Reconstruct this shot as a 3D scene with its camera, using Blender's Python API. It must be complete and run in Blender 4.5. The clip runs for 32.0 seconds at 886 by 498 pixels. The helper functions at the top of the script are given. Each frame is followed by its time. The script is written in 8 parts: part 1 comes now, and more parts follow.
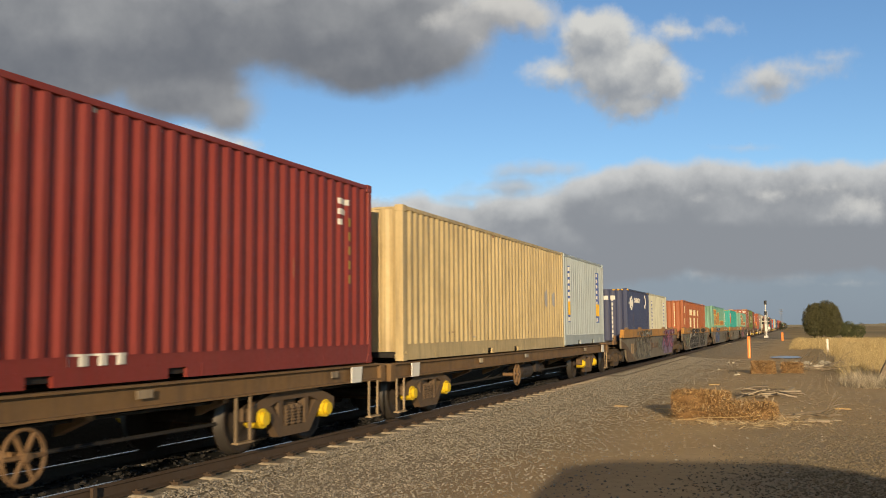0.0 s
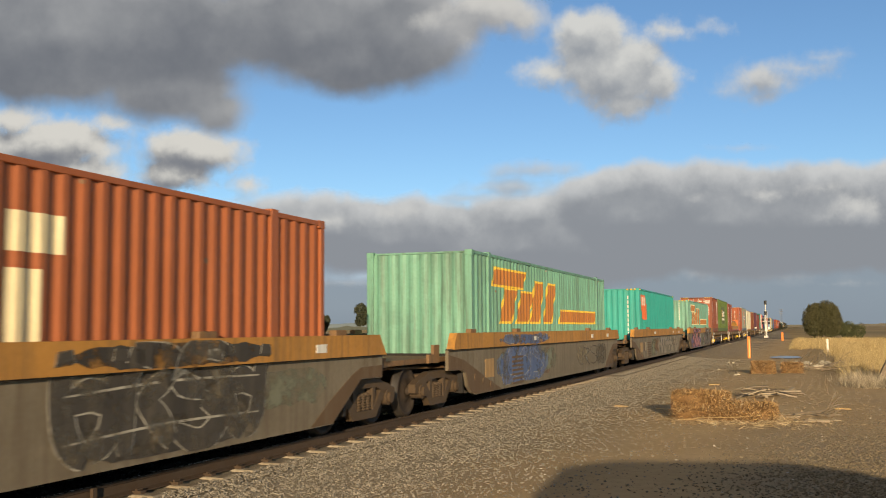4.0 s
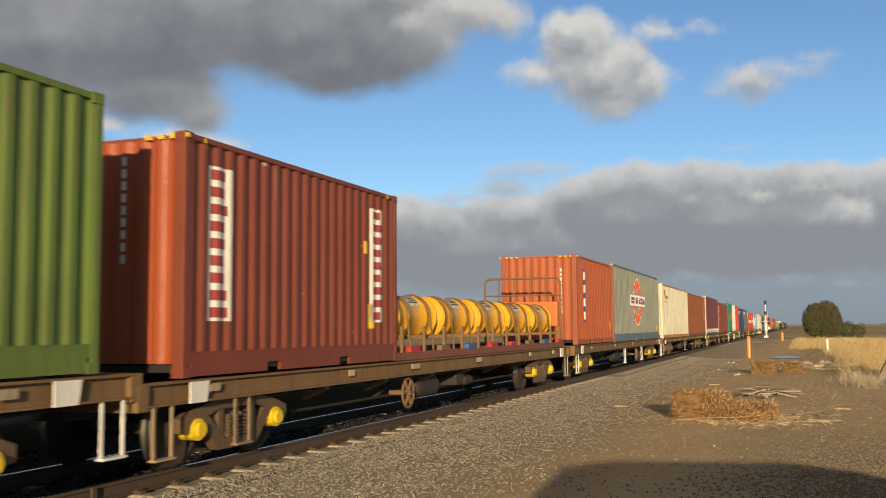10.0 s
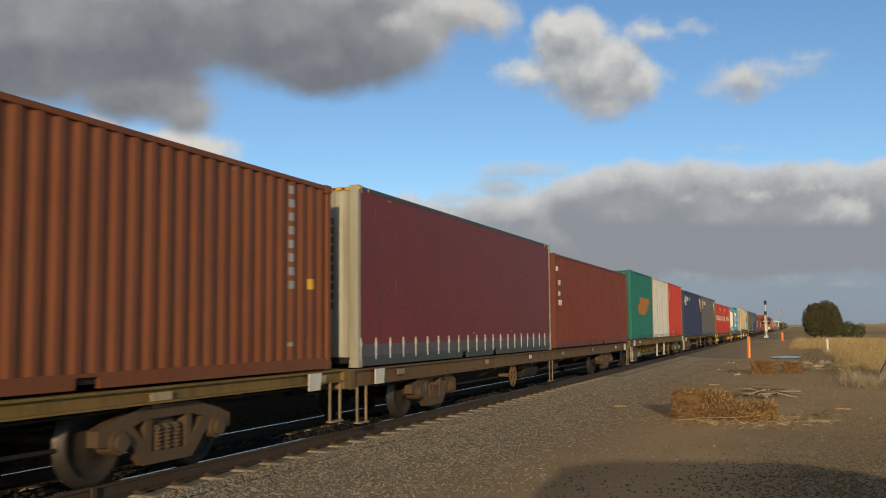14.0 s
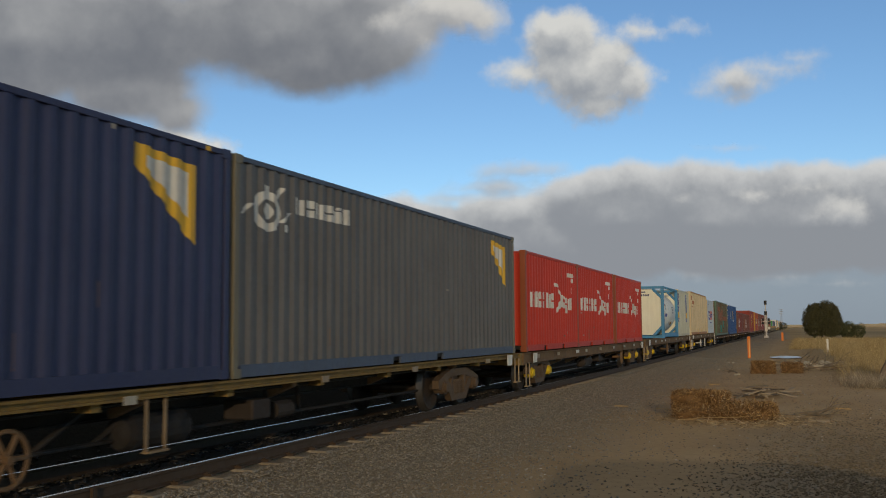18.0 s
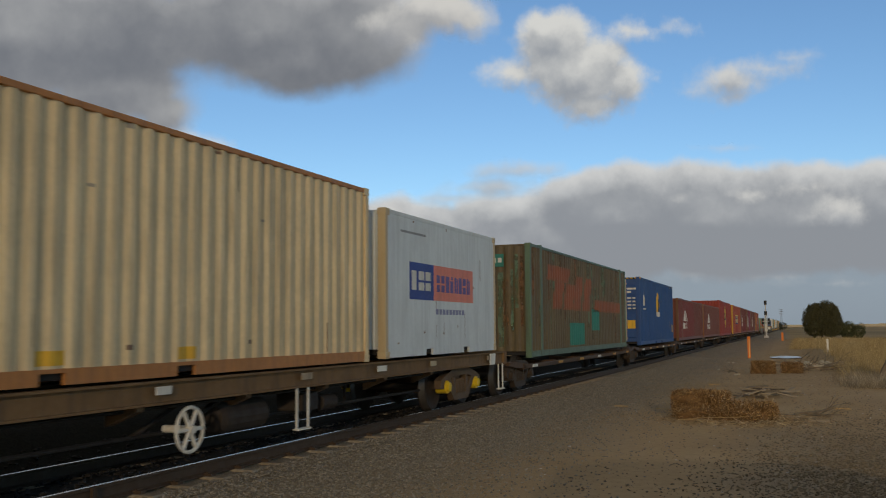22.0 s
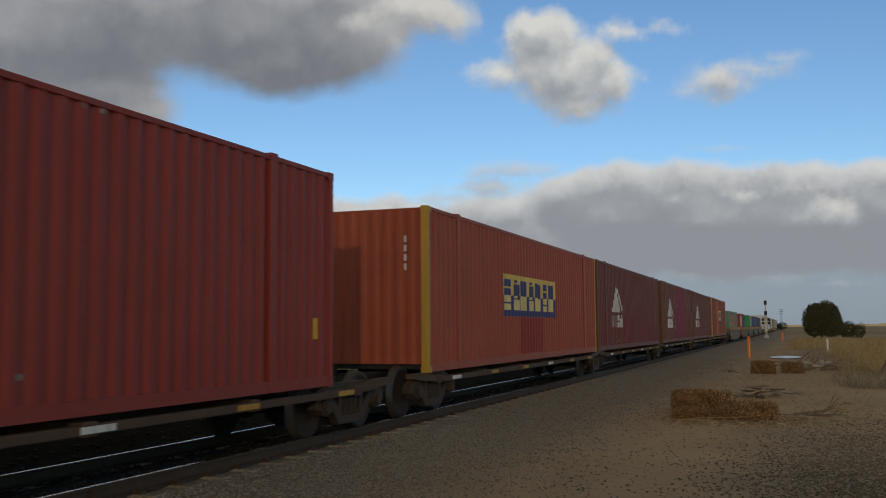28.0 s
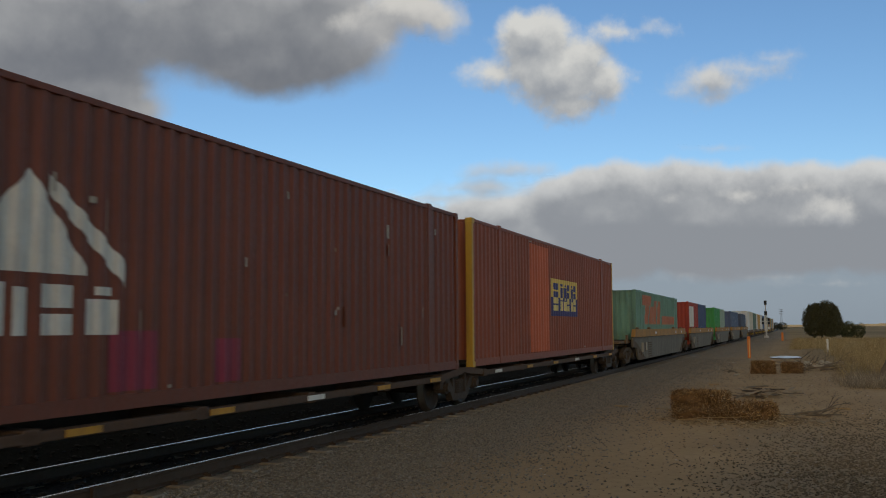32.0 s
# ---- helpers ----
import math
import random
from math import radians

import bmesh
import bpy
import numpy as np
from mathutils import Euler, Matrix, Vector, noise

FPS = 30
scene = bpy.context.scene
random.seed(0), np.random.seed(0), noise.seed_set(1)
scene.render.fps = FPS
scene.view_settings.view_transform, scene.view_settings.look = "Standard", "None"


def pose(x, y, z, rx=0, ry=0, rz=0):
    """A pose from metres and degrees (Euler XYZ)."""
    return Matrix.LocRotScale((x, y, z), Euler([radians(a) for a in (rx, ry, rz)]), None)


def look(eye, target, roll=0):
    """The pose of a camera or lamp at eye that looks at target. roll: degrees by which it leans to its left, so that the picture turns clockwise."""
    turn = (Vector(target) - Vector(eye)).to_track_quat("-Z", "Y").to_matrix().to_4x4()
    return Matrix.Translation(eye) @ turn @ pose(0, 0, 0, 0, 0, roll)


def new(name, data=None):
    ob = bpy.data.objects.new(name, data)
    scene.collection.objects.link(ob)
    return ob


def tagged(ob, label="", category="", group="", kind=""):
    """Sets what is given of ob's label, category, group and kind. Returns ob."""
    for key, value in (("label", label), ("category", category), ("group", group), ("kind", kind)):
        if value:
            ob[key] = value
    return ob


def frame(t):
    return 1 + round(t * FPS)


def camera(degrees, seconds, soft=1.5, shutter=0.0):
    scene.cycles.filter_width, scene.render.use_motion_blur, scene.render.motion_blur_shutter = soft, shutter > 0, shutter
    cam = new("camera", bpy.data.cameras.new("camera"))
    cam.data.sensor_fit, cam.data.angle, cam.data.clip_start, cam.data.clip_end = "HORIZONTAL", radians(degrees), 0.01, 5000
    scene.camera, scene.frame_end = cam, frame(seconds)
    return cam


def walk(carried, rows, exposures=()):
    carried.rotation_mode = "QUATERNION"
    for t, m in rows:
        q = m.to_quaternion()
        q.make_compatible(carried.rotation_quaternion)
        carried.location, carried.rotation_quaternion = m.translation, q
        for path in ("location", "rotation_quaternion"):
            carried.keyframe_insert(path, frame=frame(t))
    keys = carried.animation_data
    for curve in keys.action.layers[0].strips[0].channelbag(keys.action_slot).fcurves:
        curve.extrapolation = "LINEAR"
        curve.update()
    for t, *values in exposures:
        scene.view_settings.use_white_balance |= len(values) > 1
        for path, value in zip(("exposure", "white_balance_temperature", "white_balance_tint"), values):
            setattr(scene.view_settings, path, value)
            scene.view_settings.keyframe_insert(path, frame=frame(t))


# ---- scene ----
SECONDS = 32.0
SPEED = 15.1984                     # metres a second, towards -x
TRACK_Y, BEND, BEND_END = 7.8025, 1.1067e-4, 60.99
EYE_Z = 1.6105

cam = camera(49.4356, SECONDS, soft=1.0, shutter=0.13)
YAW, PITCH, ROLL = 0.3620, 0.0825, -0.4297
EYE = Vector((0.0, 0.0, EYE_Z))
AHEAD = Vector((math.cos(YAW) * math.cos(PITCH), math.sin(YAW) * math.cos(PITCH), math.sin(PITCH)))
walk(cam, [(0.0, look(EYE, EYE + AHEAD, ROLL)), (SECONDS, look(EYE, EYE + AHEAD, ROLL))])

# ---------------------------------------------------------------- light
SUN_TURN, SUN_HEIGHT = radians(20), radians(10)     # light travels this far left of +x, and down
SUN_WAY = Vector((math.cos(SUN_TURN) * math.cos(SUN_HEIGHT), math.sin(SUN_TURN) * math.cos(SUN_HEIGHT), -math.sin(SUN_HEIGHT)))
world = bpy.data.worlds.new("sky")
scene.world = world
world.use_nodes = True
wn = world.node_tree
sky = wn.nodes.new("ShaderNodeTexSky")
sky.sky_type, sky.sun_disc = "NISHITA", False
sky.sun_elevation = radians(24)
sky.sun_rotation = math.atan2(-SUN_WAY.x, -SUN_WAY.y)
sky.air_density, sky.dust_density, sky.ozone_density = 1.0, 0.05, 3.5
tint = wn.nodes.new("ShaderNodeMix")
tint.data_type, tint.blend_type = "RGBA", "MULTIPLY"
tint.inputs[0].default_value = 1.0
tint.inputs[7].default_value = (0.865, 0.98, 1.03, 1.0)
wn.links.new(sky.outputs[0], tint.inputs[6])
wn.links.new(tint.outputs[2], wn.nodes["Background"].inputs[0])
wn.nodes["Background"].inputs[1].default_value = 0.089

sun_data = bpy.data.lights.new("sun", "SUN")
sun_data.energy, sun_data.angle, sun_data.color = 5.0, radians(0.6), (1.0, 0.78, 0.50)
sun = new("sun", sun_data)
sun.matrix_world = look((0, 0, 0), SUN_WAY)
scene.view_settings.exposure = 0.3


# ---------------------------------------------------------------- helpers
def lin(r, g, b):
    """An sRGB paint colour, 0 to 255, as a linear one."""
    return tuple(((c / 255 + 0.055) / 1.055) ** 2.4 if c > 10 else c / 255 / 12.92 for c in (r, g, b))


def link_mesh(bm, name):
    me = bpy.data.meshes.new(name)
    bm.to_mesh(me)
    bm.free()
    return me


def put(name, me, material, parent=None, m=None, label=""):
    """A mesh object; its material is its own, so that alike pieces share their mesh."""
    if not me.materials:
        me.materials.append(None)
    ob = new(name, me)
    if material:
        ob.material_slots[0].link = "OBJECT"
        ob.material_slots[0].material = material
    if parent:
        ob.parent = parent
    if m is not None:
        ob.matrix_basis = m
    if label:
        ob["label"] = label
    return ob


def part(name, bm, material, parent, label="", m=None):
    return put(name, link_mesh(bm, name), material, parent, m, label)


def box(bm, x0, x1, y0, y1, z0, z1, bevel=0.0):
    made = bmesh.ops.create_cube(bm, size=1.0, matrix=Matrix.LocRotScale(((x0 + x1) / 2, (y0 + y1) / 2, (z0 + z1) / 2), None, (abs(x1 - x0), abs(y1 - y0), abs(z1 - z0))))
    if bevel:
        edges = list({e for v in made["verts"] for e in v.link_edges})
        bmesh.ops.bevel(bm, geom=edges, offset=bevel, segments=2, affect="EDGES", profile=0.6)
    return bm


def rod(bm, a, b, r, n=8, r2=None):
    a, b = Vector(a), Vector(b)
    m = Matrix.Translation((a + b) / 2) @ (b - a).to_track_quat("Z", "Y").to_matrix().to_4x4()
    bmesh.ops.create_cone(bm, cap_ends=True, segments=n, radius1=r, radius2=r if r2 is None else r2, depth=(b - a).length, matrix=m)
    return bm


def prism(bm, outline, y0, y1):
    """An outline in x, z pushed through from y0 to y1."""
    near = [bm.verts.new((x, y0, z)) for x, z in outline]
    far = [bm.verts.new((x, y1, z)) for x, z in outline]
    n = len(outline)
    bm.faces.new(near)
    bm.faces.new(far[::-1])
    for i in range(n):
        bm.faces.new((near[i], far[i], far[(i + 1) % n], near[(i + 1) % n]))
    bmesh.ops.recalc_face_normals(bm, faces=bm.faces)
    return bm


MESHES = {}


def cached(key, make):
    if key not in MESHES:
        MESHES[key] = link_mesh(make(), key[0])
    return MESHES[key]


# ---------------------------------------------------------------- materials
def nodes_of(name):
    mat = bpy.data.materials.new(name)
    mat.use_nodes = True
    t = mat.node_tree
    return mat, t, t.nodes["Principled BSDF"]


def node(t, kind, **inputs):
    n = t.nodes.new(kind)
    for k, v in inputs.items():
        n.inputs[k.replace("_", " ")].default_value = v
    return n


def noise_of(t, scale, detail=4, rough=0.55, stretch=None, space="Object"):
    tc = t.nodes.new("ShaderNodeTexCoord")
    n = t.nodes.new("ShaderNodeTexNoise")
    n.inputs["Scale"].default_value, n.inputs["Detail"].default_value, n.inputs["Roughness"].default_value = scale, detail, rough
    out = tc.outputs[space]
    if stretch:
        mp = t.nodes.new("ShaderNodeMapping")
        mp.inputs["Scale"].default_value = stretch
        t.links.new(out, mp.inputs["Vector"])
        out = mp.outputs[0]
    t.links.new(out, n.inputs["Vector"])
    return n


def ramp_of(t, src, stops):
    r = t.nodes.new("ShaderNodeValToRGB")
    r.color_ramp.elements[0].position, r.color_ramp.elements[1].position = stops[0][0], stops[-1][0]
    for p, c in stops[1:-1]:
        r.color_ramp.elements.new(p)
    for e, (p, c) in zip(r.color_ramp.elements, stops):
        e.position = p
        e.color = (*c, 1) if isinstance(c, tuple) else (c, c, c, 1)
    t.links.new(src, r.inputs[0])
    return r.outputs[0]


def mix(t, fac, a, b, how="MIX"):
    m = t.nodes.new("ShaderNodeMix")
    m.data_type, m.blend_type = "RGBA", how
    for sock, val in ((m.inputs[0], fac), (m.inputs[6], a), (m.inputs[7], b)):
        if isinstance(val, bpy.types.NodeSocket):
            t.links.new(val, sock)
        else:
            sock.default_value = (*val, 1) if isinstance(val, tuple) else val
    return m.outputs[2]


def maths(t, op, a, b=0.0, c=None):
    m = t.nodes.new("ShaderNodeMath")
    m.operation = op
    for sock, val in zip(m.inputs, (a, b, c)):
        if val is None:
            continue
        if isinstance(val, bpy.types.NodeSocket):
            t.links.new(val, sock)
        else:
            sock.default_value = val
    return m.outputs[0]


def bump_of(t, bsdf, src, strength, dist):
    b = t.nodes.new("ShaderNodeBump")
    b.inputs["Strength"].default_value, b.inputs["Distance"].default_value = strength, dist
    t.links.new(src, b.inputs["Height"])
    t.links.new(b.outputs[0], bsdf.inputs["Normal"])


def paint(name, colour, dirt=0.35, rough=0.55, rust=0.25, grime=(0.07, 0.05, 0.035), metal=0.0):
    """Weathered paint on steel: faded patches, running streaks, rust specks."""
    mat, t, b = nodes_of(name)
    base = lin(*colour)
    fade = noise_of(t, 0.9, 3)
    col = mix(t, ramp_of(t, fade.outputs[0], [(0.3, 0.0), (0.75, 0.5)]), base, tuple(min(1, c * 1.25 + 0.015) for c in base))
    streak = noise_of(t, 2.2, 5, 0.65, (3.0, 3.0, 0.22))
    col = mix(t, ramp_of(t, streak.outputs[0], [(0.45, 0.0), (0.70, dirt)]), col, grime)
    fine = noise_of(t, 14.0, 5, 0.7)
    col = mix(t, ramp_of(t, fine.outputs[0], [(0.35, 0.22 * dirt), (0.65, 0.0)]), col, grime)
    patch_ = noise_of(t, 0.55, 6, 0.7, (1.0, 1.0, 1.6))
    col = mix(t, ramp_of(t, patch_.outputs[0], [(0.48, 0.0), (0.62, 0.65 * dirt)]), col, tuple(0.55 * c + 0.3 * g for c, g in zip(base, grime)))
    spot = noise_of(t, 5.0, 6, 0.75)
    col = mix(t, ramp_of(t, spot.outputs[0], [(0.66, 0.0), (0.74, rust)]), col, (0.12, 0.045, 0.018))
    t.links.new(col, b.inputs["Base Color"])
    t.links.new(ramp_of(t, fine.outputs[0], [(0.3, rough + 0.15), (0.7, rough - 0.08)]), b.inputs["Roughness"])
    b.inputs["Metallic"].default_value = metal
    bump_of(t, b, spot.outputs[0], 0.25, 0.01)
    return mat


PAINTS = {}


def coat(colour, dirt=0.35, rust=0.25, rough=0.55):
    key = (colour, dirt, rust, rough)
    if key not in PAINTS:
        PAINTS[key] = paint("weathered_paint", colour, dirt, rough, rust)
    return PAINTS[key]


RUST = paint("dusty_brown_steel", (124, 94, 60), 0.5, 0.75, 0.5)
FRAME_BROWN = paint("brown_wagon_paint", (122, 92, 54), 0.5, 0.75, 0.45)
FRAME_OCHRE = paint("ochre_wagon_paint", (136, 108, 50), 0.5, 0.75, 0.4)
BOGIE = paint("bogie_steel", (98, 77, 53), 0.5, 0.75, 0.4)
DARK = paint("dark_underframe", (26, 23, 20), 0.3, 0.8, 0.1)
WHEEL_BROWN = paint("oily_wheel_brown", (46, 36, 27), 0.5, 0.75, 0.3)
TYRE = paint("worn_wheel_steel", (92, 86, 78), 0.4, 0.45, 0.1, metal=0.7)
RAIL_RUST = paint("rail_rust", (70, 53, 36), 0.5, 0.8, 0.15)
RAIL_TOP = paint("polished_rail", (185, 180, 172), 0.15, 0.22, 0.05, metal=1.0)
CAP_YELLOW = coat((225, 190, 25), 0.3)
WHITE = coat((228, 224, 212), 0.3)
MARK_YELLOW = coat((196, 142, 36), 0.45)
BLACK = coat((24, 24, 26), 0.1)
WELL_GREY = paint("well_grey", (124, 114, 95), 0.75, 0.75, 0.35, grime=(0.10, 0.066, 0.036))
WELL_ORANGE = paint("well_rail_orange", (184, 130, 54), 0.65, 0.7, 0.5, grime=(0.13, 0.085, 0.04))
# ---------------------------------------------------------------- the line of the track
def bend(x):
    if x <= 0:
        return 0.0, 0.0
    if x < BEND_END:
        return BEND * x * x, 2 * BEND * x
    return BEND * BEND_END * BEND_END + 2 * BEND * BEND_END * (x - BEND_END), 2 * BEND * BEND_END


def on_track(x, z=0.0):
    off, slope = bend(x)
    return pose(x, TRACK_Y + off, z, 0, 0, math.degrees(math.atan(slope)))


def along(s):
    """Metres along the train from the plan's chainage."""
    return 1.01499 * s - 0.68


def lifted(z):
    """Metres over the rails from the plan's heights."""
    return 1.6105 + 0.99 * (z - 1.506)


MOVING = []        # (thing, place along the train, height)
WHEELS = []        # (wheelset, place along the train, its pose in the bogie)

HALF = 1.219       # half a container's width
PITCH_WAVE, WAVE_DEPTH = 0.277, 0.036


def wave(u, deep=1.0):
    """Depth of the side's corrugation at u metres along it."""
    f = (u % PITCH_WAVE) / PITCH_WAVE
    if f < 0.28:
        d = 0
    elif f < 0.48:
        d = (f - 0.28) / 0.2
    elif f < 0.8:
        d = 1
    else:
        d = 1 - (f - 0.8) / 0.2
    return d * WAVE_DEPTH * deep


def wave_stops(a, b):
    out = [a]
    k = math.floor(a / PITCH_WAVE)
    while k * PITCH_WAVE < b:
        for f in (0, 0.28, 0.48, 0.8):
            u = (k + f) * PITCH_WAVE
            if a + 1e-4 < u < b - 1e-4:
                out.append(u)
        k += 1
    return out + [b]


def corrugated(length, z0, z1, y=0.0):
    """A corrugated sheet along x, centred, facing -y."""
    bm = bmesh.new()
    xs = wave_stops(0, length)
    low = [bm.verts.new((u - length / 2, y + wave(u), z0)) for u in xs]
    top = [bm.verts.new((u - length / 2, y + wave(u), z1)) for u in xs]
    for i in range(len(xs) - 1):
        bm.faces.new((low[i], low[i + 1], top[i + 1], top[i]))
    return bm


def patch(bm, length, x0, x1, low, high, y, step=0.07):
    """Paint on the corrugated side: from x0 to x1 along the box, between two heights that may change along it."""
    a, b = x0 + length / 2, x1 + length / 2
    stops = wave_stops(a, b)
    if callable(low) or callable(high):
        n = max(2, int((b - a) / step))
        stops = sorted(set(stops) | {a + (b - a) * i / n for i in range(n + 1)})
    pairs = []
    for u in stops:
        x = u - length / 2
        zl, zh = (low(x) if callable(low) else low), (high(x) if callable(high) else high)
        pairs.append((bm.verts.new((x, y + wave(u) - 0.004, zl)), bm.verts.new((x, y + wave(u) - 0.004, max(zh, zl)))))
    for (a0, a1), (b0, b1) in zip(pairs, pairs[1:]):
        bm.faces.new((a0, b0, b1, a1))
    return bm


def marks(box_thing, length, y, material, pieces, label="", name="marking"):
    """One painted mark on the box's near side, made of several patches (x0, x1, low, high)."""
    bm = bmesh.new()
    for x0, x1, low, high in pieces:
        patch(bm, length, x0, x1, low, high, y)
    ob = part(name, bm, material, box_thing, label)
    return tagged(ob, kind="stuff") if len(pieces) > 1 else ob


def letters(x0, x1, z0, z1, n, gap=0.25, seed=1):
    """A row of n plain block shapes of uneven width, in place of writing."""
    rnd = random.Random(seed)
    w, h = (x1 - x0) / n, z1 - z0
    out = []
    for i in range(n):
        a = x0 + i * w
        wide = w * (1 - gap) * rnd.uniform(0.85, 1.1)
        b = a + wide
        kind = rnd.randrange(4) if h > 0.18 else 0
        if kind == 0:
            out.append((a, b, z0, z1))
        elif kind == 1:
            out += [(a, b, z0, z0 + 0.42 * h), (a, b, z0 + 0.54 * h, z1)]
        elif kind == 2:
            out += [(a, b, z0, z0 + 0.74 * h), (a + 0.3 * wide, b - 0.15 * wide, z0 + 0.82 * h, z1)]
        else:
            out += [(a, a + 0.42 * wide, z0, z1), (b - 0.42 * wide, b, z0, z1 - 0.08 * h)]
    return out


LOCK_GREY = coat((176, 166, 146), 0.5)


SCUFF_RUST, SCUFF_PALE = coat((138, 106, 78), 0.7, 0.4), coat((172, 160, 140), 0.7, 0.3)


def container(label, s0, s1, z0, z1, colour, post=None, rail=None, dirt=0.35, rust=0.25, doors=False, smooth=False, end_colour=None, castings=True, inset=0.0, half=HALF, skirt=False):
    """A steel box from s0 to s1 along the train and z0 to z1 over the rails. Returns the thing, its length, height and the plane of its side."""
    s0, s1, z0, z1 = along(s0), along(s1), lifted(z0), lifted(z1)
    length, high = s1 - s0, z1 - z0
    length = round(length, 2)
    high = round(high, 2)
    thing = tagged(new("shipping_container"), label, "container", "containers on the train")
    mat = coat(colour, dirt, rust)
    post_mat = coat(post, dirt, rust) if post else mat
    rail_mat = coat(rail, dirt, rust) if rail else mat
    end_mat = coat(end_colour, dirt, rust) if end_colour else mat
    foot, head, corner = 0.16, 0.07, 0.11
    y = -half + 0.014
    inner = length - 2 * corner - 2 * inset
    if smooth:
        side = cached(("side_wall", "smooth", length, high, half), lambda: box(bmesh.new(), -inner / 2, inner / 2, y, y + 0.03, foot, high - head))
    else:
        side = cached(("side_wall", length, high, half, inset), lambda: corrugated(inner, foot, high - head, y))
    for turn in (0, 180):
        put("side_wall", side, mat, thing, pose(0, 0, 0, 0, 0, turn))

    def end_sheet():
        bm = bmesh.new()
        ys = [-half + 0.1 + i * (2 * half - 0.2) / 36 for i in range(37)]
        rows = []
        for i, yy in enumerate(ys):
            d = (0, 0, 0.03, 0.03)[i % 4] if 0 < i < 36 else 0
            rows.append((bm.verts.new((-length / 2 + 0.03 + inset + d, yy, foot)), bm.verts.new((-length / 2 + 0.03 + inset + d, yy, high - head))))
        for (a0, a1), (b0, b1) in zip(rows, rows[1:]):
            bm.faces.new((a1, b1, b0, a0))
        return bm

    ends = cached(("end_wall", length, high, half, inset), end_sheet)
    put("end_wall", ends, end_mat, thing, pose(0, 0, 0, 0, 0, 180))
    if doors:
        leaf = cached(("door", length, high, half), lambda: door_leaf(length, high, half))
        for side_y, turn in ((-1, 0), (1, 0)):
            d = put("door", leaf, end_mat, thing, pose(-length / 2 + 0.03, side_y * (half - 0.08) / 2, 0))
            for k in range(4):
                put("door_panel", cached(("door_panel", high, half), lambda: door_panel(high, half)), end_mat, d, pose(0, 0, 0.3 + k * (high - 0.5) / 4))
            for yy in (-side_y * 0.37, side_y * 0.05):
                put("lock_rod", cached(("lock_rod", high), lambda: rod(bmesh.new(), (0, 0, 0.2), (0, 0, high - 0.1), 0.022, 8)), LOCK_GREY, d, pose(-0.05, yy, 0))
                for k in range(4):
                    put("rod_bracket", cached(("rod_bracket",), lambda: box(bmesh.new(), -0.03, 0.03, -0.05, 0.05, -0.03, 0.03, 0.01)), LOCK_GREY, d, pose(-0.045, yy, 0.3 + k * (high - 0.6) / 3))
                put("door_handle", cached(("door_handle",), lambda: box(bmesh.new(), -0.015, 0.015, -0.2, 0.2, -0.018, 0.018)), LOCK_GREY, d, pose(-0.07, yy + 0.12, 1.0))
    else:
        put("end_wall", ends, end_mat, thing)
    put("roof", cached(("roof", length, high, half), lambda: box(bmesh.new(), -length / 2 + 0.1, length / 2 - 0.1, -half + 0.06, half - 0.06, high - 0.06, high - 0.02)), mat, thing)
    put("floor", cached(("floor", length, half), lambda: box(bmesh.new(), -length / 2 + 0.1, length / 2 - 0.1, -half + 0.06, half - 0.06, 0.06, 0.15)), DARK, thing)

    def corner_post():
        bm = box(bmesh.new(), 0.0, corner, 0.004, 0.15, 0.1, high - 0.1, 0.012)
        return bm

    posts = cached(("corner_post", high), corner_post)
    for sx in (-1, 1):
        for sy in (-1, 1):
            m = Matrix.Translation((sx * (length / 2 - inset), sy * half, 0)) @ Matrix.Diagonal((-sx, -sy, 1, 1))
            put("corner_post", posts, post_mat, thing, m)
            for zz in (0.0, high - 0.12):
                put("corner_casting", cached(("corner_casting",), lambda: box(bmesh.new(), -0.004, 0.17, -0.002, 0.16, 0, 0.12, 0.012)), post_mat, thing, m @ Matrix.Translation((0, 0, zz)))
    low_rail = cached(("bottom_rail", length, foot, half), lambda: bottom_rail(length, foot, half))
    top_rail = cached(("top_rail", length, high, half), lambda: box(bmesh.new(), -length / 2 + 0.16, length / 2 - 0.16, -half + 0.006, -half + 0.07, high - head - 0.012, high - 0.012, 0.01))
    for turn in (0, 180):
        put("bottom_rail", low_rail, rail_mat, thing, pose(0, 0, 0, 0, 0, turn))
        put("top_rail", top_rail, rail_mat, thing, pose(0, 0, 0, 0, 0, turn))
    if length > 13.5 and not smooth:
        lift_post = cached(("lifting_post", high), lambda: box(box(bmesh.new(), -0.1, 0.1, -0.004, 0.06, 0.02, high - 0.06, 0.008), -0.09, 0.09, -0.006, 0.16, high - 0.1, high + 0.018, 0.01))
        for sx in (-1, 1):
            for turn in (0, 180):
                put("lifting_post", lift_post, rail_mat, thing, pose(0, 0, 0, 0, 0, turn) @ Matrix.Translation((sx * 6.0, -half, 0)))
    if skirt:
        strip = cached(("skirt_plate", length, half), lambda: skirt_plate(inner, y, foot))
        for turn in (0, 180):
            put("skirt_plate", strip, rail_mat, thing, pose(0, 0, 0, 0, 0, turn))
    MOVING.append((thing, (s0 + s1) / 2, z0))
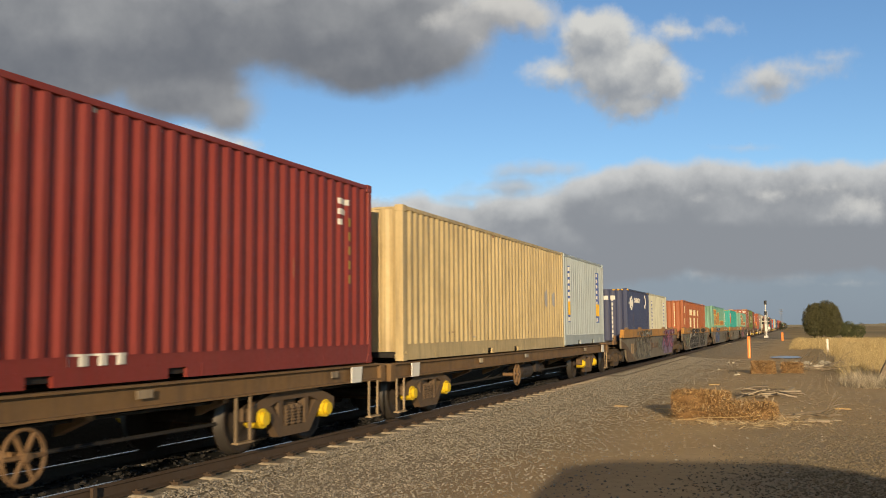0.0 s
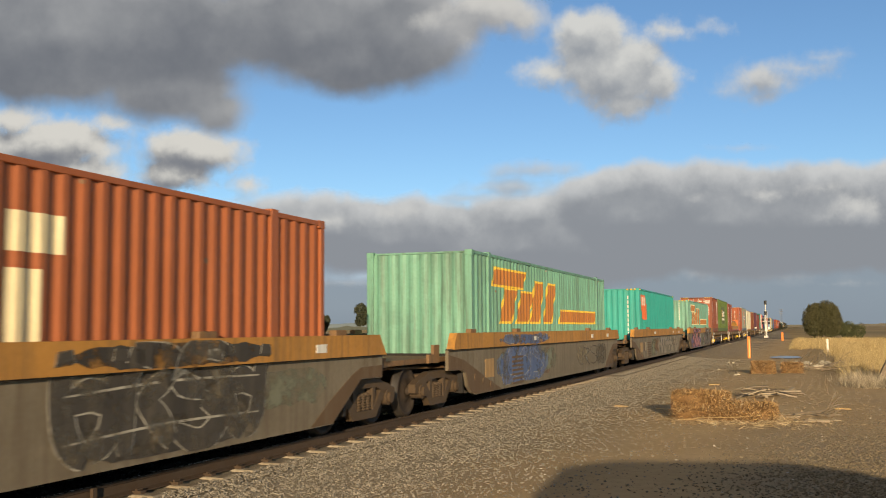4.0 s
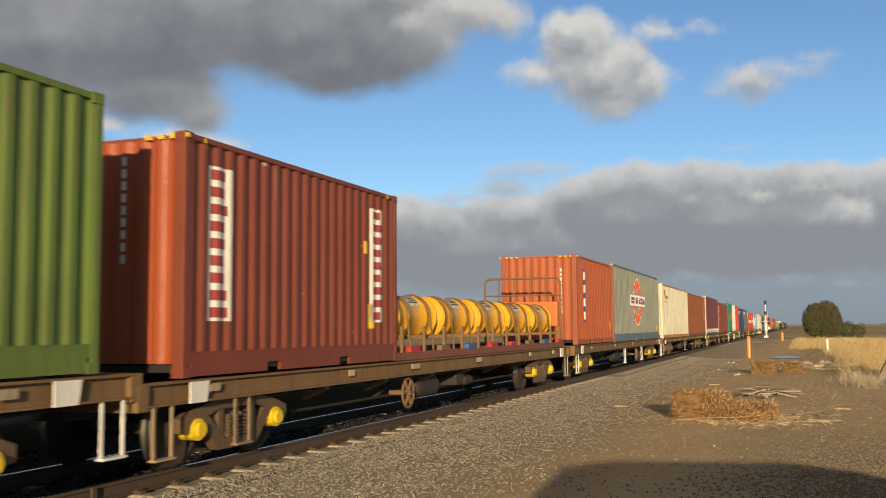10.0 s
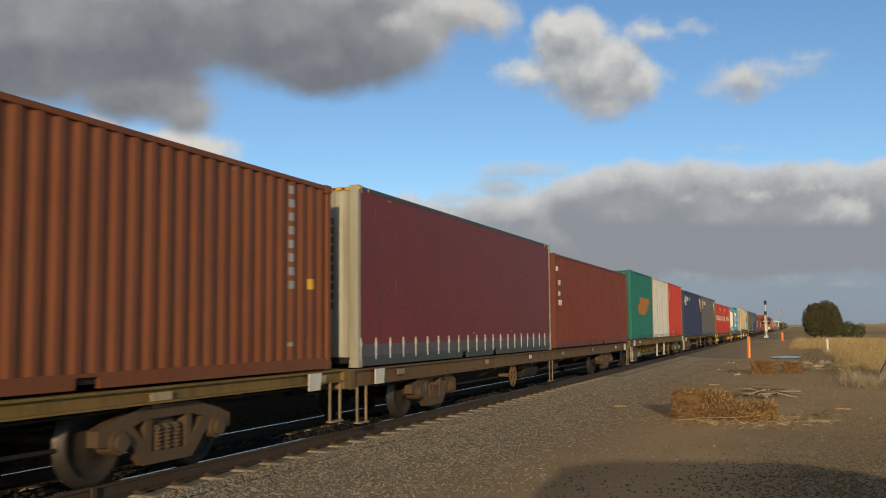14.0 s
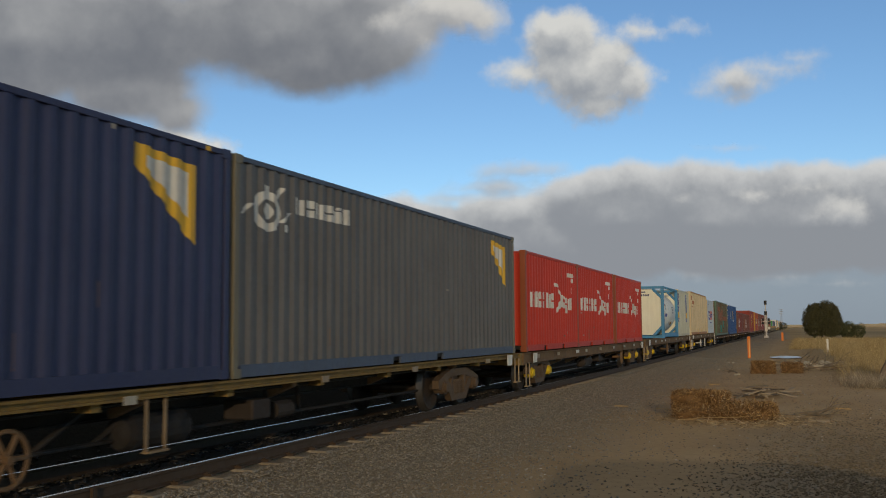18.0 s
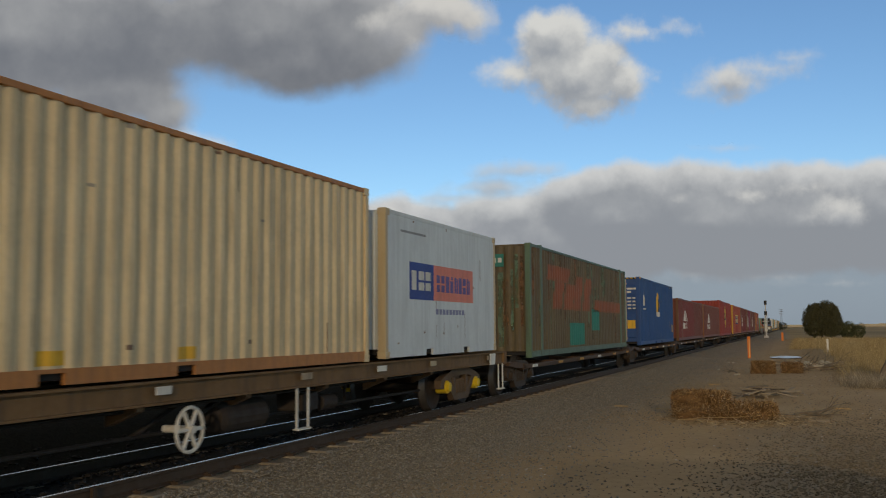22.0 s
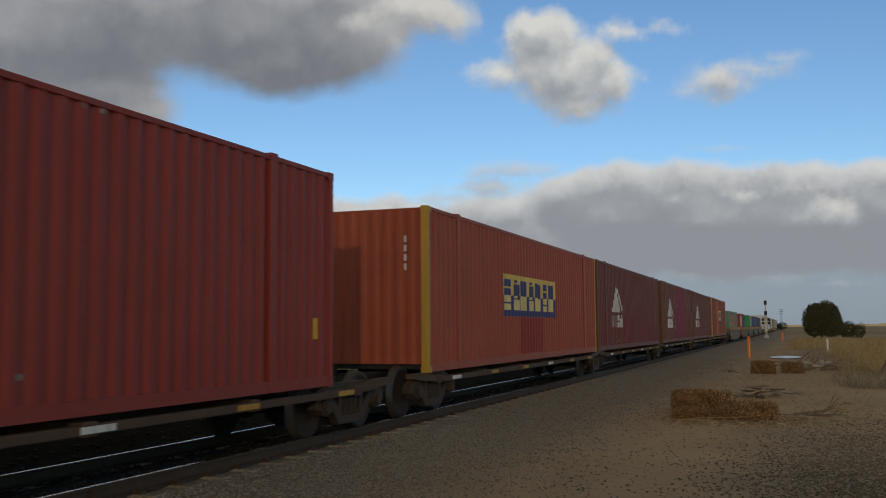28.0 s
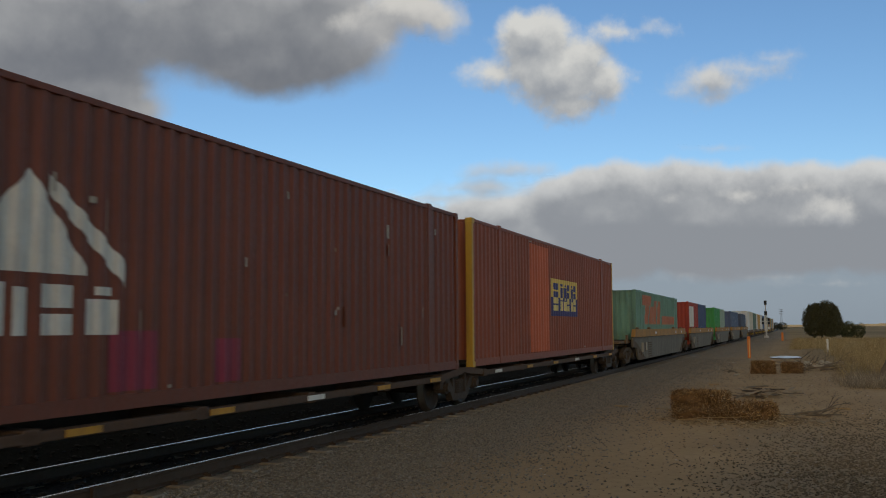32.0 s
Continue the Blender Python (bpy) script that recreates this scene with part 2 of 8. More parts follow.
    if s0 < 520:
        wear = random.Random(int(s0 * 10))
        for mat, n, wide, tall in ((SCUFF_RUST, 4, 0.07, 0.05), (SCUFF_PALE, 3, 0.09, 0.05), (SCUFF_RUST, 5, 0.014, 0.45)):
            spots = []
            for i in range(n):
                x = wear.uniform(-inner / 2 + 0.2, inner / 2 - 0.5)
                z = wear.choice((wear.uniform(foot + 0.03, 0.5), wear.uniform(foot + 0.1, high - 0.5), high - head - tall - 0.02))
                spots.append((x, x + wide * wear.uniform(0.4, 1.3), z, min(high - head - 0.01, z + tall * wear.uniform(0.5, 1.2))))
            if smooth:
                bm = bmesh.new()
                for a, b, c, d in spots:
                    box(bm, a, b, y - 0.002, y + 0.01, c, d)
                tagged(part("scuff", bm, mat, thing), kind="stuff")
            else:
                marks(thing, inner, y + 0.0025, mat, spots, "", "scuff")
    return thing, inner, high, y


def skirt_plate(inner, y, foot):
    """A smooth strip between the corrugations and the lower rail, with a folded top edge."""
    bm = box(bmesh.new(), -inner / 2, inner / 2, y - 0.003, y + 0.01, foot + 0.006, 0.285)
    box(bm, -inner / 2, inner / 2, y - 0.008, y + 0.01, 0.285, 0.297)
    for k in range(4):
        x = -inner / 2 + (k + 0.5) * inner / 4
        box(bm, x - 0.02, x + 0.02, y - 0.012, y + 0.005, 0.02, foot)
    return bm


def bottom_rail(length, foot, half):
    """The lower side rail, notched for the forks of a lift truck."""
    e, low, up = length / 2 - 0.16, 0.015, foot + 0.01
    outline = [(-e, low)]
    for c in ([-1.04, 1.04] if length < 13 else []):
        outline += [(c - 0.17, low), (c - 0.17, foot - 0.03), (c + 0.17, foot - 0.03), (c + 0.17, low)]
    outline += [(e, low), (e, up), (-e, up)]
    return prism(bmesh.new(), outline, -half + 0.006, -half + 0.05)


def door_leaf(length, high, half):
    bm = box(bmesh.new(), 0.0, 0.04, -(half - 0.09) / 2, (half - 0.09) / 2, 0.16, high - 0.1)
    return bm


def door_panel(high, half):
    """One pressed fold of a door leaf, proud of the sheet."""
    w, h = (half - 0.3) / 2, (high - 0.5) / 4 - 0.14
    bm = bmesh.new()
    back = [bm.verts.new((0.003, y, z)) for y, z in ((-w, 0), (w, 0), (w, h), (-w, h))]
    face = [bm.verts.new((-0.028, y, z)) for y, z in ((-w + 0.04, 0.05), (w - 0.04, 0.05), (w - 0.04, h - 0.05), (-w + 0.04, h - 0.05))]
    bm.faces.new(face[::-1])
    for k in range(4):
        bm.faces.new((back[k], face[k], face[(k + 1) % 4], back[(k + 1) % 4]))
    bmesh.ops.recalc_face_normals(bm, faces=bm.faces)
    return bm


# ---------------------------------------------------------------- wagons
WHEEL_R = 0.46


def lathe(bm, profile, n=28, axis_y=True):
    """Rings (y, radius) turned about the y axis."""
    rings = []
    for y, r in profile:
        rings.append([bm.verts.new((r * math.sin(2 * math.pi * i / n), y, r * math.cos(2 * math.pi * i / n))) for i in range(n)])
    for a, b in zip(rings, rings[1:]):
        for i in range(n):
            bm.faces.new((a[i], a[(i + 1) % n], b[(i + 1) % n], b[i]))
    bm.faces.new(rings[0][::-1])
    bm.faces.new(rings[-1])
    return bm


def wheelset_mesh():
    bm = bmesh.new()
    rod(bm, (0, -0.95, 0), (0, 0.95, 0), 0.08, 12)
    for s in (-1, 1):
        prof = [(0.665, WHEEL_R + 0.03), (0.69, WHEEL_R + 0.03), (0.70, WHEEL_R), (0.80, WHEEL_R - 0.008), (0.80, 0.385), (0.765, 0.37), (0.755, 0.2), (0.79, 0.15), (0.80, 0.11)]
        lathe(bm, [(s * y, r) for y, r in prof])
    bmesh.ops.recalc_face_normals(bm, faces=bm.faces)
    for f in bm.faces:
        c = f.calc_center_median()
        f.smooth = True
        f.material_index = 1 if 0.69 < abs(c.y) < 0.802 and math.hypot(c.x, c.z) > WHEEL_R - 0.022 else 0
    return bm


def side_frame_mesh():
    bm = bmesh.new()
    # upper member, lower member and the columns round the spring nest
    prism(bm, [(-1.18, 0.44), (-1.18, 0.60), (-0.95, 0.68), (-0.45, 0.80), (0.45, 0.80), (0.95, 0.68), (1.18, 0.60), (1.18, 0.44), (0.98, 0.42), (0.80, 0.56), (0.42, 0.66), (-0.42, 0.66), (-0.80, 0.56), (-0.98, 0.42)], -1.09, -0.95)
    prism(bm, [(-0.80, 0.56), (-0.62, 0.60), (-0.30, 0.30), (0.30, 0.30), (0.62, 0.60), (0.80, 0.56), (0.42, 0.17), (-0.42, 0.17)], -1.085, -0.955)
    for s in (-1, 1):
        box(bm, s * 0.30, s * 0.42, -1.08, -0.96, 0.28, 0.68, 0.01)
    bmesh.ops.recalc_face_normals(bm, faces=bm.faces)
    return bm


def springs_mesh():
    bm = bmesh.new()
    for x in (-0.17, 0.0, 0.17):
        for i in range(6):
            lathe_m = Matrix.Translation((x, -1.02, 0.33 + i * 0.042))
            bmesh.ops.create_cone(bm, cap_ends=True, segments=12, radius1=0.075, radius2=0.075, depth=0.024, matrix=lathe_m)
        rod(bm, (x, -1.02, 0.3), (x, -1.02, 0.58), 0.05, 8)
    return bm


def bearing_mesh():
    bm = bmesh.new()
    rod(bm, (0, -1.12, 0), (0, -0.9, 0), 0.13, 14)
    rod(bm, (0, -1.17, 0), (0, -1.12, 0), 0.09, 14)
    box(bm, -0.17, 0.17, -1.08, -0.93, -0.04, 0.17, 0.02)
    return bm


def add_bogie(wagon, x, s, caps=CAP_YELLOW, steel=BOGIE, drop=0.0):
    def core():
        bm = box(bmesh.new(), -0.22, 0.22, -0.98, 0.98, 0.5, 0.74, 0.03)
        rod(bm, (0, 0, 0.7), (0, 0, 0.86), 0.2, 16)
        for sx in (-1, 1):
            rod(bm, (sx * 0.36, -0.85, 0.35), (sx * 0.36, 0.85, 0.35), 0.05, 8)
        return bm
    bogie = put("bogie", cached(("bogie",), core), steel, wagon, pose(x, 0, -drop))
    frames = cached(("side_frame",), side_frame_mesh)
    springs = cached(("spring_nest",), springs_mesh)
    bearing = cached(("bearing",), bearing_mesh)
    wheels = cached(("wheelset",), wheelset_mesh)
    if not wheels.materials:
        wheels.materials.append(WHEEL_BROWN)
        wheels.materials.append(TYRE)
    for turn in (0, 180):
        put("side_frame", frames, steel, bogie, pose(0, 0, 0, 0, 0, turn))
        tagged(put("spring_nest", springs, steel, bogie, pose(0, 0, 0, 0, 0, turn)), kind="stuff")
        for ax in (-0.88, 0.88):
            put("axle_bearing", bearing, caps, bogie, pose(ax, 0, WHEEL_R, 0, 0, turn))
    for ax in (-0.88, 0.88):
        w = put("wheelset", wheels, None, bogie, pose(ax, 0, WHEEL_R))
        WHEELS.append((w, s + x + ax, (ax, 0, WHEEL_R)))
    return bogie


def hand_wheel_mesh():
    bm = bmesh.new()
    n, r = 24, 0.255
    for i in range(n):
        a, b = 2 * math.pi * i / n, 2 * math.pi * (i + 1) / n
        rod(bm, (r * math.cos(a), 0, r * math.sin(a)), (r * math.cos(b), 0, r * math.sin(b)), 0.022, 6)
    for i in range(6):
        a = 2 * math.pi * i / 6
        rod(bm, (0.03 * math.cos(a), 0, 0.03 * math.sin(a)), (r * math.cos(a), 0, r * math.sin(a)), 0.024, 6)
    rod(bm, (0, -0.06, 0), (0, 0.35, 0), 0.045, 10)
    return bm


def step_mesh():
    """A hanging stirrup step of bent bar."""
    bm = bmesh.new()
    box(bm, -0.18, -0.14, -0.012, 0.012, -0.58, 0.0, 0.004)
    box(bm, 0.14, 0.18, -0.012, 0.012, -0.58, 0.0, 0.004)
    box(bm, -0.18, 0.18, -0.05, 0.05, -0.60, -0.575, 0.004)
    return bm


def coupler_mesh():
    bm = box(bmesh.new(), -0.1, 0.72, -0.1, 0.1, 0.78, 0.98, 0.02)
    box(bm, 0.6, 0.86, -0.16, 0.16, 0.74, 1.02, 0.04)
    return bm


def i_beam(bm, x0, x1, y, z0, z1, flange, web=0.02):
    """One rolled beam along x."""
    f, w, k = flange / 2, web / 2, 0.025
    prof = [(-f, z0), (f, z0), (f, z0 + k), (w, z0 + k), (w, z1 - k), (f, z1 - k), (f, z1), (-f, z1), (-f, z1 - k), (-w, z1 - k), (-w, z0 + k), (-f, z0 + k)]
    a = [bm.verts.new((x0, y + py, pz)) for py, pz in prof]
    b = [bm.verts.new((x1, y + py, pz)) for py, pz in prof]
    bm.faces.new(a[::-1])
    bm.faces.new(b)
    for i in range(12):
        bm.faces.new((a[i], a[(i + 1) % 12], b[(i + 1) % 12], b[i]))
    bmesh.ops.recalc_face_normals(bm, faces=bm.faces)
    return bm


def belly_plate(half_len, top):
    """A deep plate that narrows to its ends, with round holes through it."""
    bm = bmesh.new()
    lo, y = 0.36, -0.72
    span, r = 1.15, 0.15
    n = int((2 * half_len - 11.2) / span)
    mid = (lo + top) / 2
    x0 = -n * span / 2
    for k in range(n):
        cx = x0 + (k + 0.5) * span
        ring, rim = [], []
        for i in range(16):
            a = 2 * math.pi * (i + 0.5) / 16
            ux, uz = math.cos(a), math.sin(a)
            q = min(span / 2 / max(abs(ux), 1e-6), (top - lo) / 2 / max(abs(uz), 1e-6))
            ring.append(bm.verts.new((cx + r * ux, y, mid + r * uz)))
            rim.append(bm.verts.new((cx + q * ux, y, mid + q * uz)))
        if k % 4 != 3:
            for i in range(16):
                bm.faces.new((ring[i], ring[(i + 1) % 16], rim[(i + 1) % 16], rim[i]))
        else:
            bm.faces.new(rim)
        for sx, sz in ((-1, -1), (-1, 1), (1, -1), (1, 1)):
            c = bm.verts.new((cx + sx * span / 2, y, mid + sz * (top - lo) / 2))
            near = sorted(rim, key=lambda v: (v.co - c.co).length)[:2]
            bm.faces.new((near[0], near[1], c))
    for s in (-1, 1):
        e = s * n * span / 2
        p = [bm.verts.new((e, y, lo)), bm.verts.new((e + s * 2.3, y, top - 0.02)), bm.verts.new((e, y, top))]
        bm.faces.new(p)
        p = [bm.verts.new(v) for v in ((e + s * 2.3, y, top - 0.02), (e + s * 2.3, y, top), (e, y, top))]
        bm.faces.new(p)
    box(bm, -n * span / 2, n * span / 2, y - 0.06, y + 0.02, lo - 0.03, lo)
    bmesh.ops.recalc_face_normals(bm, faces=bm.faces)
    return bm


def outrigger(deck, sill, deep=0.42):
    """A pressed arm from the belly to the side sill, tapering outwards."""
    prof = [(-1.12, deck - sill + 0.02), (-1.12, deck - sill - 0.06), (-0.72, deck - sill - deep * 0.75), (-0.72, deck - sill + 0.02)]
    bm = bmesh.new()
    a = [bm.verts.new((-0.06, y, z)) for y, z in prof]
    b = [bm.verts.new((0.06, y, z)) for y, z in prof]
    bm.faces.new(a)
    bm.faces.new(b[::-1])
    for i in range(4):
        bm.faces.new((a[i], b[i], b[(i + 1) % 4], a[(i + 1) % 4]))
    bmesh.ops.recalc_face_normals(bm, faces=bm.faces)
    return bm


def flat_wagon(label, s0, s1, deck=0.93, colour=FRAME_BROWN, caps=CAP_YELLOW, belly=False, steps=(0.22, 0.5, 0.78), steps_white=False, wheel_at=0.36, tank_at=0.46, plates=5, seed=0, sill=0.26, plated=False, hand_wheel=None):
    """A bogie container flat between s0 and s1."""
    rnd = random.Random(seed)
    s0, s1, deck = along(s0), along(s1), lifted(deck)
    length = s1 - s0
    half_len = length / 2
    s = (s0 + s1) / 2
    wagon = tagged(new("flat_wagon"), label, "rail wagon", "wagons of the freight train")
    for turn in (0, 180):
        put("side_sill", cached(("side_sill", round(length, 1), deck, sill), lambda: i_beam(bmesh.new(), -half_len, half_len, -1.17, deck - sill, deck, 0.14)), colour, wagon, pose(0, 0, 0, 0, 0, turn))
    put("centre_sill", cached(("centre_sill", round(length, 1), deck), lambda: i_beam(bmesh.new(), -half_len, half_len, 0, deck - 0.42, deck - 0.03, 0.4, 0.3)), DARK, wagon)
    n = max(5, int(length / 2.1))
    cross = cached(("cross_member", deck), lambda: box(bmesh.new(), -0.07, 0.07, -1.15, 1.15, deck - 0.2, deck - 0.03))
    for i in range(n):
        put("cross_member", cross, colour, wagon, pose(-half_len + 0.6 + i * (length - 1.2) / (n - 1), 0, 0))
    for sx in (-1, 1):
        put("end_beam", cached(("end_beam", deck), lambda: box(bmesh.new(), -0.1, 0.1, -1.24, 1.24, deck - 0.3, deck + 0.0, 0.02)), colour, wagon, pose(sx * half_len, 0, 0))
        put("coupler", cached(("coupler",), coupler_mesh), DARK, wagon, pose(sx * (half_len - 0.1), 0, 0, 0, 0, 0 if sx > 0 else 180))
        add_bogie(wagon, sx * (half_len - ((2.05, 2.65) if length < 23 else (3.9, 4.1))[sx > 0]), s, caps)
    if belly:
        part("truss_plate", belly_plate(half_len, deck - sill), colour, wagon, "deep brown belly plate pierced by round holes")
        rib = cached(("outrigger", deck, sill), lambda: outrigger(deck, sill))
        for i in range(9):
            put("outrigger", rib, colour, wagon, pose(-half_len + 3.2 + i * (length - 6.4) / 8, 0, 0))
    else:
        strut = cached(("outrigger", "short", deck, sill), lambda: outrigger(deck, sill, 0.3))
        for i in range(6):
            put("outrigger", strut, RUST, wagon, pose(-half_len + 4.4 + i * (length - 8.8) / 5, 0, 0))
    step = cached(("step",), step_mesh)
    for f in steps:
        put("step", step, WHITE if steps_white else coat((150, 126, 92), 0.5), wagon, pose(-half_len + f * length, -1.2, deck - sill + 0.02))
    dull = coat((176, 150, 112), 0.5)
    for sx in (-1, 1):
        put("step", step, WHITE if steps_white else dull, wagon, pose(sx * (half_len - 0.35), -1.22, deck - sill + 0.02))
    put("hand_brake_wheel", cached(("hand_brake_wheel",), hand_wheel_mesh), hand_wheel or RUST, wagon, pose(-half_len + wheel_at * length, -1.14, 0.48))
    if not belly:
        put("air_tank", cached(("air_tank",), lambda: lathe(bmesh.new(), [(-0.6, 0.05), (-0.56, 0.17), (-0.48, 0.21), (0.48, 0.21), (0.56, 0.17), (0.6, 0.05)], 16)), DARK if seed % 2 else WHEEL_BROWN, wagon, pose(-half_len + tank_at * length, -0.75, 0.5, 0, 0, 90))
    bm = bmesh.new()
    for sx in (-1, 1):
        for i in range(2):
            x = sx * (1.2 + 0.9 * i)
            rod(bm, (x, -0.9, deck - sill), (x + 0.6 * sx, -0.6, 0.4), 0.03, 6)
    rod(bm, (-half_len + 4, -0.7, 0.42), (half_len - 4, -0.7, 0.42), 0.025, 6)
    rod(bm, (-half_len + 1.0, -0.95, deck - sill - 0.06), (half_len - 1.0, -0.95, deck - sill - 0.06), 0.02, 6)
    tagged(part("brake_rigging", bm, DARK, wagon), kind="stuff")
    put("brake_valve", cached(("brake_valve",), lambda: box(bmesh.new(), 0.0, 0.45, -1.0, -0.55, 0.44, 0.70, 0.03)), WHEEL_BROWN, wagon, pose(0.03 * length, 0, 0))
    if not belly:
        put("brake_cylinder", cached(("brake_cylinder",), lambda: rod(bmesh.new(), (0.8, -0.8, 0.5), (1.25, -0.8, 0.5), 0.12, 14)), WHEEL_BROWN, wagon, pose(0.03 * length, 0, 0))
    for i in range(plates):
        x = -half_len + (i + 0.5 + rnd.uniform(-0.25, 0.25)) * length / plates
        w = rnd.choice((0.2, 0.3, 0.36, 0.26))
        part("data_plate", box(bmesh.new(), x, x + w, -1.252, -1.238, deck - 0.15, deck - 0.06), rnd.choice((PALE_PLATE, WHITE, coat((186, 178, 158), 0.7), coat((170, 150, 120), 0.8))), wagon)
    for sx in (-1, 1):
        part("corner_plate", prism(bmesh.new(), [(-0.2, deck - 0.26), (-0.2, deck - 0.02), (0.16, deck - 0.02), (0.12, deck - 0.26)], -1.262, -1.24), WHITE, wagon, "white reflective corner plate", pose(sx * (half_len - 1.0), 0, 0))
    MOVING.append((wagon, s, 0.0))
    return wagon


WELL_BROWN = paint("well_brown_dust", (92, 70, 47), 0.5, 0.85, 0.3, grime=(0.16, 0.12, 0.075))
# one dark green colour for the far side and its rail
WELL_INSIDE = paint("dark_green_well_side", (52, 54, 42), 0.5, 0.8, 0.3)
WELL_BOGIE = paint("dusty_bogie_steel", (80, 63, 43), 0.5, 0.8, 0.3)
OCHRE_PLATE, PALE_PLATE = coat((176, 140, 88), 0.5), coat((184, 164, 128), 0.5)


def well_wagon(label, s0, s1, first, last, graffiti=None, seed=0, top_from=0.0):
    """One unit of an articulated well wagon; its deep body lies between the bogies."""
    s0, s1 = along(s0), along(s1)
    length, half_len, s = s1 - s0, (s1 - s0) / 2, (s0 + s1) / 2
    a, b = -half_len + 1.75, half_len - 1.5
    wagon = tagged(new("well_wagon"), label, "rail wagon", "wagons of the freight train")
    shape = [(a, 0.70), (a, 1.09), (b, 1.09), (b, 0.73), (b - 0.78, 0.74), (b - 1.75, 0.14), (a + 1.65, 0.14), (a + 1.35, 0.2), (a + 1.15, 0.34), (a + 1.0, 0.62), (a + 0.8, 0.68)]
    rail = [(a + 0.12, 1.10), (a + 0.3, 1.42), (b - 0.26, 1.42), (b, 1.10)]
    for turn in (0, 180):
        part("well_side", prism(bmesh.new(), shape, -1.30, -1.24), WELL_INSIDE if turn else WELL_GREY, wagon, "dusty grey steel side" if not turn else "dark green far side", pose(0, 0, 0, 0, 0, turn))
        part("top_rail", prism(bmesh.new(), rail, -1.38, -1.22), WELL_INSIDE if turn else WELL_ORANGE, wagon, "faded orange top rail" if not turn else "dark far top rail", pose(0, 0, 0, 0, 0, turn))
        for x in (a + 1.5, a + 4.9, b - 4.9, b - 1.5):
            part("guide", box(bmesh.new(), x - 0.18, x + 0.18, -1.32, -1.2, 1.4, 1.5, 0.02), RUST, wagon, "", pose(0, 0, 0, 0, 0, turn))
        part("drip_ledge", box(bmesh.new(), a, b, -1.36, -1.24, 1.085, 1.11), DARK, wagon, "", pose(0, 0, 0, 0, 0, turn))
    part("well_floor", box(bmesh.new(), a + 1.7, b - 1.7, -1.24, 1.24, 0.16, 0.22), DARK, wagon)
    for sx in (-1, 1):
        e0, e1 = (-half_len, a + 0.9) if sx < 0 else (b - 0.9, half_len)
        part("end_deck", box(bmesh.new(), e0, e1, -1.05, 1.05, 0.86, 0.96, 0.02), RUST, wagon)
        part("end_sill", box(bmesh.new(), e0, e1, -0.28, 0.28, 0.62, 0.9, 0.03), DARK, wagon)
        part("end_bulkhead", box(bmesh.new(), (a + 1.1 if sx < 0 else b - 1.2), (a + 1.18 if sx < 0 else b - 1.12), -1.2, 1.2, 0.2, 1.0), DARK, wagon)
        part("end_bracket", prism(bmesh.new(), [(0, 0.86), (0, 1.02), (0.25, 1.02), (0.25, 1.2), (0.55, 1.2), (0.55, 0.86)], -1.12, -1.06), RUST, wagon, "", pose(a - 0.55, 0, 0) if sx < 0 else pose(b + 0.55, 0, 0) @ Matrix.Diagonal((-1, 1, 1, 1)))
    add_bogie(wagon, -half_len + 1.75, s, WELL_BOGIE, WELL_BOGIE, 0.1)
    add_bogie(wagon, half_len - 1.7, s, WELL_BOGIE, WELL_BOGIE, 0.1)
    bm = bmesh.new()
    for dy in (-0.75, -0.3, 0.4):
        rod(bm, (-half_len + 0.1, dy, 0.8), (a + 0.8, dy * 1.2, 0.74), 0.025, 6)
        rod(bm, (half_len - 0.1, dy, 0.8), (b - 0.8, dy * 1.2, 0.74), 0.025, 6)
    tagged(part("brake_pipe", bm, RUST, wagon), kind="stuff")
    for sx in (-1, 1):
        put("coupler", cached(("coupler",), coupler_mesh), DARK, wagon, pose(sx * (half_len - 0.8), 0, 0, 0, 0, 0 if sx > 0 else 180))
    if first:
        put("hand_brake_wheel", cached(("hand_brake_wheel",), hand_wheel_mesh), DARK, wagon, pose(b + 0.35, -0.75, 1.22, 0, 0, 90), "dark hand brake wheel on the end platform")
        part("brake_stand", box(bmesh.new(), b + 0.4, b + 0.5, -0.85, -0.65, 0.95, 1.3, 0.02), DARK, wagon)
    front = [(a + 0.02, 1.0), (a + 0.9, 0.88), (a + 1.6, 0.68), (a + 2.4, 0.44), (a + 3.1, 0.25), (a + 3.5, 0.15), (a + 1.68, 0.15), (a + 1.38, 0.21), (a + 1.18, 0.35), (a + 1.03, 0.63), (a + 0.82, 0.69), (a + 0.02, 0.71)]
    back = [(b - 0.02, 0.93), (b - 0.8, 0.92), (b - 1.1, 0.82), (b - 1.8, 0.5), (b - 2.4, 0.155), (b - 1.76, 0.155), (b - 0.79, 0.75), (b - 0.02, 0.74)]
    for outline in (front, back):
        part("gusset_plate", prism(bmesh.new(), outline, -1.308, -1.296), WELL_BROWN, wagon, "dusty brown gusset plate")
    for k in range(3):
        part("bolt_pad", rod(bmesh.new(), (a + 1.6 + 0.55 * k, -1.325, 0.5 - 0.1 * k), (a + 1.6 + 0.55 * k, -1.3, 0.5 - 0.1 * k), 0.07, 10), WELL_BROWN, wagon)
    if seed in (2, 3, 20, 21, 22):
        for k in range(7):
            part("vent_louvre", box(bmesh.new(), a + 4.3, a + 5.25, -1.325, -1.298, 0.2 + 0.1 * k, 0.25 + 0.1 * k, 0.006), WELL_BROWN, wagon)
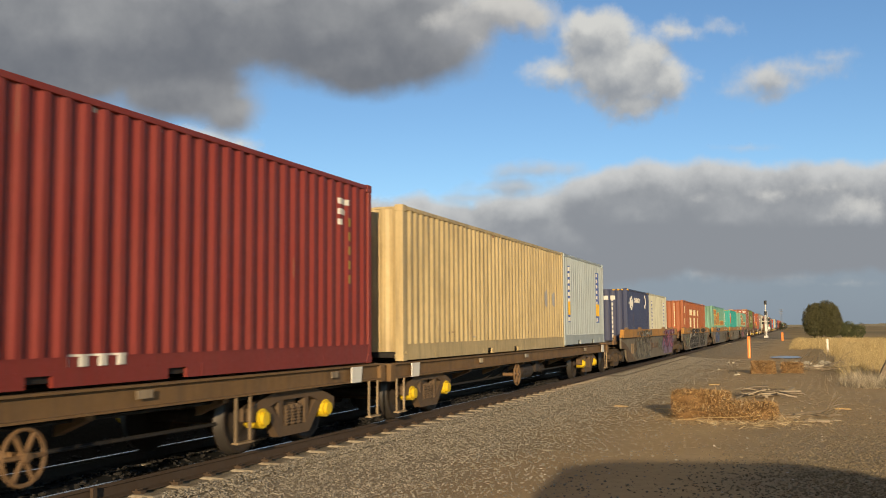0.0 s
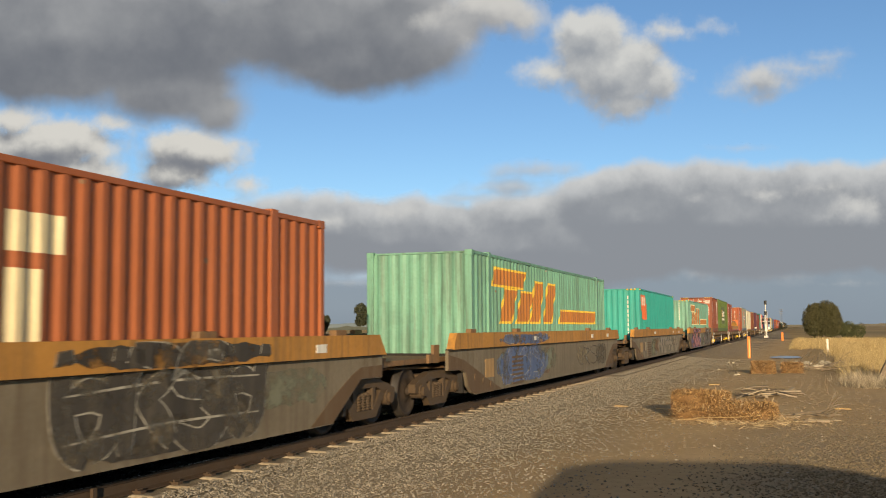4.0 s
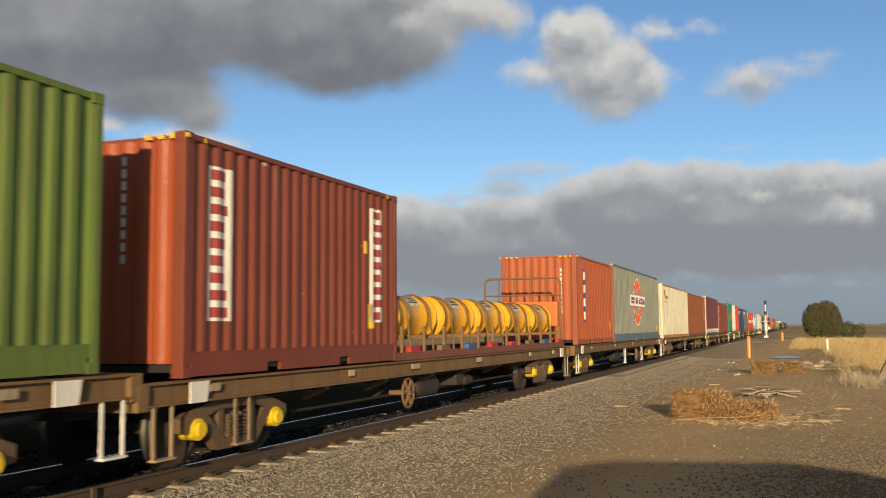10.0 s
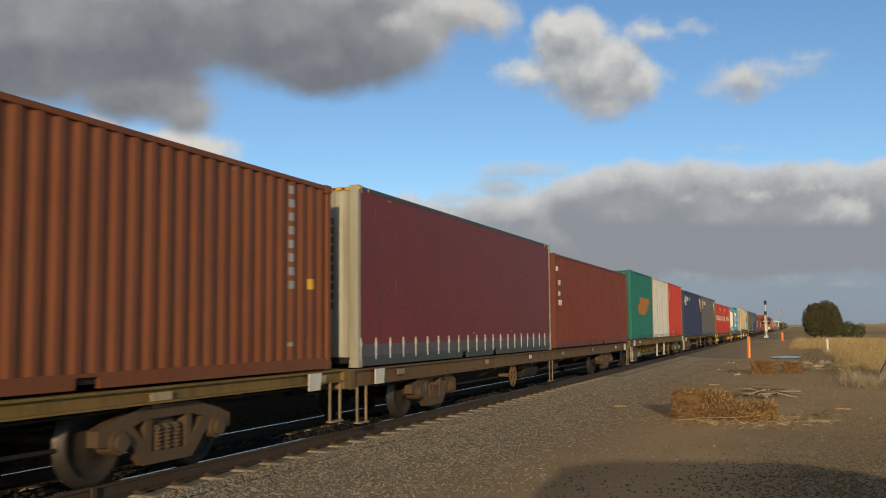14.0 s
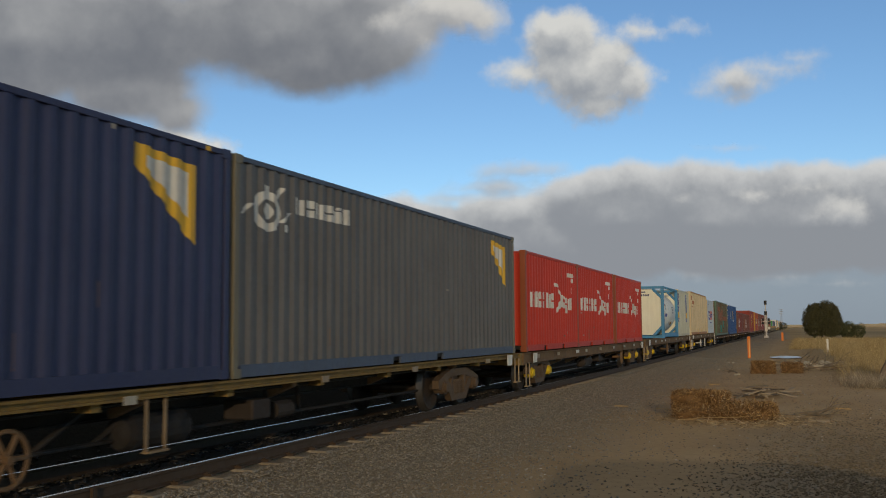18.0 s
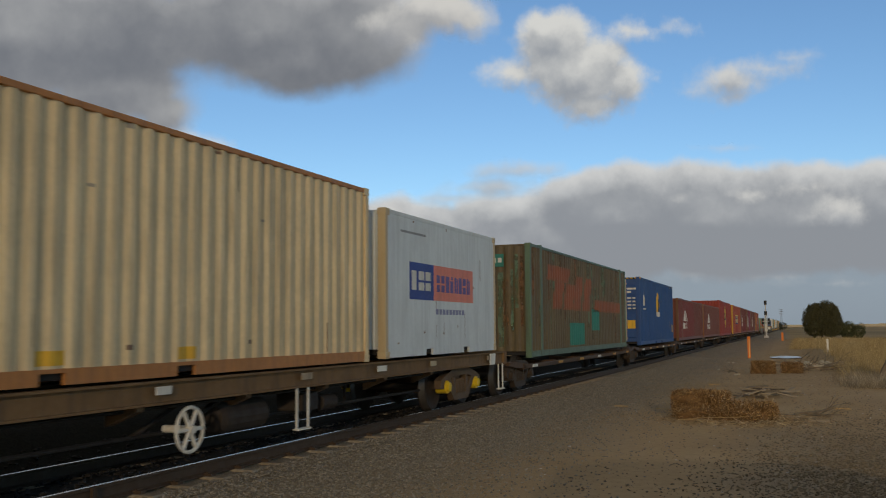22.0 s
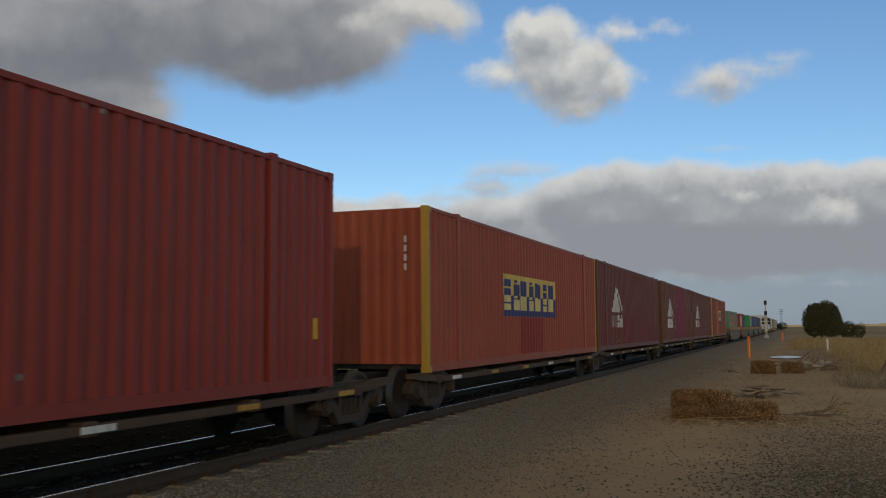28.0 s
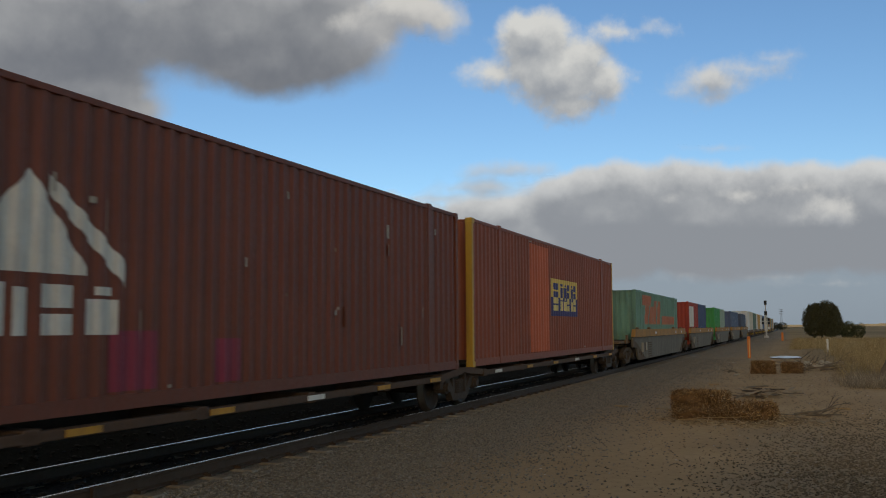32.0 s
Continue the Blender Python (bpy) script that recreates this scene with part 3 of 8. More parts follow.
    for x, w, z0, z1, mat in ((a + 2.3, 0.62, 0.45, 0.85, OCHRE_PLATE), (a + 3.2, 0.3, 0.48, 0.84, WELL_BROWN), (a + 3.5, 0.4, 0.5, 0.85, PALE_PLATE), (a + 6.0, 0.5, 1.2, 1.3, WHITE), (b - 5.0, 0.3, 1.18, 1.3, WHITE), (b - 2.4, 0.3, 1.18, 1.3, WHITE)):
        y = -1.384 if z0 > 1.1 else -1.304
        part("data_plate", box(bmesh.new(), x, x + w, y - 0.004, y + 0.01, z0, z1), mat, wagon)
    MOVING.append((wagon, s, 0.1))
    return wagon, a, b


SPINE_BROWN = paint("dull_spine_paint", (86, 62, 42), 0.5, 0.8, 0.4)
SPINE_BOGIE = paint("sooty_bogie_steel", (66, 52, 38), 0.5, 0.8, 0.3)


def spine_wagon(label, s0, s1, first, last, seed=0):
    """One unit of an articulated skeletal wagon: a deep centre spine with thin side beams."""
    s0, s1 = along(s0), along(s1)
    length, half_len, s = s1 - s0, (s1 - s0) / 2, (s0 + s1) / 2
    wagon = tagged(new("spine_wagon"), label, "rail wagon", "wagons of the freight train")
    part("spine", prism(bmesh.new(), [(-half_len, 0.62), (-half_len + 1.5, 0.62), (-half_len + 2.4, 0.34), (half_len - 2.4, 0.34), (half_len - 1.5, 0.62), (half_len, 0.62), (half_len, 0.70), (-half_len, 0.70)], -0.3, 0.3), DARK, wagon)
    for turn in (0, 180):
        part("side_beam", box(bmesh.new(), -half_len + 1.2, half_len - 1.2, -1.22, -1.1, 0.50, 0.60, 0.012), SPINE_BROWN, wagon, "", pose(0, 0, 0, 0, 0, turn))
    for i in range(6):
        x = -half_len + 1.3 + i * (length - 2.6) / 5
        part("cross_arm", box(bmesh.new(), x - 0.12, x + 0.12, -1.22, 1.22, 0.48, 0.63, 0.02), SPINE_BROWN, wagon)
    rnd = random.Random(seed)
    for i in range(6):
        x = -half_len + 2.0 + i * (length - 4.0) / 5
        part("reflector", box(bmesh.new(), x, x + 0.5, -1.232, -1.218, 0.515, 0.585), MARK_YELLOW if i % 3 else WHITE, wagon)
    for sx in (-1, 1):
        part("end_arm", prism(bmesh.new(), [(0, 0.62), (0, 0.70), (0.5, 0.70), (1.5, 0.60), (1.5, 0.5), (0.5, 0.56)], -1.2, -1.05), SPINE_BROWN, wagon, "", Matrix.Translation((sx * half_len, 0, 0)) @ Matrix.Diagonal((-sx, 1, 1, 1)))
    add_bogie(wagon, -half_len + (1.3 if first else 0.0), s, SPINE_BOGIE, SPINE_BOGIE, 0.1)
    if last:
        add_bogie(wagon, half_len - 1.3, s, SPINE_BOGIE, SPINE_BOGIE, 0.1)
    MOVING.append((wagon, s, 0.1))
    return wagon
# ---------------------------------------------------------------- the train, from its front to its back
YEL, OFF_WHITE, NAVY_MARK, ORANGE_MARK = coat((228, 178, 40), 0.3), coat((222, 216, 202), 0.35), coat((38, 48, 110), 0.2), coat((178, 112, 46), 0.45)
GREY_MARK = coat((150, 150, 148), 0.4)


def tall_marks(c, xs, z0, z1, w=0.2, back=None, ink=NAVY_MARK, n=8, seed=0):
    """Upright strips of plain marks, one under the other."""
    thing, inner, high, y = c
    for k, x in enumerate(xs):
        if back:
            marks(thing, inner, y, back, [(x, x + w, z0, z1)], "", "marking_ground")
            yy = y - 0.004
        else:
            yy = y
        rnd = random.Random(seed + k)
        step = (z1 - z0) / n
        marks(thing, inner, yy, ink, [(x + 0.15 * w, x + rnd.uniform(0.65, 0.9) * w, z0 + (i + 0.2) * step, z0 + (i + 0.8) * step) for i in range(n)])


def number_bars(c, x, z, rows=3, w=0.7, ink=OFF_WHITE):
    thing, inner, high, y = c
    marks(thing, inner, y, ink, [(x, x + w * (1 - 0.25 * i), z - 0.16 * i, z - 0.16 * i + 0.09) for i in range(rows)], "", "number_panel")


def end_bars(c, ys, z0, z1, n=9, ink=OFF_WHITE, w=0.055):
    """Upright rows of number bars on the box's end."""
    thing, inner, high, y = c
    length = inner + 0.22
    for yy in ys:
        bm = bmesh.new()
        for i in range(n):
            a = z0 + (i + 0.15) * (z1 - z0) / n
            box(bm, -length / 2 + 0.012, -length / 2 + 0.022, yy - w / 2, yy + w / 2, a, a + 0.7 * (z1 - z0) / n)
        tagged(part("number_panel", bm, ink, thing), kind="stuff")


def hazard_strip(c):
    """Yellow and black warning tape on the top corners of a high box."""
    thing, inner, high, y = c
    length = inner + 0.22
    bm = bmesh.new()
    for sy in (-1, 1):
        for i in range(4):
            a = 0.42 + i * 0.17
            box(bm, -length / 2 - 0.002, -length / 2 + 0.03, sy * (1.2 - a + 0.38), sy * (1.2 - a + 0.48), high - 0.08, high - 0.03)
    tagged(part("warning_tape", bm, YEL, thing), kind="stuff")
    marks(thing, inner, y - 0.01, YEL, [(-inner / 2 + 0.15, -inner / 2 + 0.3, high - 0.085, high - 0.03), (-inner / 2 + 0.36, -inner / 2 + 0.5, high - 0.085, high - 0.03), (inner / 2 - 0.5, inner / 2 - 0.2, high - 0.085, high - 0.03)], "", "warning_tape")


def disc(cx, cz, rx, rz, hole=0.0):
    """Patches of an ellipse, or of a ring."""
    top = lambda x: cz + rz * math.sqrt(max(0, 1 - ((x - cx) / rx) ** 2))
    low = lambda x: cz - rz * math.sqrt(max(0, 1 - ((x - cx) / rx) ** 2))
    if not hole:
        return [(cx - rx, cx + rx, low, top)]
    h = hole
    itop = lambda x: cz + rz * h * math.sqrt(max(0, 1 - ((x - cx) / (rx * h)) ** 2))
    ilow = lambda x: cz - rz * h * math.sqrt(max(0, 1 - ((x - cx) / (rx * h)) ** 2))
    return [(cx - rx, cx - rx * h, low, top), (cx + rx * h, cx + rx, low, top), (cx - rx * h, cx + rx * h, itop, top), (cx - rx * h, cx + rx * h, low, ilow)]


# flats at the head
flat_wagon("brown bogie container flat under a dark red box", -5.4, 15.0, 0.94, FRAME_BROWN, belly=False, seed=1, wheel_at=0.63, steps=(0.8,))
c = container("dark red corrugated steel shipping container on a flat", 2.5, 14.62, 0.96, 3.86, (129, 44, 32), dirt=0.2, rust=0.1, skirt=True)
number_bars(c, 5.0, 2.45, 3, 0.35)
marks(c[0], c[1], c[3] - 0.02, OFF_WHITE, [(-0.7, 0.2, 0.2, 0.32)], "", "number_panel")
tall_marks(c, [5.3], 1.2, 2.3, 0.12, None, coat((176, 140, 60), 0.4), 5)

flat_wagon("brown bogie container flat with grey data board", 15.4, 34.2, 0.92, FRAME_BROWN, seed=2, wheel_at=0.41, tank_at=0.5, plates=3, steps=())
c = container("weathered tan corrugated shipping container with rust stains", 15.9, 27.75, 0.94, 3.72, (198, 174, 124), dirt=0.45, rust=0.55, skirt=True)
marks(c[0], c[1], c[3], GREY_MARK, [(3.9, 4.25, lambda x: 1.35 - 0.25 * (1 - abs(x - 4.07) / 0.18), lambda x: 1.35 + 0.25 * (1 - abs(x - 4.07) / 0.18)), (4.75, 5.1, lambda x: 1.35 - 0.25 * (1 - abs(x - 4.92) / 0.18), lambda x: 1.35 + 0.25 * (1 - abs(x - 4.92) / 0.18))], "", "repair_patch")
c = container("pale grey corrugated short shipping container", 27.9, 33.75, 0.98, 3.72, (170, 178, 176), dirt=0.25, rust=0.15, skirt=True)
tall_marks(c, [-2.5, 1.75], 0.68, 2.37, 0.38, coat((58, 84, 150), 0.3), OFF_WHITE, 9)
for x in (-2.5, 1.75):
    marks(c[0], c[1], c[3] - 0.008, YEL, [(x, x + 0.38, 0.9, 1.3)])

# five-unit well wagon
wells = [(34.8, 55.1), (55.1, 76.2), (76.2, 97.2), (97.2, 118.1), (118.1, 138.9)]
for i, (a, b) in enumerate(wells):
    well_wagon("dusty grey well wagon unit with orange top rails and graffiti", a, b, i == 0, i == 4, seed=i)
PINK, PURPLE, BLUE_G, INK, PALE = coat((196, 140, 150), 0.4), coat((112, 92, 140), 0.4), coat((70, 88, 140), 0.4), coat((44, 40, 38), 0.3), coat((196, 190, 176), 0.4)


def spray(colour, wear=0.55):
    """Old spray paint, worn through to the dusty steel."""
    key = ("spray", colour, wear)
    if key not in PAINTS:
        mat = paint("sprayed_paint", colour, wear * 0.7, 0.8, 0.1, grime=lin(120, 110, 92))
        t = mat.node_tree
        worn = noise_of(t, 2.6, 7, 0.72)
        level = 0.36 + 0.2 * (wear - 0.4)
        t.links.new(ramp_of(t, worn.outputs[0], [(level, 0.12), (level + 0.16, 1.0)]), t.nodes["Principled BSDF"].inputs["Alpha"])
        PAINTS[key] = mat
    return PAINTS[key]


def ribbon(bm, pts, wide, y):
    """A sprayed stroke through a few points (x, z), thick in its middle."""
    q = [pts[0]] + list(pts) + [pts[-1]]
    path = []
    for k in range(1, len(q) - 2):
        for i in range(5):
            u = i / 5
            path.append(tuple(0.5 * (2 * q[k][c] + (q[k + 1][c] - q[k - 1][c]) * u + (2 * q[k - 1][c] - 5 * q[k][c] + 4 * q[k + 1][c] - q[k + 2][c]) * u * u + (3 * q[k][c] - q[k - 1][c] - 3 * q[k + 1][c] + q[k + 2][c]) * u ** 3) for c in (0, 1)))
    path.append(pts[-1])
    prev = None
    n = len(path) - 1
    for i, (x, z) in enumerate(path):
        ax, az = path[max(0, i - 1)]
        bx, bz = path[min(n, i + 1)]
        d = Vector((bx - ax, bz - az)).normalized()
        w = wide * (0.45 + 0.55 * math.sin(math.pi * (0.08 + 0.84 * i / n)))
        v = tuple(bm.verts.new((x + k * d.y * w, y(z + k * -d.x * w) if callable(y) else y, z - k * d.x * w)) for k in (-1, 1))
        if prev:
            bm.faces.new((prev[0], prev[1], v[1], v[0]))
        prev = v


def sprayed_ground(bm, x0, x1, z0, z1, y, seed, wavy):
    """An uneven field of paint."""
    prev = None
    n = max(4, int((x1 - x0) / 0.1))
    for i in range(n + 1):
        x = x0 + (x1 - x0) * i / n
        edge = min(1.0, 0.35 + 4.0 * min(i, n - i) / n)
        mid, half_h = (z0 + z1) / 2, (z1 - z0) / 2 * edge
        lo = mid - half_h + wavy * abs(noise.noise((x * 2.2, seed, 0.0)))
        hi = mid + half_h - wavy * abs(noise.noise((x * 2.2, seed, 7.0)))
        v = (bm.verts.new((x, y, lo)), bm.verts.new((x, y, hi)))
        if prev:
            bm.faces.new((prev[0], v[0], v[1], prev[1]))
        prev = v


STROKES = (
    (((-0.36, 0.03), (-0.32, 0.6), (-0.06, 0.95)), ((-0.06, 0.95), (0.38, 0.76), (-0.22, 0.5)), ((-0.22, 0.5), (0.25, 0.35), (0.4, 0.04))),
    (((-0.4, 0.94), (-0.32, 0.35), (0.0, 0.06)), ((0.0, 0.06), (0.34, 0.3), (0.38, 0.95)), ((-0.3, 0.55), (0.0, 0.64), (0.3, 0.5))),
    (((0.4, 0.88), (-0.1, 0.96), (-0.38, 0.7), (0.1, 0.5)), ((0.1, 0.5), (0.42, 0.3), (0.05, 0.05), (-0.4, 0.13))),
    (((-0.34, 0.04), (-0.38, 0.5), (-0.3, 0.94)), ((-0.3, 0.92), (0.36, 0.8), (-0.1, 0.48)), ((-0.1, 0.48), (0.15, 0.3), (0.42, 0.05))),
    (((-0.38, 0.95), (0.0, 0.88), (0.4, 0.93)), ((0.3, 0.92), (-0.1, 0.5), (-0.36, 0.1)), ((-0.38, 0.07), (0.05, 0.12), (0.42, 0.05))))


def graffiti(s_mid, x0, x1, z0, z1, n, seed, field, fill, edge, halo=None, wide=0.13, rim=0.03):
    """A sprayed piece over side and rail of a well wagon: a field of paint, then n fat wild shapes with an edge round them."""
    thing = next(t for t, s, z in MOVING if t.name.startswith("well_wagon") and abs(s - along(s_mid)) < 0.01)
    w, h, rnd = (x1 - x0) / n, z1 - z0, random.Random(seed)
    bands = [(z0, min(z1, 1.08), -1.312)] + ([(1.114, z1, -1.384)] if z1 > 1.12 else [])
    for ground_, grow, lift in ((halo, 0.3, 0.0), (field, 0.0, 0.003)):
        for b0, b1, y in bands:
            if ground_:
                bm = bmesh.new()
                sprayed_ground(bm, x0 - grow, x1 + grow, b0, b1, y - lift, seed + grow, 0.1)
                part("graffiti_ground", bm, ground_, thing, "sprayed field of colour")
    shapes = []
    last = -1
    for i in range(n):
        k = rnd.choice([q for q in range(len(STROKES)) if q != last])
        last = k
        cx = x0 + (i + 0.5) * w
        jit = lambda a: rnd.uniform(-a, a)
        shapes += [[(cx + (u * 1.12 + jit(0.05)) * w, z0 + min(0.96, max(0.05, f + jit(0.05))) * h) for u, f in way] for way in STROKES[k]]
    for paint_, grow, lift, label in ((edge, rim, 0.007, "sprayed outline"), (fill, 0.0, 0.011, "sprayed fat shapes")):
        bm = bmesh.new()
        for way in shapes:
            ribbon(bm, way, wide + grow, lambda z: (-1.312 if z < 1.1 else -1.384) - lift)
        for v in bm.verts:
            v.co.z = min(max(v.co.z, 0.17), 1.40)
        tagged(part("graffiti", bm, paint_, thing, label), kind="stuff")


def spray_field(s_mid, x0, x1, z0, z1, mat, seed, label, y=-1.311):
    thing = next(t for t, s, z in MOVING if t.name.startswith("well_wagon") and abs(s - along(s_mid)) < 0.01)
    bm = bmesh.new()
    sprayed_ground(bm, x0, x1, z0, z1, y, seed, 0.12)
    part("graffiti_ground", bm, mat, thing, label)


mids = [(a + b) / 2 for a, b in wells]
SMOKE, COAL, CHALK = spray((126, 118, 102), 0.6), spray((66, 60, 54), 0.6), spray((186, 180, 164), 0.6)
LILAC, MAUVE, ROSE, SKYISH, MOSS, PEACH = spray((112, 96, 128), 0.55), spray((134, 88, 112), 0.5), spray((170, 118, 124), 0.5), spray((78, 98, 138), 0.4), spray((122, 130, 92), 0.6), spray((176, 132, 96), 0.6)
BLACKISH, DEEP_LILAC = spray((50, 46, 42), 0.4), spray((98, 84, 130), 0.4)
graffiti(mids[0], -5.1, -0.9, 0.2, 1.37, 5, 1, SMOKE, spray((134, 126, 108), 0.5), spray((62, 57, 50), 0.45), None, 0.13, 0.055)
marks_ = next(t for t, s, z in MOVING if t.name.startswith("well_wagon") and abs(s - along(mids[0])) < 0.01)
bm = bmesh.new()
for k in range(8):
    box(bm, -0.6 + 0.3 * k, -0.38 + 0.3 * k, -1.305, -1.296, 0.55, 0.78)
tagged(part("worn_lettering", bm, spray((112, 84, 56), 0.5), marks_, "brown worn bars in place of writing"), kind="stuff")
spray_field(mids[0], 3.0, 7.3, 0.17, 0.9, spray((132, 112, 140), 0.45), 2.2, "pale violet spray")
graffiti(mids[0], 3.3, 7.3, 0.5, 1.38, 4, 2, None, spray((158, 92, 118), 0.4), spray((70, 50, 74), 0.4), LILAC, 0.12, 0.04)
graffiti(mids[1], -5.1, 1.0, 0.19, 1.38, 6, 3, BLACKISH, spray((62, 58, 52), 0.45), CHALK, None, 0.17, 0.022)
graffiti(mids[1], 1.9, 5.5, 0.2, 1.38, 4, 4, BLACKISH, spray((58, 54, 50), 0.45), CHALK, None, 0.16, 0.022)
chalk_unit = next(t for t, s, z in MOVING if t.name.startswith("well_wagon") and abs(s - along(mids[1])) < 0.01)
bm = bmesh.new()
ribbon(bm, [(-5.2, 1.05), (-5.35, 0.6), (-5.5, 0.2), (-4.9, 0.17)], 0.06, -1.326)
for zz in (0.95, 0.5):
    ribbon(bm, [(-5.0, zz - 0.12), (-3.0, zz), (-1.0, zz - 0.05), (0.9, zz + 0.02)], 0.014, -1.327)
    ribbon(bm, [(2.0, zz - 0.05), (3.6, zz + 0.02), (5.4, zz)], 0.014, -1.327)
for k in range(9):
    xx = -7.0 + 0.2 * k
    ribbon(bm, [(xx, 1.18), (xx + 0.16, 1.34 - 0.03 * (k % 3)), (xx + 0.1, 1.22), (xx + 0.26, 1.2)], 0.02, -1.388)
tagged(part("graffiti", bm, CHALK, chalk_unit, "white chalky sprayed lines"), kind="stuff")
spray_field(mids[1], -7.3, -5.4, 0.3, 1.0, spray((112, 122, 104), 0.7), 3.3, "faint green overspray")
graffiti(mids[2], -5.5, -1.5, 0.22, 1.36, 3, 5, SKYISH, spray((92, 108, 146), 0.5), CHALK, spray((100, 116, 140), 0.7), 0.1, 0.015)
graffiti(mids[2], 3.0, 6.6, 0.3, 0.95, 3, 12, None, COAL, COAL, None, 0.018, 0.0)
PALE_DUST = spray((142, 131, 114), 0.4)
spray_field(mids[3], -1.2, 3.0, 0.2, 1.05, PALE_DUST, 6.1, "pale chalky spray worn to dust", -1.319)
spray_field(mids[3], 2.4, 6.8, 0.2, 1.05, PALE_DUST, 6.6, "pale chalky spray worn to dust", -1.3215)
wavy_unit = next(t for t, s, z in MOVING if t.name.startswith("well_wagon") and abs(s - along(mids[3])) < 0.01)
bm = bmesh.new()
for zz in (0.86, 0.6):
    ribbon(bm, [(1.0 + 0.55 * k, zz + (0.035, -0.03)[k % 2] - 0.02 * (k % 3)) for k in range(11)], 0.02, -1.326)
tagged(part("graffiti", bm, spray((84, 75, 62), 0.7), wavy_unit, "two dark wavy sprayed lines"), kind="stuff")
spray_field(mids[4], -7.0, -2.0, 0.16, 1.06, DEEP_LILAC, 4.1, "faded violet spray")
spray_field(mids[4], -3.2, -0.6, 0.16, 1.07, DEEP_LILAC, 4.4, "faded violet spray", -1.3095)
spray_field(mids[4], -5.2, -1.15, 1.115, 1.39, DEEP_LILAC, 4.7, "faded violet spray", -1.384)
graffiti(mids[4], -6.2, -1.3, 0.19, 1.39, 5, 7, DEEP_LILAC, spray((190, 128, 128), 0.42), spray((72, 74, 58), 0.4), None, 0.19, 0.045)
spray_field(mids[4], -1.3, -0.3, 0.72, 1.05, CHALK, 5.1, "white wisps of spray", -1.3145)
spray_field(mids[4], -1.6, -0.7, 0.25, 0.45, CHALK, 5.6, "white wisps of spray", -1.3145)
spray_field(mids[4], -0.5, 2.0, 0.2, 1.0, spray((118, 114, 98), 0.5), 5.9, "buffed grey patch")
spray_field(mids[4], 0.9, 1.7, 0.2, 1.05, spray((122, 134, 118), 0.6), 6.3, "faint green overspray", -1.314)
graffiti(mids[4], 2.4, 7.3, 0.19, 1.38, 5, 9, spray((116, 110, 104), 0.45), spray((122, 116, 108), 0.45), BLACKISH, ROSE, 0.16, 0.05)
spray_field(mids[4], 3.0, 3.5, 0.24, 0.42, spray((120, 150, 80), 0.5), 6.6, "green overspray", -1.318)
spray_field(mids[4], 4.2, 5.0, 0.2, 0.36, spray((176, 96, 92), 0.5), 6.9, "red overspray", -1.318)

for k, m in enumerate(mids):
    haze = random.Random(k + 70)
    for n in range(5):
        x = haze.uniform(-6.5, 5.5)
        spray_field(m, x, x + haze.uniform(0.8, 2.2), 0.18 + haze.uniform(0, 0.3), 1.0, (spray((140, 128, 104), 0.75), spray((96, 88, 70), 0.75), spray((120, 124, 104), 0.75), spray((128, 100, 76), 0.75))[(n + k) % 4], k * 9 + n + 0.3, "patch of old overspray and dust", -1.3085 - 0.0002 * n)

c = container("dark blue short shipping container standing in a well wagon", 38.55, 44.45, 0.3, 3.08, (54, 62, 92), dirt=0.3, rust=0.1, skirt=True)
hazard_strip(c)
end_bars(c, [-0.62], 0.4, 2.4, 11)
marks(c[0], c[1], c[3], OFF_WHITE, disc(-1.82, 2.18, 0.36, 0.29, 0.6) + disc(-1.82, 2.18, 0.13, 0.12) + [(-2.46, -2.24, 2.12, 2.22), (-1.5, -1.3, 2.06, 2.24), (-1.72, -1.55, 2.42, 2.56), (-1.4, -1.28, 1.9, 2.0)], "white ring mark")
marks(c[0], c[1], c[3], OFF_WHITE, letters(-1.15, 0.5, 2.22, 2.42, 6, 0.2, 3))
marks(c[0], c[1], c[3], OFF_WHITE, disc(1.88, 2.3, 0.24, 0.3, 0.6), "white ring mark")
bm = bmesh.new()
for i in range(6):
    box(bm, -3.06, -3.04, 0.85 - 0.28 * i, 0.85 - 0.28 * i - 0.19, 2.3, 2.46)
tagged(part("number_panel", bm, OFF_WHITE, c[0], "", pose(0.08, 0, 0)), kind="stuff")
c = container("cream corrugated short container standing in a well wagon", 44.55, 50.6, 0.3, 3.08, (200, 196, 170), dirt=0.35, rust=0.2)
tall_marks(c, [-2.38, 1.83], 1.17, 2.4, 0.38, coat((58, 84, 150), 0.3), OFF_WHITE, 7)

c = container("orange long container with wide cream marks, in a well wagon", 58.3, 72.9, 0.62, 3.1, (158, 88, 46), dirt=0.2, rust=0.1)
CREAM_MARK = coat((232, 214, 170), 0.3)
for x, w in ((-3.5, 1.5), (-1.05, 1.4), (1.45, 0.7)):
    marks(c[0], c[1], c[3], CREAM_MARK, [(x, x + w, 1.6, 1.97), (x, x + 0.6 * w, 0.5, 1.45)], "cream painted block mark")
marks(c[0], c[1], c[3], CREAM_MARK, [(-6.7, -6.4, 1.7, 2.1), (-6.7, -6.4, 1.0, 1.4)])
end_bars(c, [-0.7, 0.75], 0.9, 2.3, 9, CREAM_MARK, 0.05)


def leaned(x0, w, lean, z0, z1):
    """A bar that leans to the right."""
    return (x0, x0 + w + lean, lambda x: z0 + (z1 - z0) * max(0.0, min(1.0, (x - x0 - w) / lean)), lambda x: z0 + (z1 - z0) * max(0.0, min(1.0, (x - x0) / lean)))


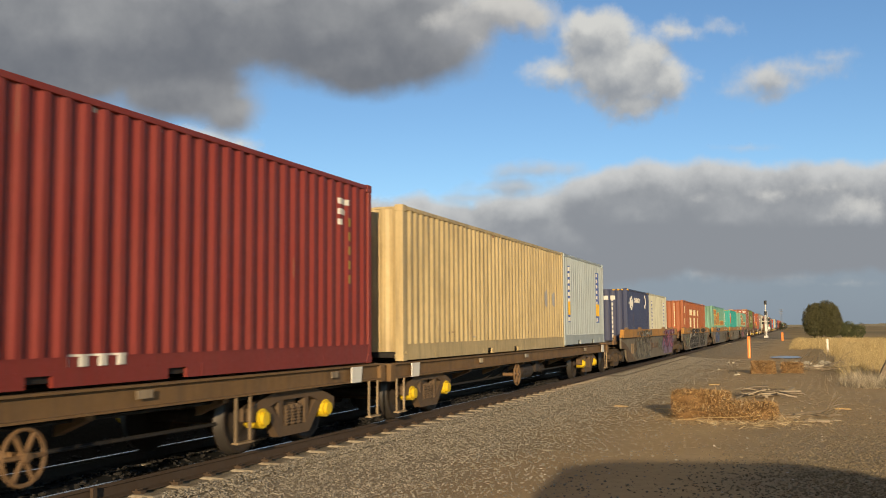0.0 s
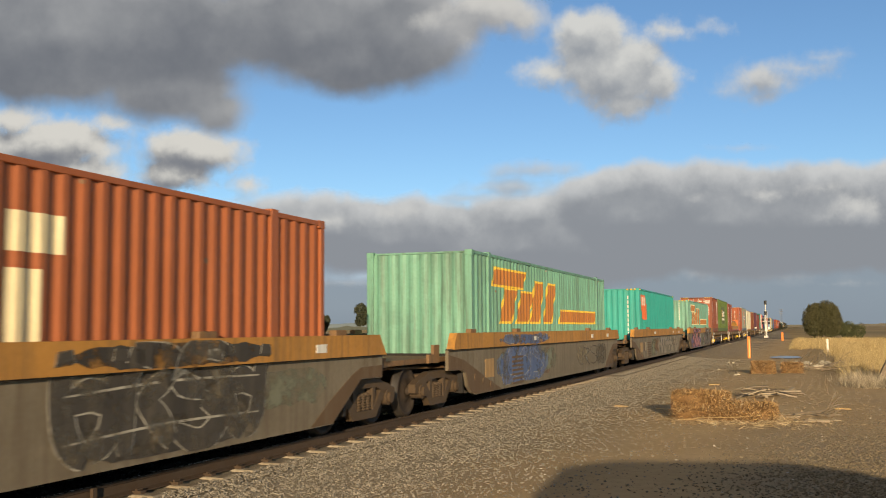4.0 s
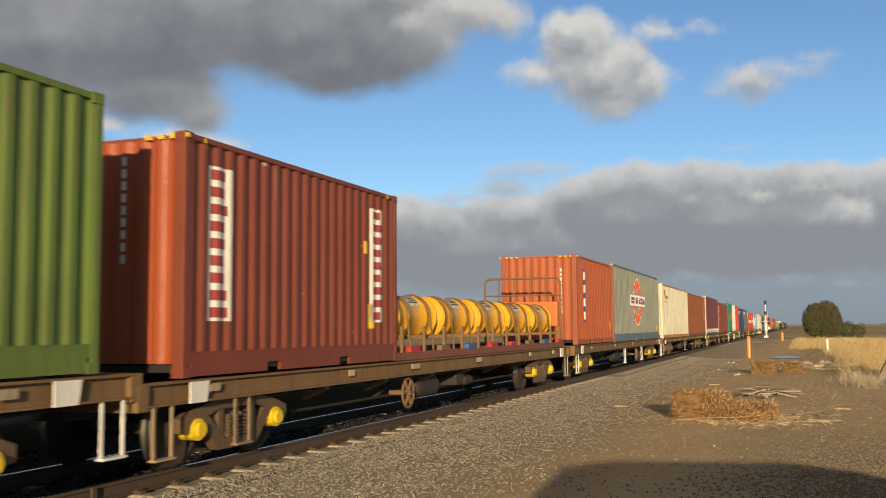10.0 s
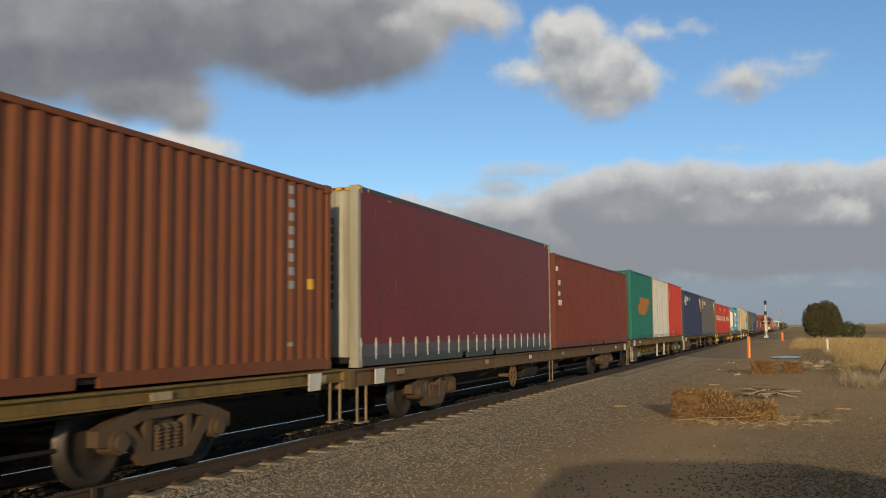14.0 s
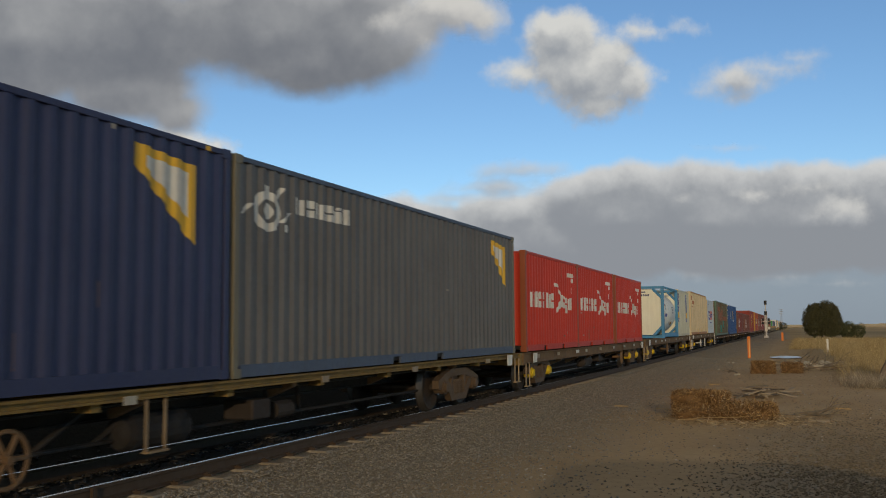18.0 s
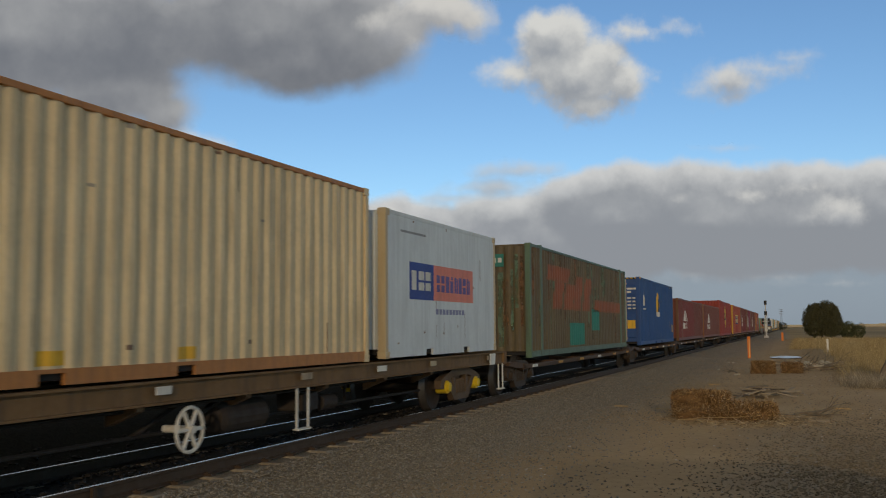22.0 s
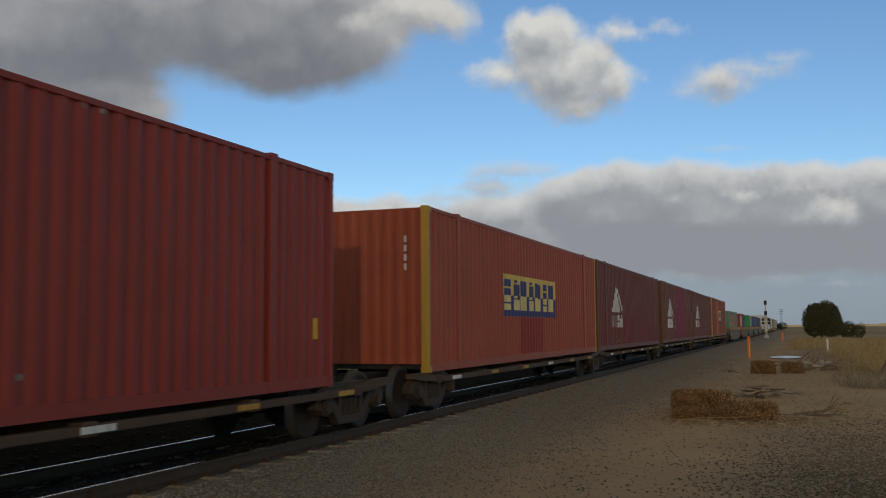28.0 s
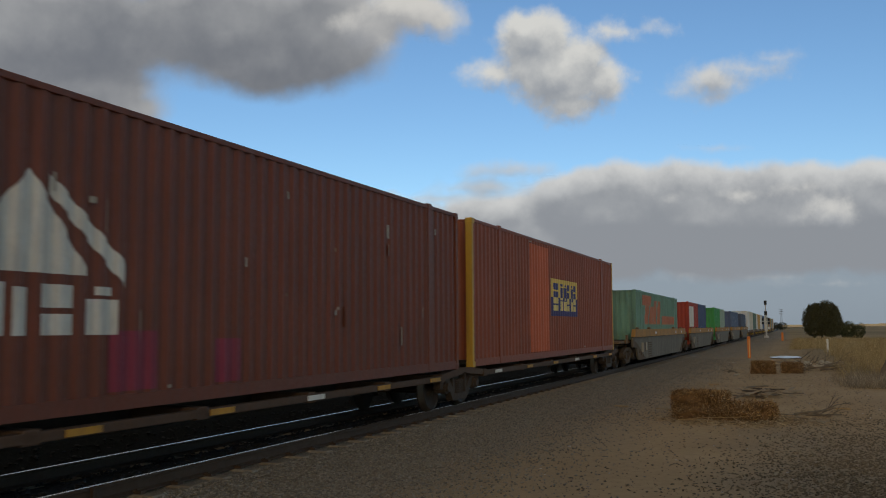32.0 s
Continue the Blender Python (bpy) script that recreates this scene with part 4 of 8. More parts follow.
def slanted_block(c, x0, z0, scale, ink, edge):
    """A slanted block mark with a long bar trailing from it."""
    thing, inner, high, y = c
    s = scale
    bars = [(0.0, 2.7, 0.25, 0.84, 1.3), (0.6, 1.1, 0.45, 0.0, 0.86), (1.95, 1.2, 0.5, 0.0, 0.82), (3.25, 1.0, 0.5, 0.0, 1.12), (4.6, 1.0, 0.5, 0.0, 1.12), (6.35, 5.1, 0.2, 0.0, 0.42)]
    bars = [(x0 + a, w, l, b * s, t * s) for a, w, l, b, t in bars]
    e = 0.055
    marks(thing, inner, y, edge, [leaned(a, w, l, z0 + b, z0 + t) for a, w, l, b, t in bars], "pale outline of the mark")
    marks(thing, inner, y - 0.004, ink, [leaned(a + e * 1.6, w - 2.6 * e, l, z0 + b + e, z0 + t - e) for a, w, l, b, t in bars], "orange block mark")


c = container("pale green long container with an orange block mark", 79.6, 93.9, 0.62, 3.2, (114, 166, 142), dirt=0.6, rust=0.25)
slanted_block(c, -5.85, 0.98, 1.0, ORANGE_MARK, coat((226, 186, 60), 0.3))
c = container("bright teal green container with an orange panel", 101.55, 113.55, 0.42, 3.2, (46, 158, 144), dirt=0.3, rust=0.1)
hazard_strip(c)
end_bars(c, [-0.72], 0.7, 2.45, 9)
marks(c[0], c[1], c[3], coat((210, 104, 52), 0.3), [(-5.5, -4.0, lambda x: 1.4 + 0.5 * max(0.0, 1 - (x + 5.5) / 0.4) ** 1.6, lambda x: 2.48 - 0.36 * max(0.0, min(1.0, (x + 4.35) / 0.25)))], "orange panel")
marks(c[0], c[1], c[3] - 0.004, OFF_WHITE, letters(-5.42, -4.25, 2.02, 2.4, 3, 0.25, 4))
bm = bmesh.new()
lathe(bm, [(0.0, 0.0001), (0.0, 0.17), (0.01, 0.17), (0.01, 0.0001)], 18)
part("repair_patch", bm, coat((40, 120, 104), 0.4), c[0], "darker round patch", pose(-6.0 - 0.002, 0.1, 1.35, 0, 0, 90))
c = container("pale green long container with an orange block mark and rust", 121.3, 135.8, 0.62, 3.2, (116, 168, 146), dirt=0.6, rust=0.3)
slanted_block(c, -5.85, 1.0, 1.0, ORANGE_MARK, CREAM_MARK)
hazard_strip(c)
end_bars(c, [-0.66], 1.3, 2.4, 8)

# mixed flats
flat_wagon("brown bogie container flat with white steps and belly truss", 139.1, 158.5, 1.06, FRAME_BROWN, belly=True, seed=3, steps=(0.51,), wheel_at=0.54, steps_white=True)
c = container("maroon short shipping container with its doors to the train's head", 139.5, 145.6, 1.08, 3.9, (126, 67, 39), dirt=0.2, rust=0.1, doors=True, end_colour=(152, 76, 43), skirt=True)
hazard_strip(c)
tall_marks(c, [-2.42, 1.95], 0.66, 2.51, 0.42, OFF_WHITE, coat((150, 60, 60), 0.3), 10)
number_bars(c, 1.7, 2.4, 3, 0.4)
bm = bmesh.new()
for y_, w_, zz, hh in ((-1.05, 0.5, 2.42, 0.1), (-1.05, 0.36, 2.28, 0.09), (-0.45, 0.34, 2.42, 0.1), (-0.45, 0.4, 1.9, 0.07), (-0.45, 0.4, 1.78, 0.07), (-1.0, 0.34, 1.9, 0.07), (-1.0, 0.4, 1.78, 0.07), (-1.0, 0.3, 1.66, 0.07), (-0.45, 0.36, 1.66, 0.07), (0.3, 0.4, 2.42, 0.1), (0.3, 0.5, 2.28, 0.08), (-1.0, 0.4, 1.5, 0.07), (-1.0, 0.4, 1.38, 0.07)):
    box(bm, -c[1] / 2 - 0.112, -c[1] / 2 - 0.1, y_, y_ + w_, zz, zz + hh)
tagged(part("number_panel", bm, OFF_WHITE, c[0]), kind="stuff")
c = container("olive green shipping container with a dark painted panel", 145.7, 157.95, 1.08, 3.92, (96, 116, 40), dirt=0.45, rust=0.15, skirt=True)
marks(c[0], c[1], c[3], coat((78, 84, 52), 0.3), [(-1.82, 2.12, 0.67, 2.22)], "dark panel")
marks(c[0], c[1], c[3] - 0.004, coat((218, 158, 40), 0.3), [(-1.58, -0.83, 1.28, 1.42), (-1.58, -0.83, 1.55, 1.67), (-1.58, -0.83, 1.8, 1.94), (-1.58, -1.38, 1.6, 1.94), (-1.03, -0.83, 1.28, 1.62)], "amber block mark")
marks(c[0], c[1], c[3] - 0.004, OFF_WHITE, letters(-0.7, 1.8, 1.32, 1.8, 7, 0.25, 5) + letters(-1.53, 1.8, 0.98, 1.17, 12, 0.3, 6))

flat_wagon("brown container flat carrying a short box and yellow drums", 158.9, 178.2, 0.94, FRAME_BROWN, seed=4, wheel_at=0.38, steps=(0.1,), plates=6)
c = container("maroon short container with white upright mark strips", 159.3, 165.3, 0.96, 3.82, (119, 55, 33), dirt=0.15, rust=0.1, end_colour=(157, 72, 33), skirt=True)
hazard_strip(c)
tall_marks(c, [-2.56, 2.0], 0.65, 2.51, 0.5, OFF_WHITE, coat((150, 60, 60), 0.3), 9)
end_bars(c, [-0.35], 1.3, 2.6, 9)
marks(c[0], c[1], c[3], YEL, [(1.85, 2.12, 0.55, 0.95), (1.75, 1.9, 1.75, 1.95)], "", "caution_label")


def drum_rack(s0, s1, z):
    s0, s1, z = along(s0), along(s1), lifted(z)
    length = s1 - s0
    rack = tagged(new("drum_rack"), "orange steel rack of five large yellow drums, with end rails", "cargo rack", "containers on the train")
    drum = coat((236, 168, 24), 0.25, 0.1, 0.42)
    org = coat((214, 112, 44), 0.3)
    n = 5
    pitch = (length - 1.0) / n

    def drum_mesh():
        bm = bmesh.new()
        e = pitch / 2 - 0.04
        half_prof = [(-e, 0.0001), (-e, 0.16), (-e + 0.06, 0.28), (-e + 0.16, 0.34), (-e + 0.17, 0.42), (-e + 0.22, 0.42), (-e + 0.23, 0.395), (-e + 0.62, 0.395), (-e + 0.63, 0.403), (-e + 0.67, 0.403), (-e + 0.68, 0.395)]
        lathe(bm, half_prof + [(-p, q) for p, q in half_prof[::-1]], 28)
        bmesh.ops.recalc_face_normals(bm, faces=bm.faces)
        for f in bm.faces:
            f.smooth = True
        return bm
    me = cached(("drum",), drum_mesh)
    for row in (-0.66, 0.66):
        for i in range(n):
            d = put("drum", me, drum, rack, pose(-length / 2 + 0.3 + pitch * (i + 0.5), row, 0.77, 0, 0, 90), "glossy yellow drum lying on its side")
            if row < 0:
                put("label_sheet", cached(("label_sheet",), lambda: curved_label(0.4)), OFF_WHITE, d, pose(0, -0.25, 0))
                tagged(put("label_lines", cached(("label_lines",), lambda: label_lines(0.403)), BLACK, d, pose(0, -0.25, 0), "dark rows of fine print"), kind="stuff")
    put("base_frame", cached(("base_frame",), lambda: rack_base(length)), coat((128, 70, 46), 0.5), rack)
    for i in range(2 * n):
        x = -length / 2 + 0.3 + pitch * (i + 0.5) / 2
        bm = bmesh.new()
        for k in range(9):
            a0, a1 = radians(20 + k * 20), radians(40 + k * 20)
            rod(bm, (x, -0.66 - 0.43 * math.cos(a0), 0.77 + 0.43 * math.sin(a0)), (x, -0.66 - 0.43 * math.cos(a1), 0.77 + 0.43 * math.sin(a1)), 0.018, 4)
        rod(bm, (x, -0.66 - 0.43 * math.cos(radians(20)), 0.77 + 0.43 * math.sin(radians(20))), (x, -1.14, 0.1), 0.018, 4)
        part("lashing_strap", bm, RUST, rack, "dusty lashing strap")
    for i in range(12):
        x = -length / 2 + 0.4 + i * (length - 0.8) / 11
        put("post", cached(("rack_post",), lambda: box(bmesh.new(), -0.03, 0.03, -1.2, -1.14, 0, 0.55, 0.01)), RUST, rack, pose(x, 0, 0.05))
        put("cradle", cached(("cradle",), lambda: box(bmesh.new(), -0.05, 0.05, -1.15, 1.15, 0.36, 0.44, 0.01)), RUST, rack, pose(x, 0, 0.0))
    for i in range(8):
        x = -length / 2 + 0.7 + i * (length - 1.4) / 7
        part("strap_box", box(bmesh.new(), x, x + 0.5, -1.21, -1.1, 0.1, 0.24, 0.02), (coat((170, 40, 34), 0.3), RUST, coat((50, 90, 160), 0.3), coat((170, 40, 34), 0.3))[i % 4], rack)
    part("end_plate", box(bmesh.new(), length / 2 - 0.55, length / 2 - 0.05, -1.15, 1.15, 0.6, 1.3, 0.03), org, rack, "orange end plate")
    for sx in (-1, 1):
        bm = bmesh.new()
        x = sx * (length / 2 - 0.12)
        zt = 2.0 if sx > 0 else 2.75
        pts = [(-1.15, 0.1), (-1.15, zt - 0.12), (-1.05, zt), (1.05, zt), (1.15, zt - 0.12), (1.15, 0.1)]
        for (y0, z0), (y1, z1) in zip(pts, pts[1:]):
            rod(bm, (x, y0, z0), (x, y1, z1), 0.03, 8)
        for k in range(4):
            y = -0.7 + k * 0.47
            rod(bm, (x, y, 0.9), (x, y, zt), 0.018, 6)
        rod(bm, (x, -1.15, 1.5), (x, 1.15, 1.5), 0.02, 6)
        part("end_rail", bm, RUST, rack, "rusty bent tube rail")
    MOVING.append((rack, (s0 + s1) / 2, z))


def curved_label(r):
    bm = bmesh.new()
    prev = None
    for i in range(8):
        a = radians(-150 + i * 12)
        v = [bm.verts.new((r * math.cos(a), yy, -r * math.sin(a))) for yy in (-0.02, 0.5)]
        if prev:
            bm.faces.new((prev[0], v[0], v[1], prev[1]))
        prev = v
    return bm


def label_lines(r):
    """Rows of dark print round a drum, on and under its label."""
    bm = bmesh.new()
    for k, (a0, wide) in enumerate(((-140, 0.44), (-131, 0.36), (-122, 0.44), (-113, 0.4), (-52, 0.5), (-42, 0.36), (-33, 0.46))):
        prev = None
        for a in (a0, a0 + 2.5, a0 + 5):
            c, q = math.cos(radians(a)), math.sin(radians(a))
            v = [bm.verts.new((r * c, y, -r * q)) for y in (0.02, 0.02 + wide)]
            if prev:
                bm.faces.new((prev[0], v[0], v[1], prev[1]))
            prev = v
    return bm


def rack_base(length):
    bm = bmesh.new()
    for y in (-1.15, 1.15):
        box(bm, -length / 2, length / 2, y - 0.06, y + 0.06, 0.0, 0.14, 0.01)
    for i in range(9):
        x = -length / 2 + 0.1 + i * (length - 0.2) / 8
        box(bm, x - 0.06, x + 0.06, -1.1, 1.1, 0.02, 0.12)
    return bm


drum_rack(165.5, 177.7, 0.95)

flat_wagon("brown container flat with white steps and yellow bearings", 178.6, 197.9, 0.95, FRAME_BROWN, seed=5, steps=(0.46, 0.675), wheel_at=0.62, steps_white=True)
c = container("red short container with a blue upright mark panel", 179.1, 185.25, 0.97, 3.8, (164, 82, 41), dirt=0.25, rust=0.25, post=(150, 78, 50))
hazard_strip(c)
tall_marks(c, [-2.1], 0.7, 2.4, 0.4, coat((40, 62, 140), 0.3), OFF_WHITE, 4, 9)
end_bars(c, [-0.72], 0.95, 2.4, 10)
marks(c[0], c[1], c[3], YEL, [(2.25, 2.5, 0.45, 0.75)], "", "caution_label")
c = container("grey green container with an orange ring and white bar", 185.55, 197.5, 0.96, 3.9, (138, 140, 124), dirt=0.4, rust=0.15, rail=(98, 116, 128), skirt=True)
marks(c[0], c[1], c[3], coat((206, 88, 52), 0.3), disc(-0.35, 1.6, 0.98, 0.95, 0.58), "orange painted ring")
marks(c[0], c[1], c[3] + 0.002, OFF_WHITE, disc(-0.35, 1.6, 1.03, 1.0, 0.53), "pale edge of the ring")
marks(c[0], c[1], c[3] - 0.004, coat((228, 222, 208), 0.25), [(-2.18, 1.64, 1.43, 1.87)], "white painted bar")
marks(c[0], c[1], c[3] - 0.008, coat((96, 70, 110), 0.3), letters(-2.08, -0.3, 1.52, 1.78, 8, 0.2, 71) + letters(-0.1, 1.58, 1.52, 1.78, 9, 0.2, 72))
marks(c[0], c[1], c[3], YEL, [(5.3, 5.5, 0.4, 0.65)], "", "caution_label")

flat_wagon("long ochre container flat with brown underframe", 198.3, 223.3, 0.9, FRAME_OCHRE, caps=BOGIE, seed=6, steps=(0.415,), plates=8, sill=0.18, wheel_at=0.7)
c = container("cream corrugated container with rust brown rails", 198.8, 210.75, 0.92, 3.72, (214, 206, 178), dirt=0.4, rust=0.4, rail=(188, 128, 66))
marks(c[0], c[1], c[3], coat((180, 96, 56), 0.4), [(-5.4, -4.7, 2.2, 2.48), (-5.0, -3.5, 2.04, 2.2), (-5.3, -3.9, 1.85, 1.89)], "faded brown mark")
marks(c[0], c[1], c[3], YEL, [(-1.25, -0.85, 0.2, 0.34), (0.88, 1.22, 0.2, 0.34)], "", "caution_label")
c = container("rust red corrugated shipping container", 210.85, 223.0, 0.92, 3.66, (133, 72, 30), dirt=0.3, rust=0.2)
tall_marks(c, [4.95], 1.1, 2.6, 0.16, None, GREY_MARK, 8)
marks(c[0], c[1], c[3], YEL, [(5.5, 5.65, 1.15, 1.3)], "", "caution_label")

flat_wagon("brown long container flat with stirrup steps", 223.7, 248.4, 0.88, FRAME_BROWN, caps=BOGIE, seed=7, steps=(0.5,), plates=6)
def curtain_box(s0, s1, z0, z1):
    c = container("curtain sided container with dark red sheeting and grey frame", s0, s1, z0, z1, (128, 40, 33), dirt=0.3, rust=0.05, post=(178, 172, 150), rail=(70, 76, 74), smooth=True, end_colour=(182, 176, 152))
    thing, inner, high, y = c
    hazard_strip(c)
    bm = bmesh.new()
    rods = int(inner / 0.55)
    for i in range(rods + 1):
        x = -inner / 2 + i * inner / rods
        box(bm, x - 0.018, x + 0.018, y - 0.016, y - 0.004, 0.12, 0.46)
        box(bm, x - 0.03, x + 0.03, y - 0.022, y - 0.004, 0.32, 0.4)
    tagged(part("curtain_strap", bm, OFF_WHITE, thing, "row of pale buckled straps"), kind="stuff")
    part("curtain_hem", box(bmesh.new(), -inner / 2, inner / 2, y - 0.004, y, 0.16, 0.36), coat((96, 92, 96), 0.5), thing, "grey dusty hem")
    end_bars(c, [-0.75], 0.9, 2.4, 10, coat((90, 90, 86), 0.3))
    return c


c = curtain_box(223.95, 236.05, 0.9, 3.82)
c = container("dark red container with white speckled marks", 236.2, 248.05, 0.92, 3.64, (120, 53, 29), dirt=0.2, rust=0.1, smooth=False)
marks(c[0], c[1], c[3], OFF_WHITE, [(-5.7, -5.4, 2.2, 2.33), (-5.5, -5.2, 1.8, 1.95), (-5.6, -5.3, 1.5, 1.62), (-5.45, -5.1, 1.22, 1.38)])

flat_wagon("ochre yellow container flat with yellow stripes", 248.6, 267.9, 0.98, FRAME_OCHRE, caps=coat((120, 140, 130), 0.4), belly=True, seed=8, steps=(0.41, 0.54), plates=3, wheel_at=0.65, steps_white=True)
c = container("teal green short container with an orange mark", 248.95, 254.95, 1.0, 3.88, (22, 118, 102), dirt=0.3, rust=0.15)
marks(c[0], c[1], c[3], ORANGE_MARK, [(-1.2, 1.6, 1.2, 1.5), (-0.6, 2.1, 1.5, 1.77), (-1.0, 1.0, 1.05, 1.2)], "orange block mark")
tall_marks(c, [1.6], 0.8, 2.5, 0.14, None, OFF_WHITE, 10)
c = container("white short container with rusty corner posts", 255.2, 261.1, 1.0, 3.88, (226, 222, 208), dirt=0.4, rust=0.6, post=(206, 168, 128))
c = container("bright red short container with yellow corner posts", 261.4, 267.4, 1.0, 3.87, (206, 62, 36), dirt=0.25, rust=0.1, post=(190, 140, 50), rail=(190, 50, 38))
marks(c[0], c[1], c[3], OFF_WHITE, [(-2.68, -2.48, 1.95, 2.45)])
marks(c[0], c[1], c[3] - 0.004, YEL, [(-1.32, -1.22, 0.165, 0.3), (-0.86, -0.76, 0.165, 0.3), (0.76, 0.86, 0.165, 0.3), (1.22, 1.32, 0.165, 0.3)], "yellow paint beside the fork pockets", "pocket_mark")
marks(c[0], c[1], c[3] - 0.02, YEL, [(-1.35, -1.23, 0.02, 0.14), (-0.86, -0.74, 0.02, 0.14), (0.74, 0.86, 0.02, 0.14), (1.23, 1.35, 0.02, 0.14)], "", "caution_label")

flat_wagon("long flat with a dull yellow sill under blue boxes", 268.1, 292.9, 0.89, FRAME_OCHRE, caps=BOGIE, seed=9, steps=(0.44,), plates=6, sill=0.11)
def rayed_ring(c, x):
    thing, inner, high, y = c
    marks(thing, inner, y, OFF_WHITE, disc(x, 2.16, 0.36, 0.27, 0.6) + disc(x, 2.16, 0.13, 0.11) + [leaned(x - 0.68, 0.1, 0.22, 2.06, 2.22), leaned(x + 0.12, 0.12, 0.2, 2.3, 2.52), leaned(x + 0.3, 0.1, 0.25, 2.04, 2.2), (x + 0.42, x + 0.56, 1.92, 2.02), (x - 0.1, x + 0.06, 2.4, 2.5)], "white ring mark")
    marks(thing, inner, y, OFF_WHITE, letters(x + 0.72, x + 2.55, 2.2, 2.44, 6, 0.16, 11))
    marks(thing, inner, y, YEL, [(inner / 2 - 1.65, inner / 2 - 0.6, lambda q: 2.35 - 0.75 * (q - inner / 2 + 1.65), lambda q: 2.6 - 0.1 * (q - inner / 2 + 1.65))], "yellow shield")
    marks(thing, inner, y - 0.004, OFF_WHITE, [(inner / 2 - 1.5, inner / 2 - 0.72, lambda q: 2.35 - 0.6 * (q - inner / 2 + 1.5), lambda q: 2.48 - 0.1 * (q - inner / 2 + 1.5))])


c = container("navy blue container with a white ring mark", 268.55, 280.35, 0.91, 3.74, (48, 54, 88), dirt=0.15, rust=0.05)
hazard_strip(c)
end_bars(c, [-0.55], 0.9, 2.5, 12)
rayed_ring(c, -4.75)
c = container("slate grey container with a white ring mark", 280.45, 292.5, 0.9, 3.73, (102, 99, 95), dirt=0.3, rust=0.1, post=(120, 112, 90), rail=(78, 90, 110))
rayed_ring(c, -5.3)

flat_wagon("brown container flat under three red boxes", 292.9, 312.4, 0.88, FRAME_BROWN, seed=10, steps=(), plates=9, wheel_at=0.72)
for i, (a, b) in enumerate(((293.25, 299.2), (299.3, 305.3), (305.42, 311.6))):
    c = container("bright red short container with a white painted star mark", a, b, 0.9, 3.5, (196, 50, 12), dirt=0.16, rust=0.15, post=(150, 74, 34))
    thing, inner, high, y = c
    marks(thing, inner, y, OFF_WHITE, letters(-2.57, 0.05, 1.14, 1.56, 8, 0.25, 21))
    marks(thing, inner, y, OFF_WHITE, letters(1.3, 2.3, 1.12, 1.48, 3, 0.3, 22))
    marks(thing, inner, y, OFF_WHITE, [(0.1, 0.4, 1.76, 1.86), (0.4, 0.85, lambda q: 1.76 - 0.75 * (q - 0.4), lambda q: 1.86 - 0.7 * (q - 0.4)), (0.8, 1.15, 1.3, 1.55), (0.35, 0.85, lambda q: 1.02 + 0.35 * (q - 0.35), lambda q: 1.16 + 0.6 * (q - 0.35)), (0.85, 1.25, lambda q: 1.2 - 0.1 * (q - 0.85), 1.34), (1.15, 1.5, lambda q: 1.22 - 0.35 * (q - 1.15), lambda q: 1.3 - 0.35 * (q - 1.15)), (1.1, 1.4, lambda q: 1.5 - 0.5 * (q - 1.1), lambda q: 1.58 - 0.5 * (q - 1.1)), (1.4, 1.65, 1.02, 1.14)], "white painted star")
    marks(thing, inner, y, OFF_WHITE, [(1.66, 2.57, 2.1, 2.22), (2.1, 2.4, 1.95, 2.07), (2.1, 2.3, 1.62, 1.8)], "", "number_panel")

flat_wagon("brown container flat with an empty deck and a tank frame", 312.8, 331.8, 0.93, FRAME_BROWN, seed=11, steps=(), plates=10, wheel_at=0.42)


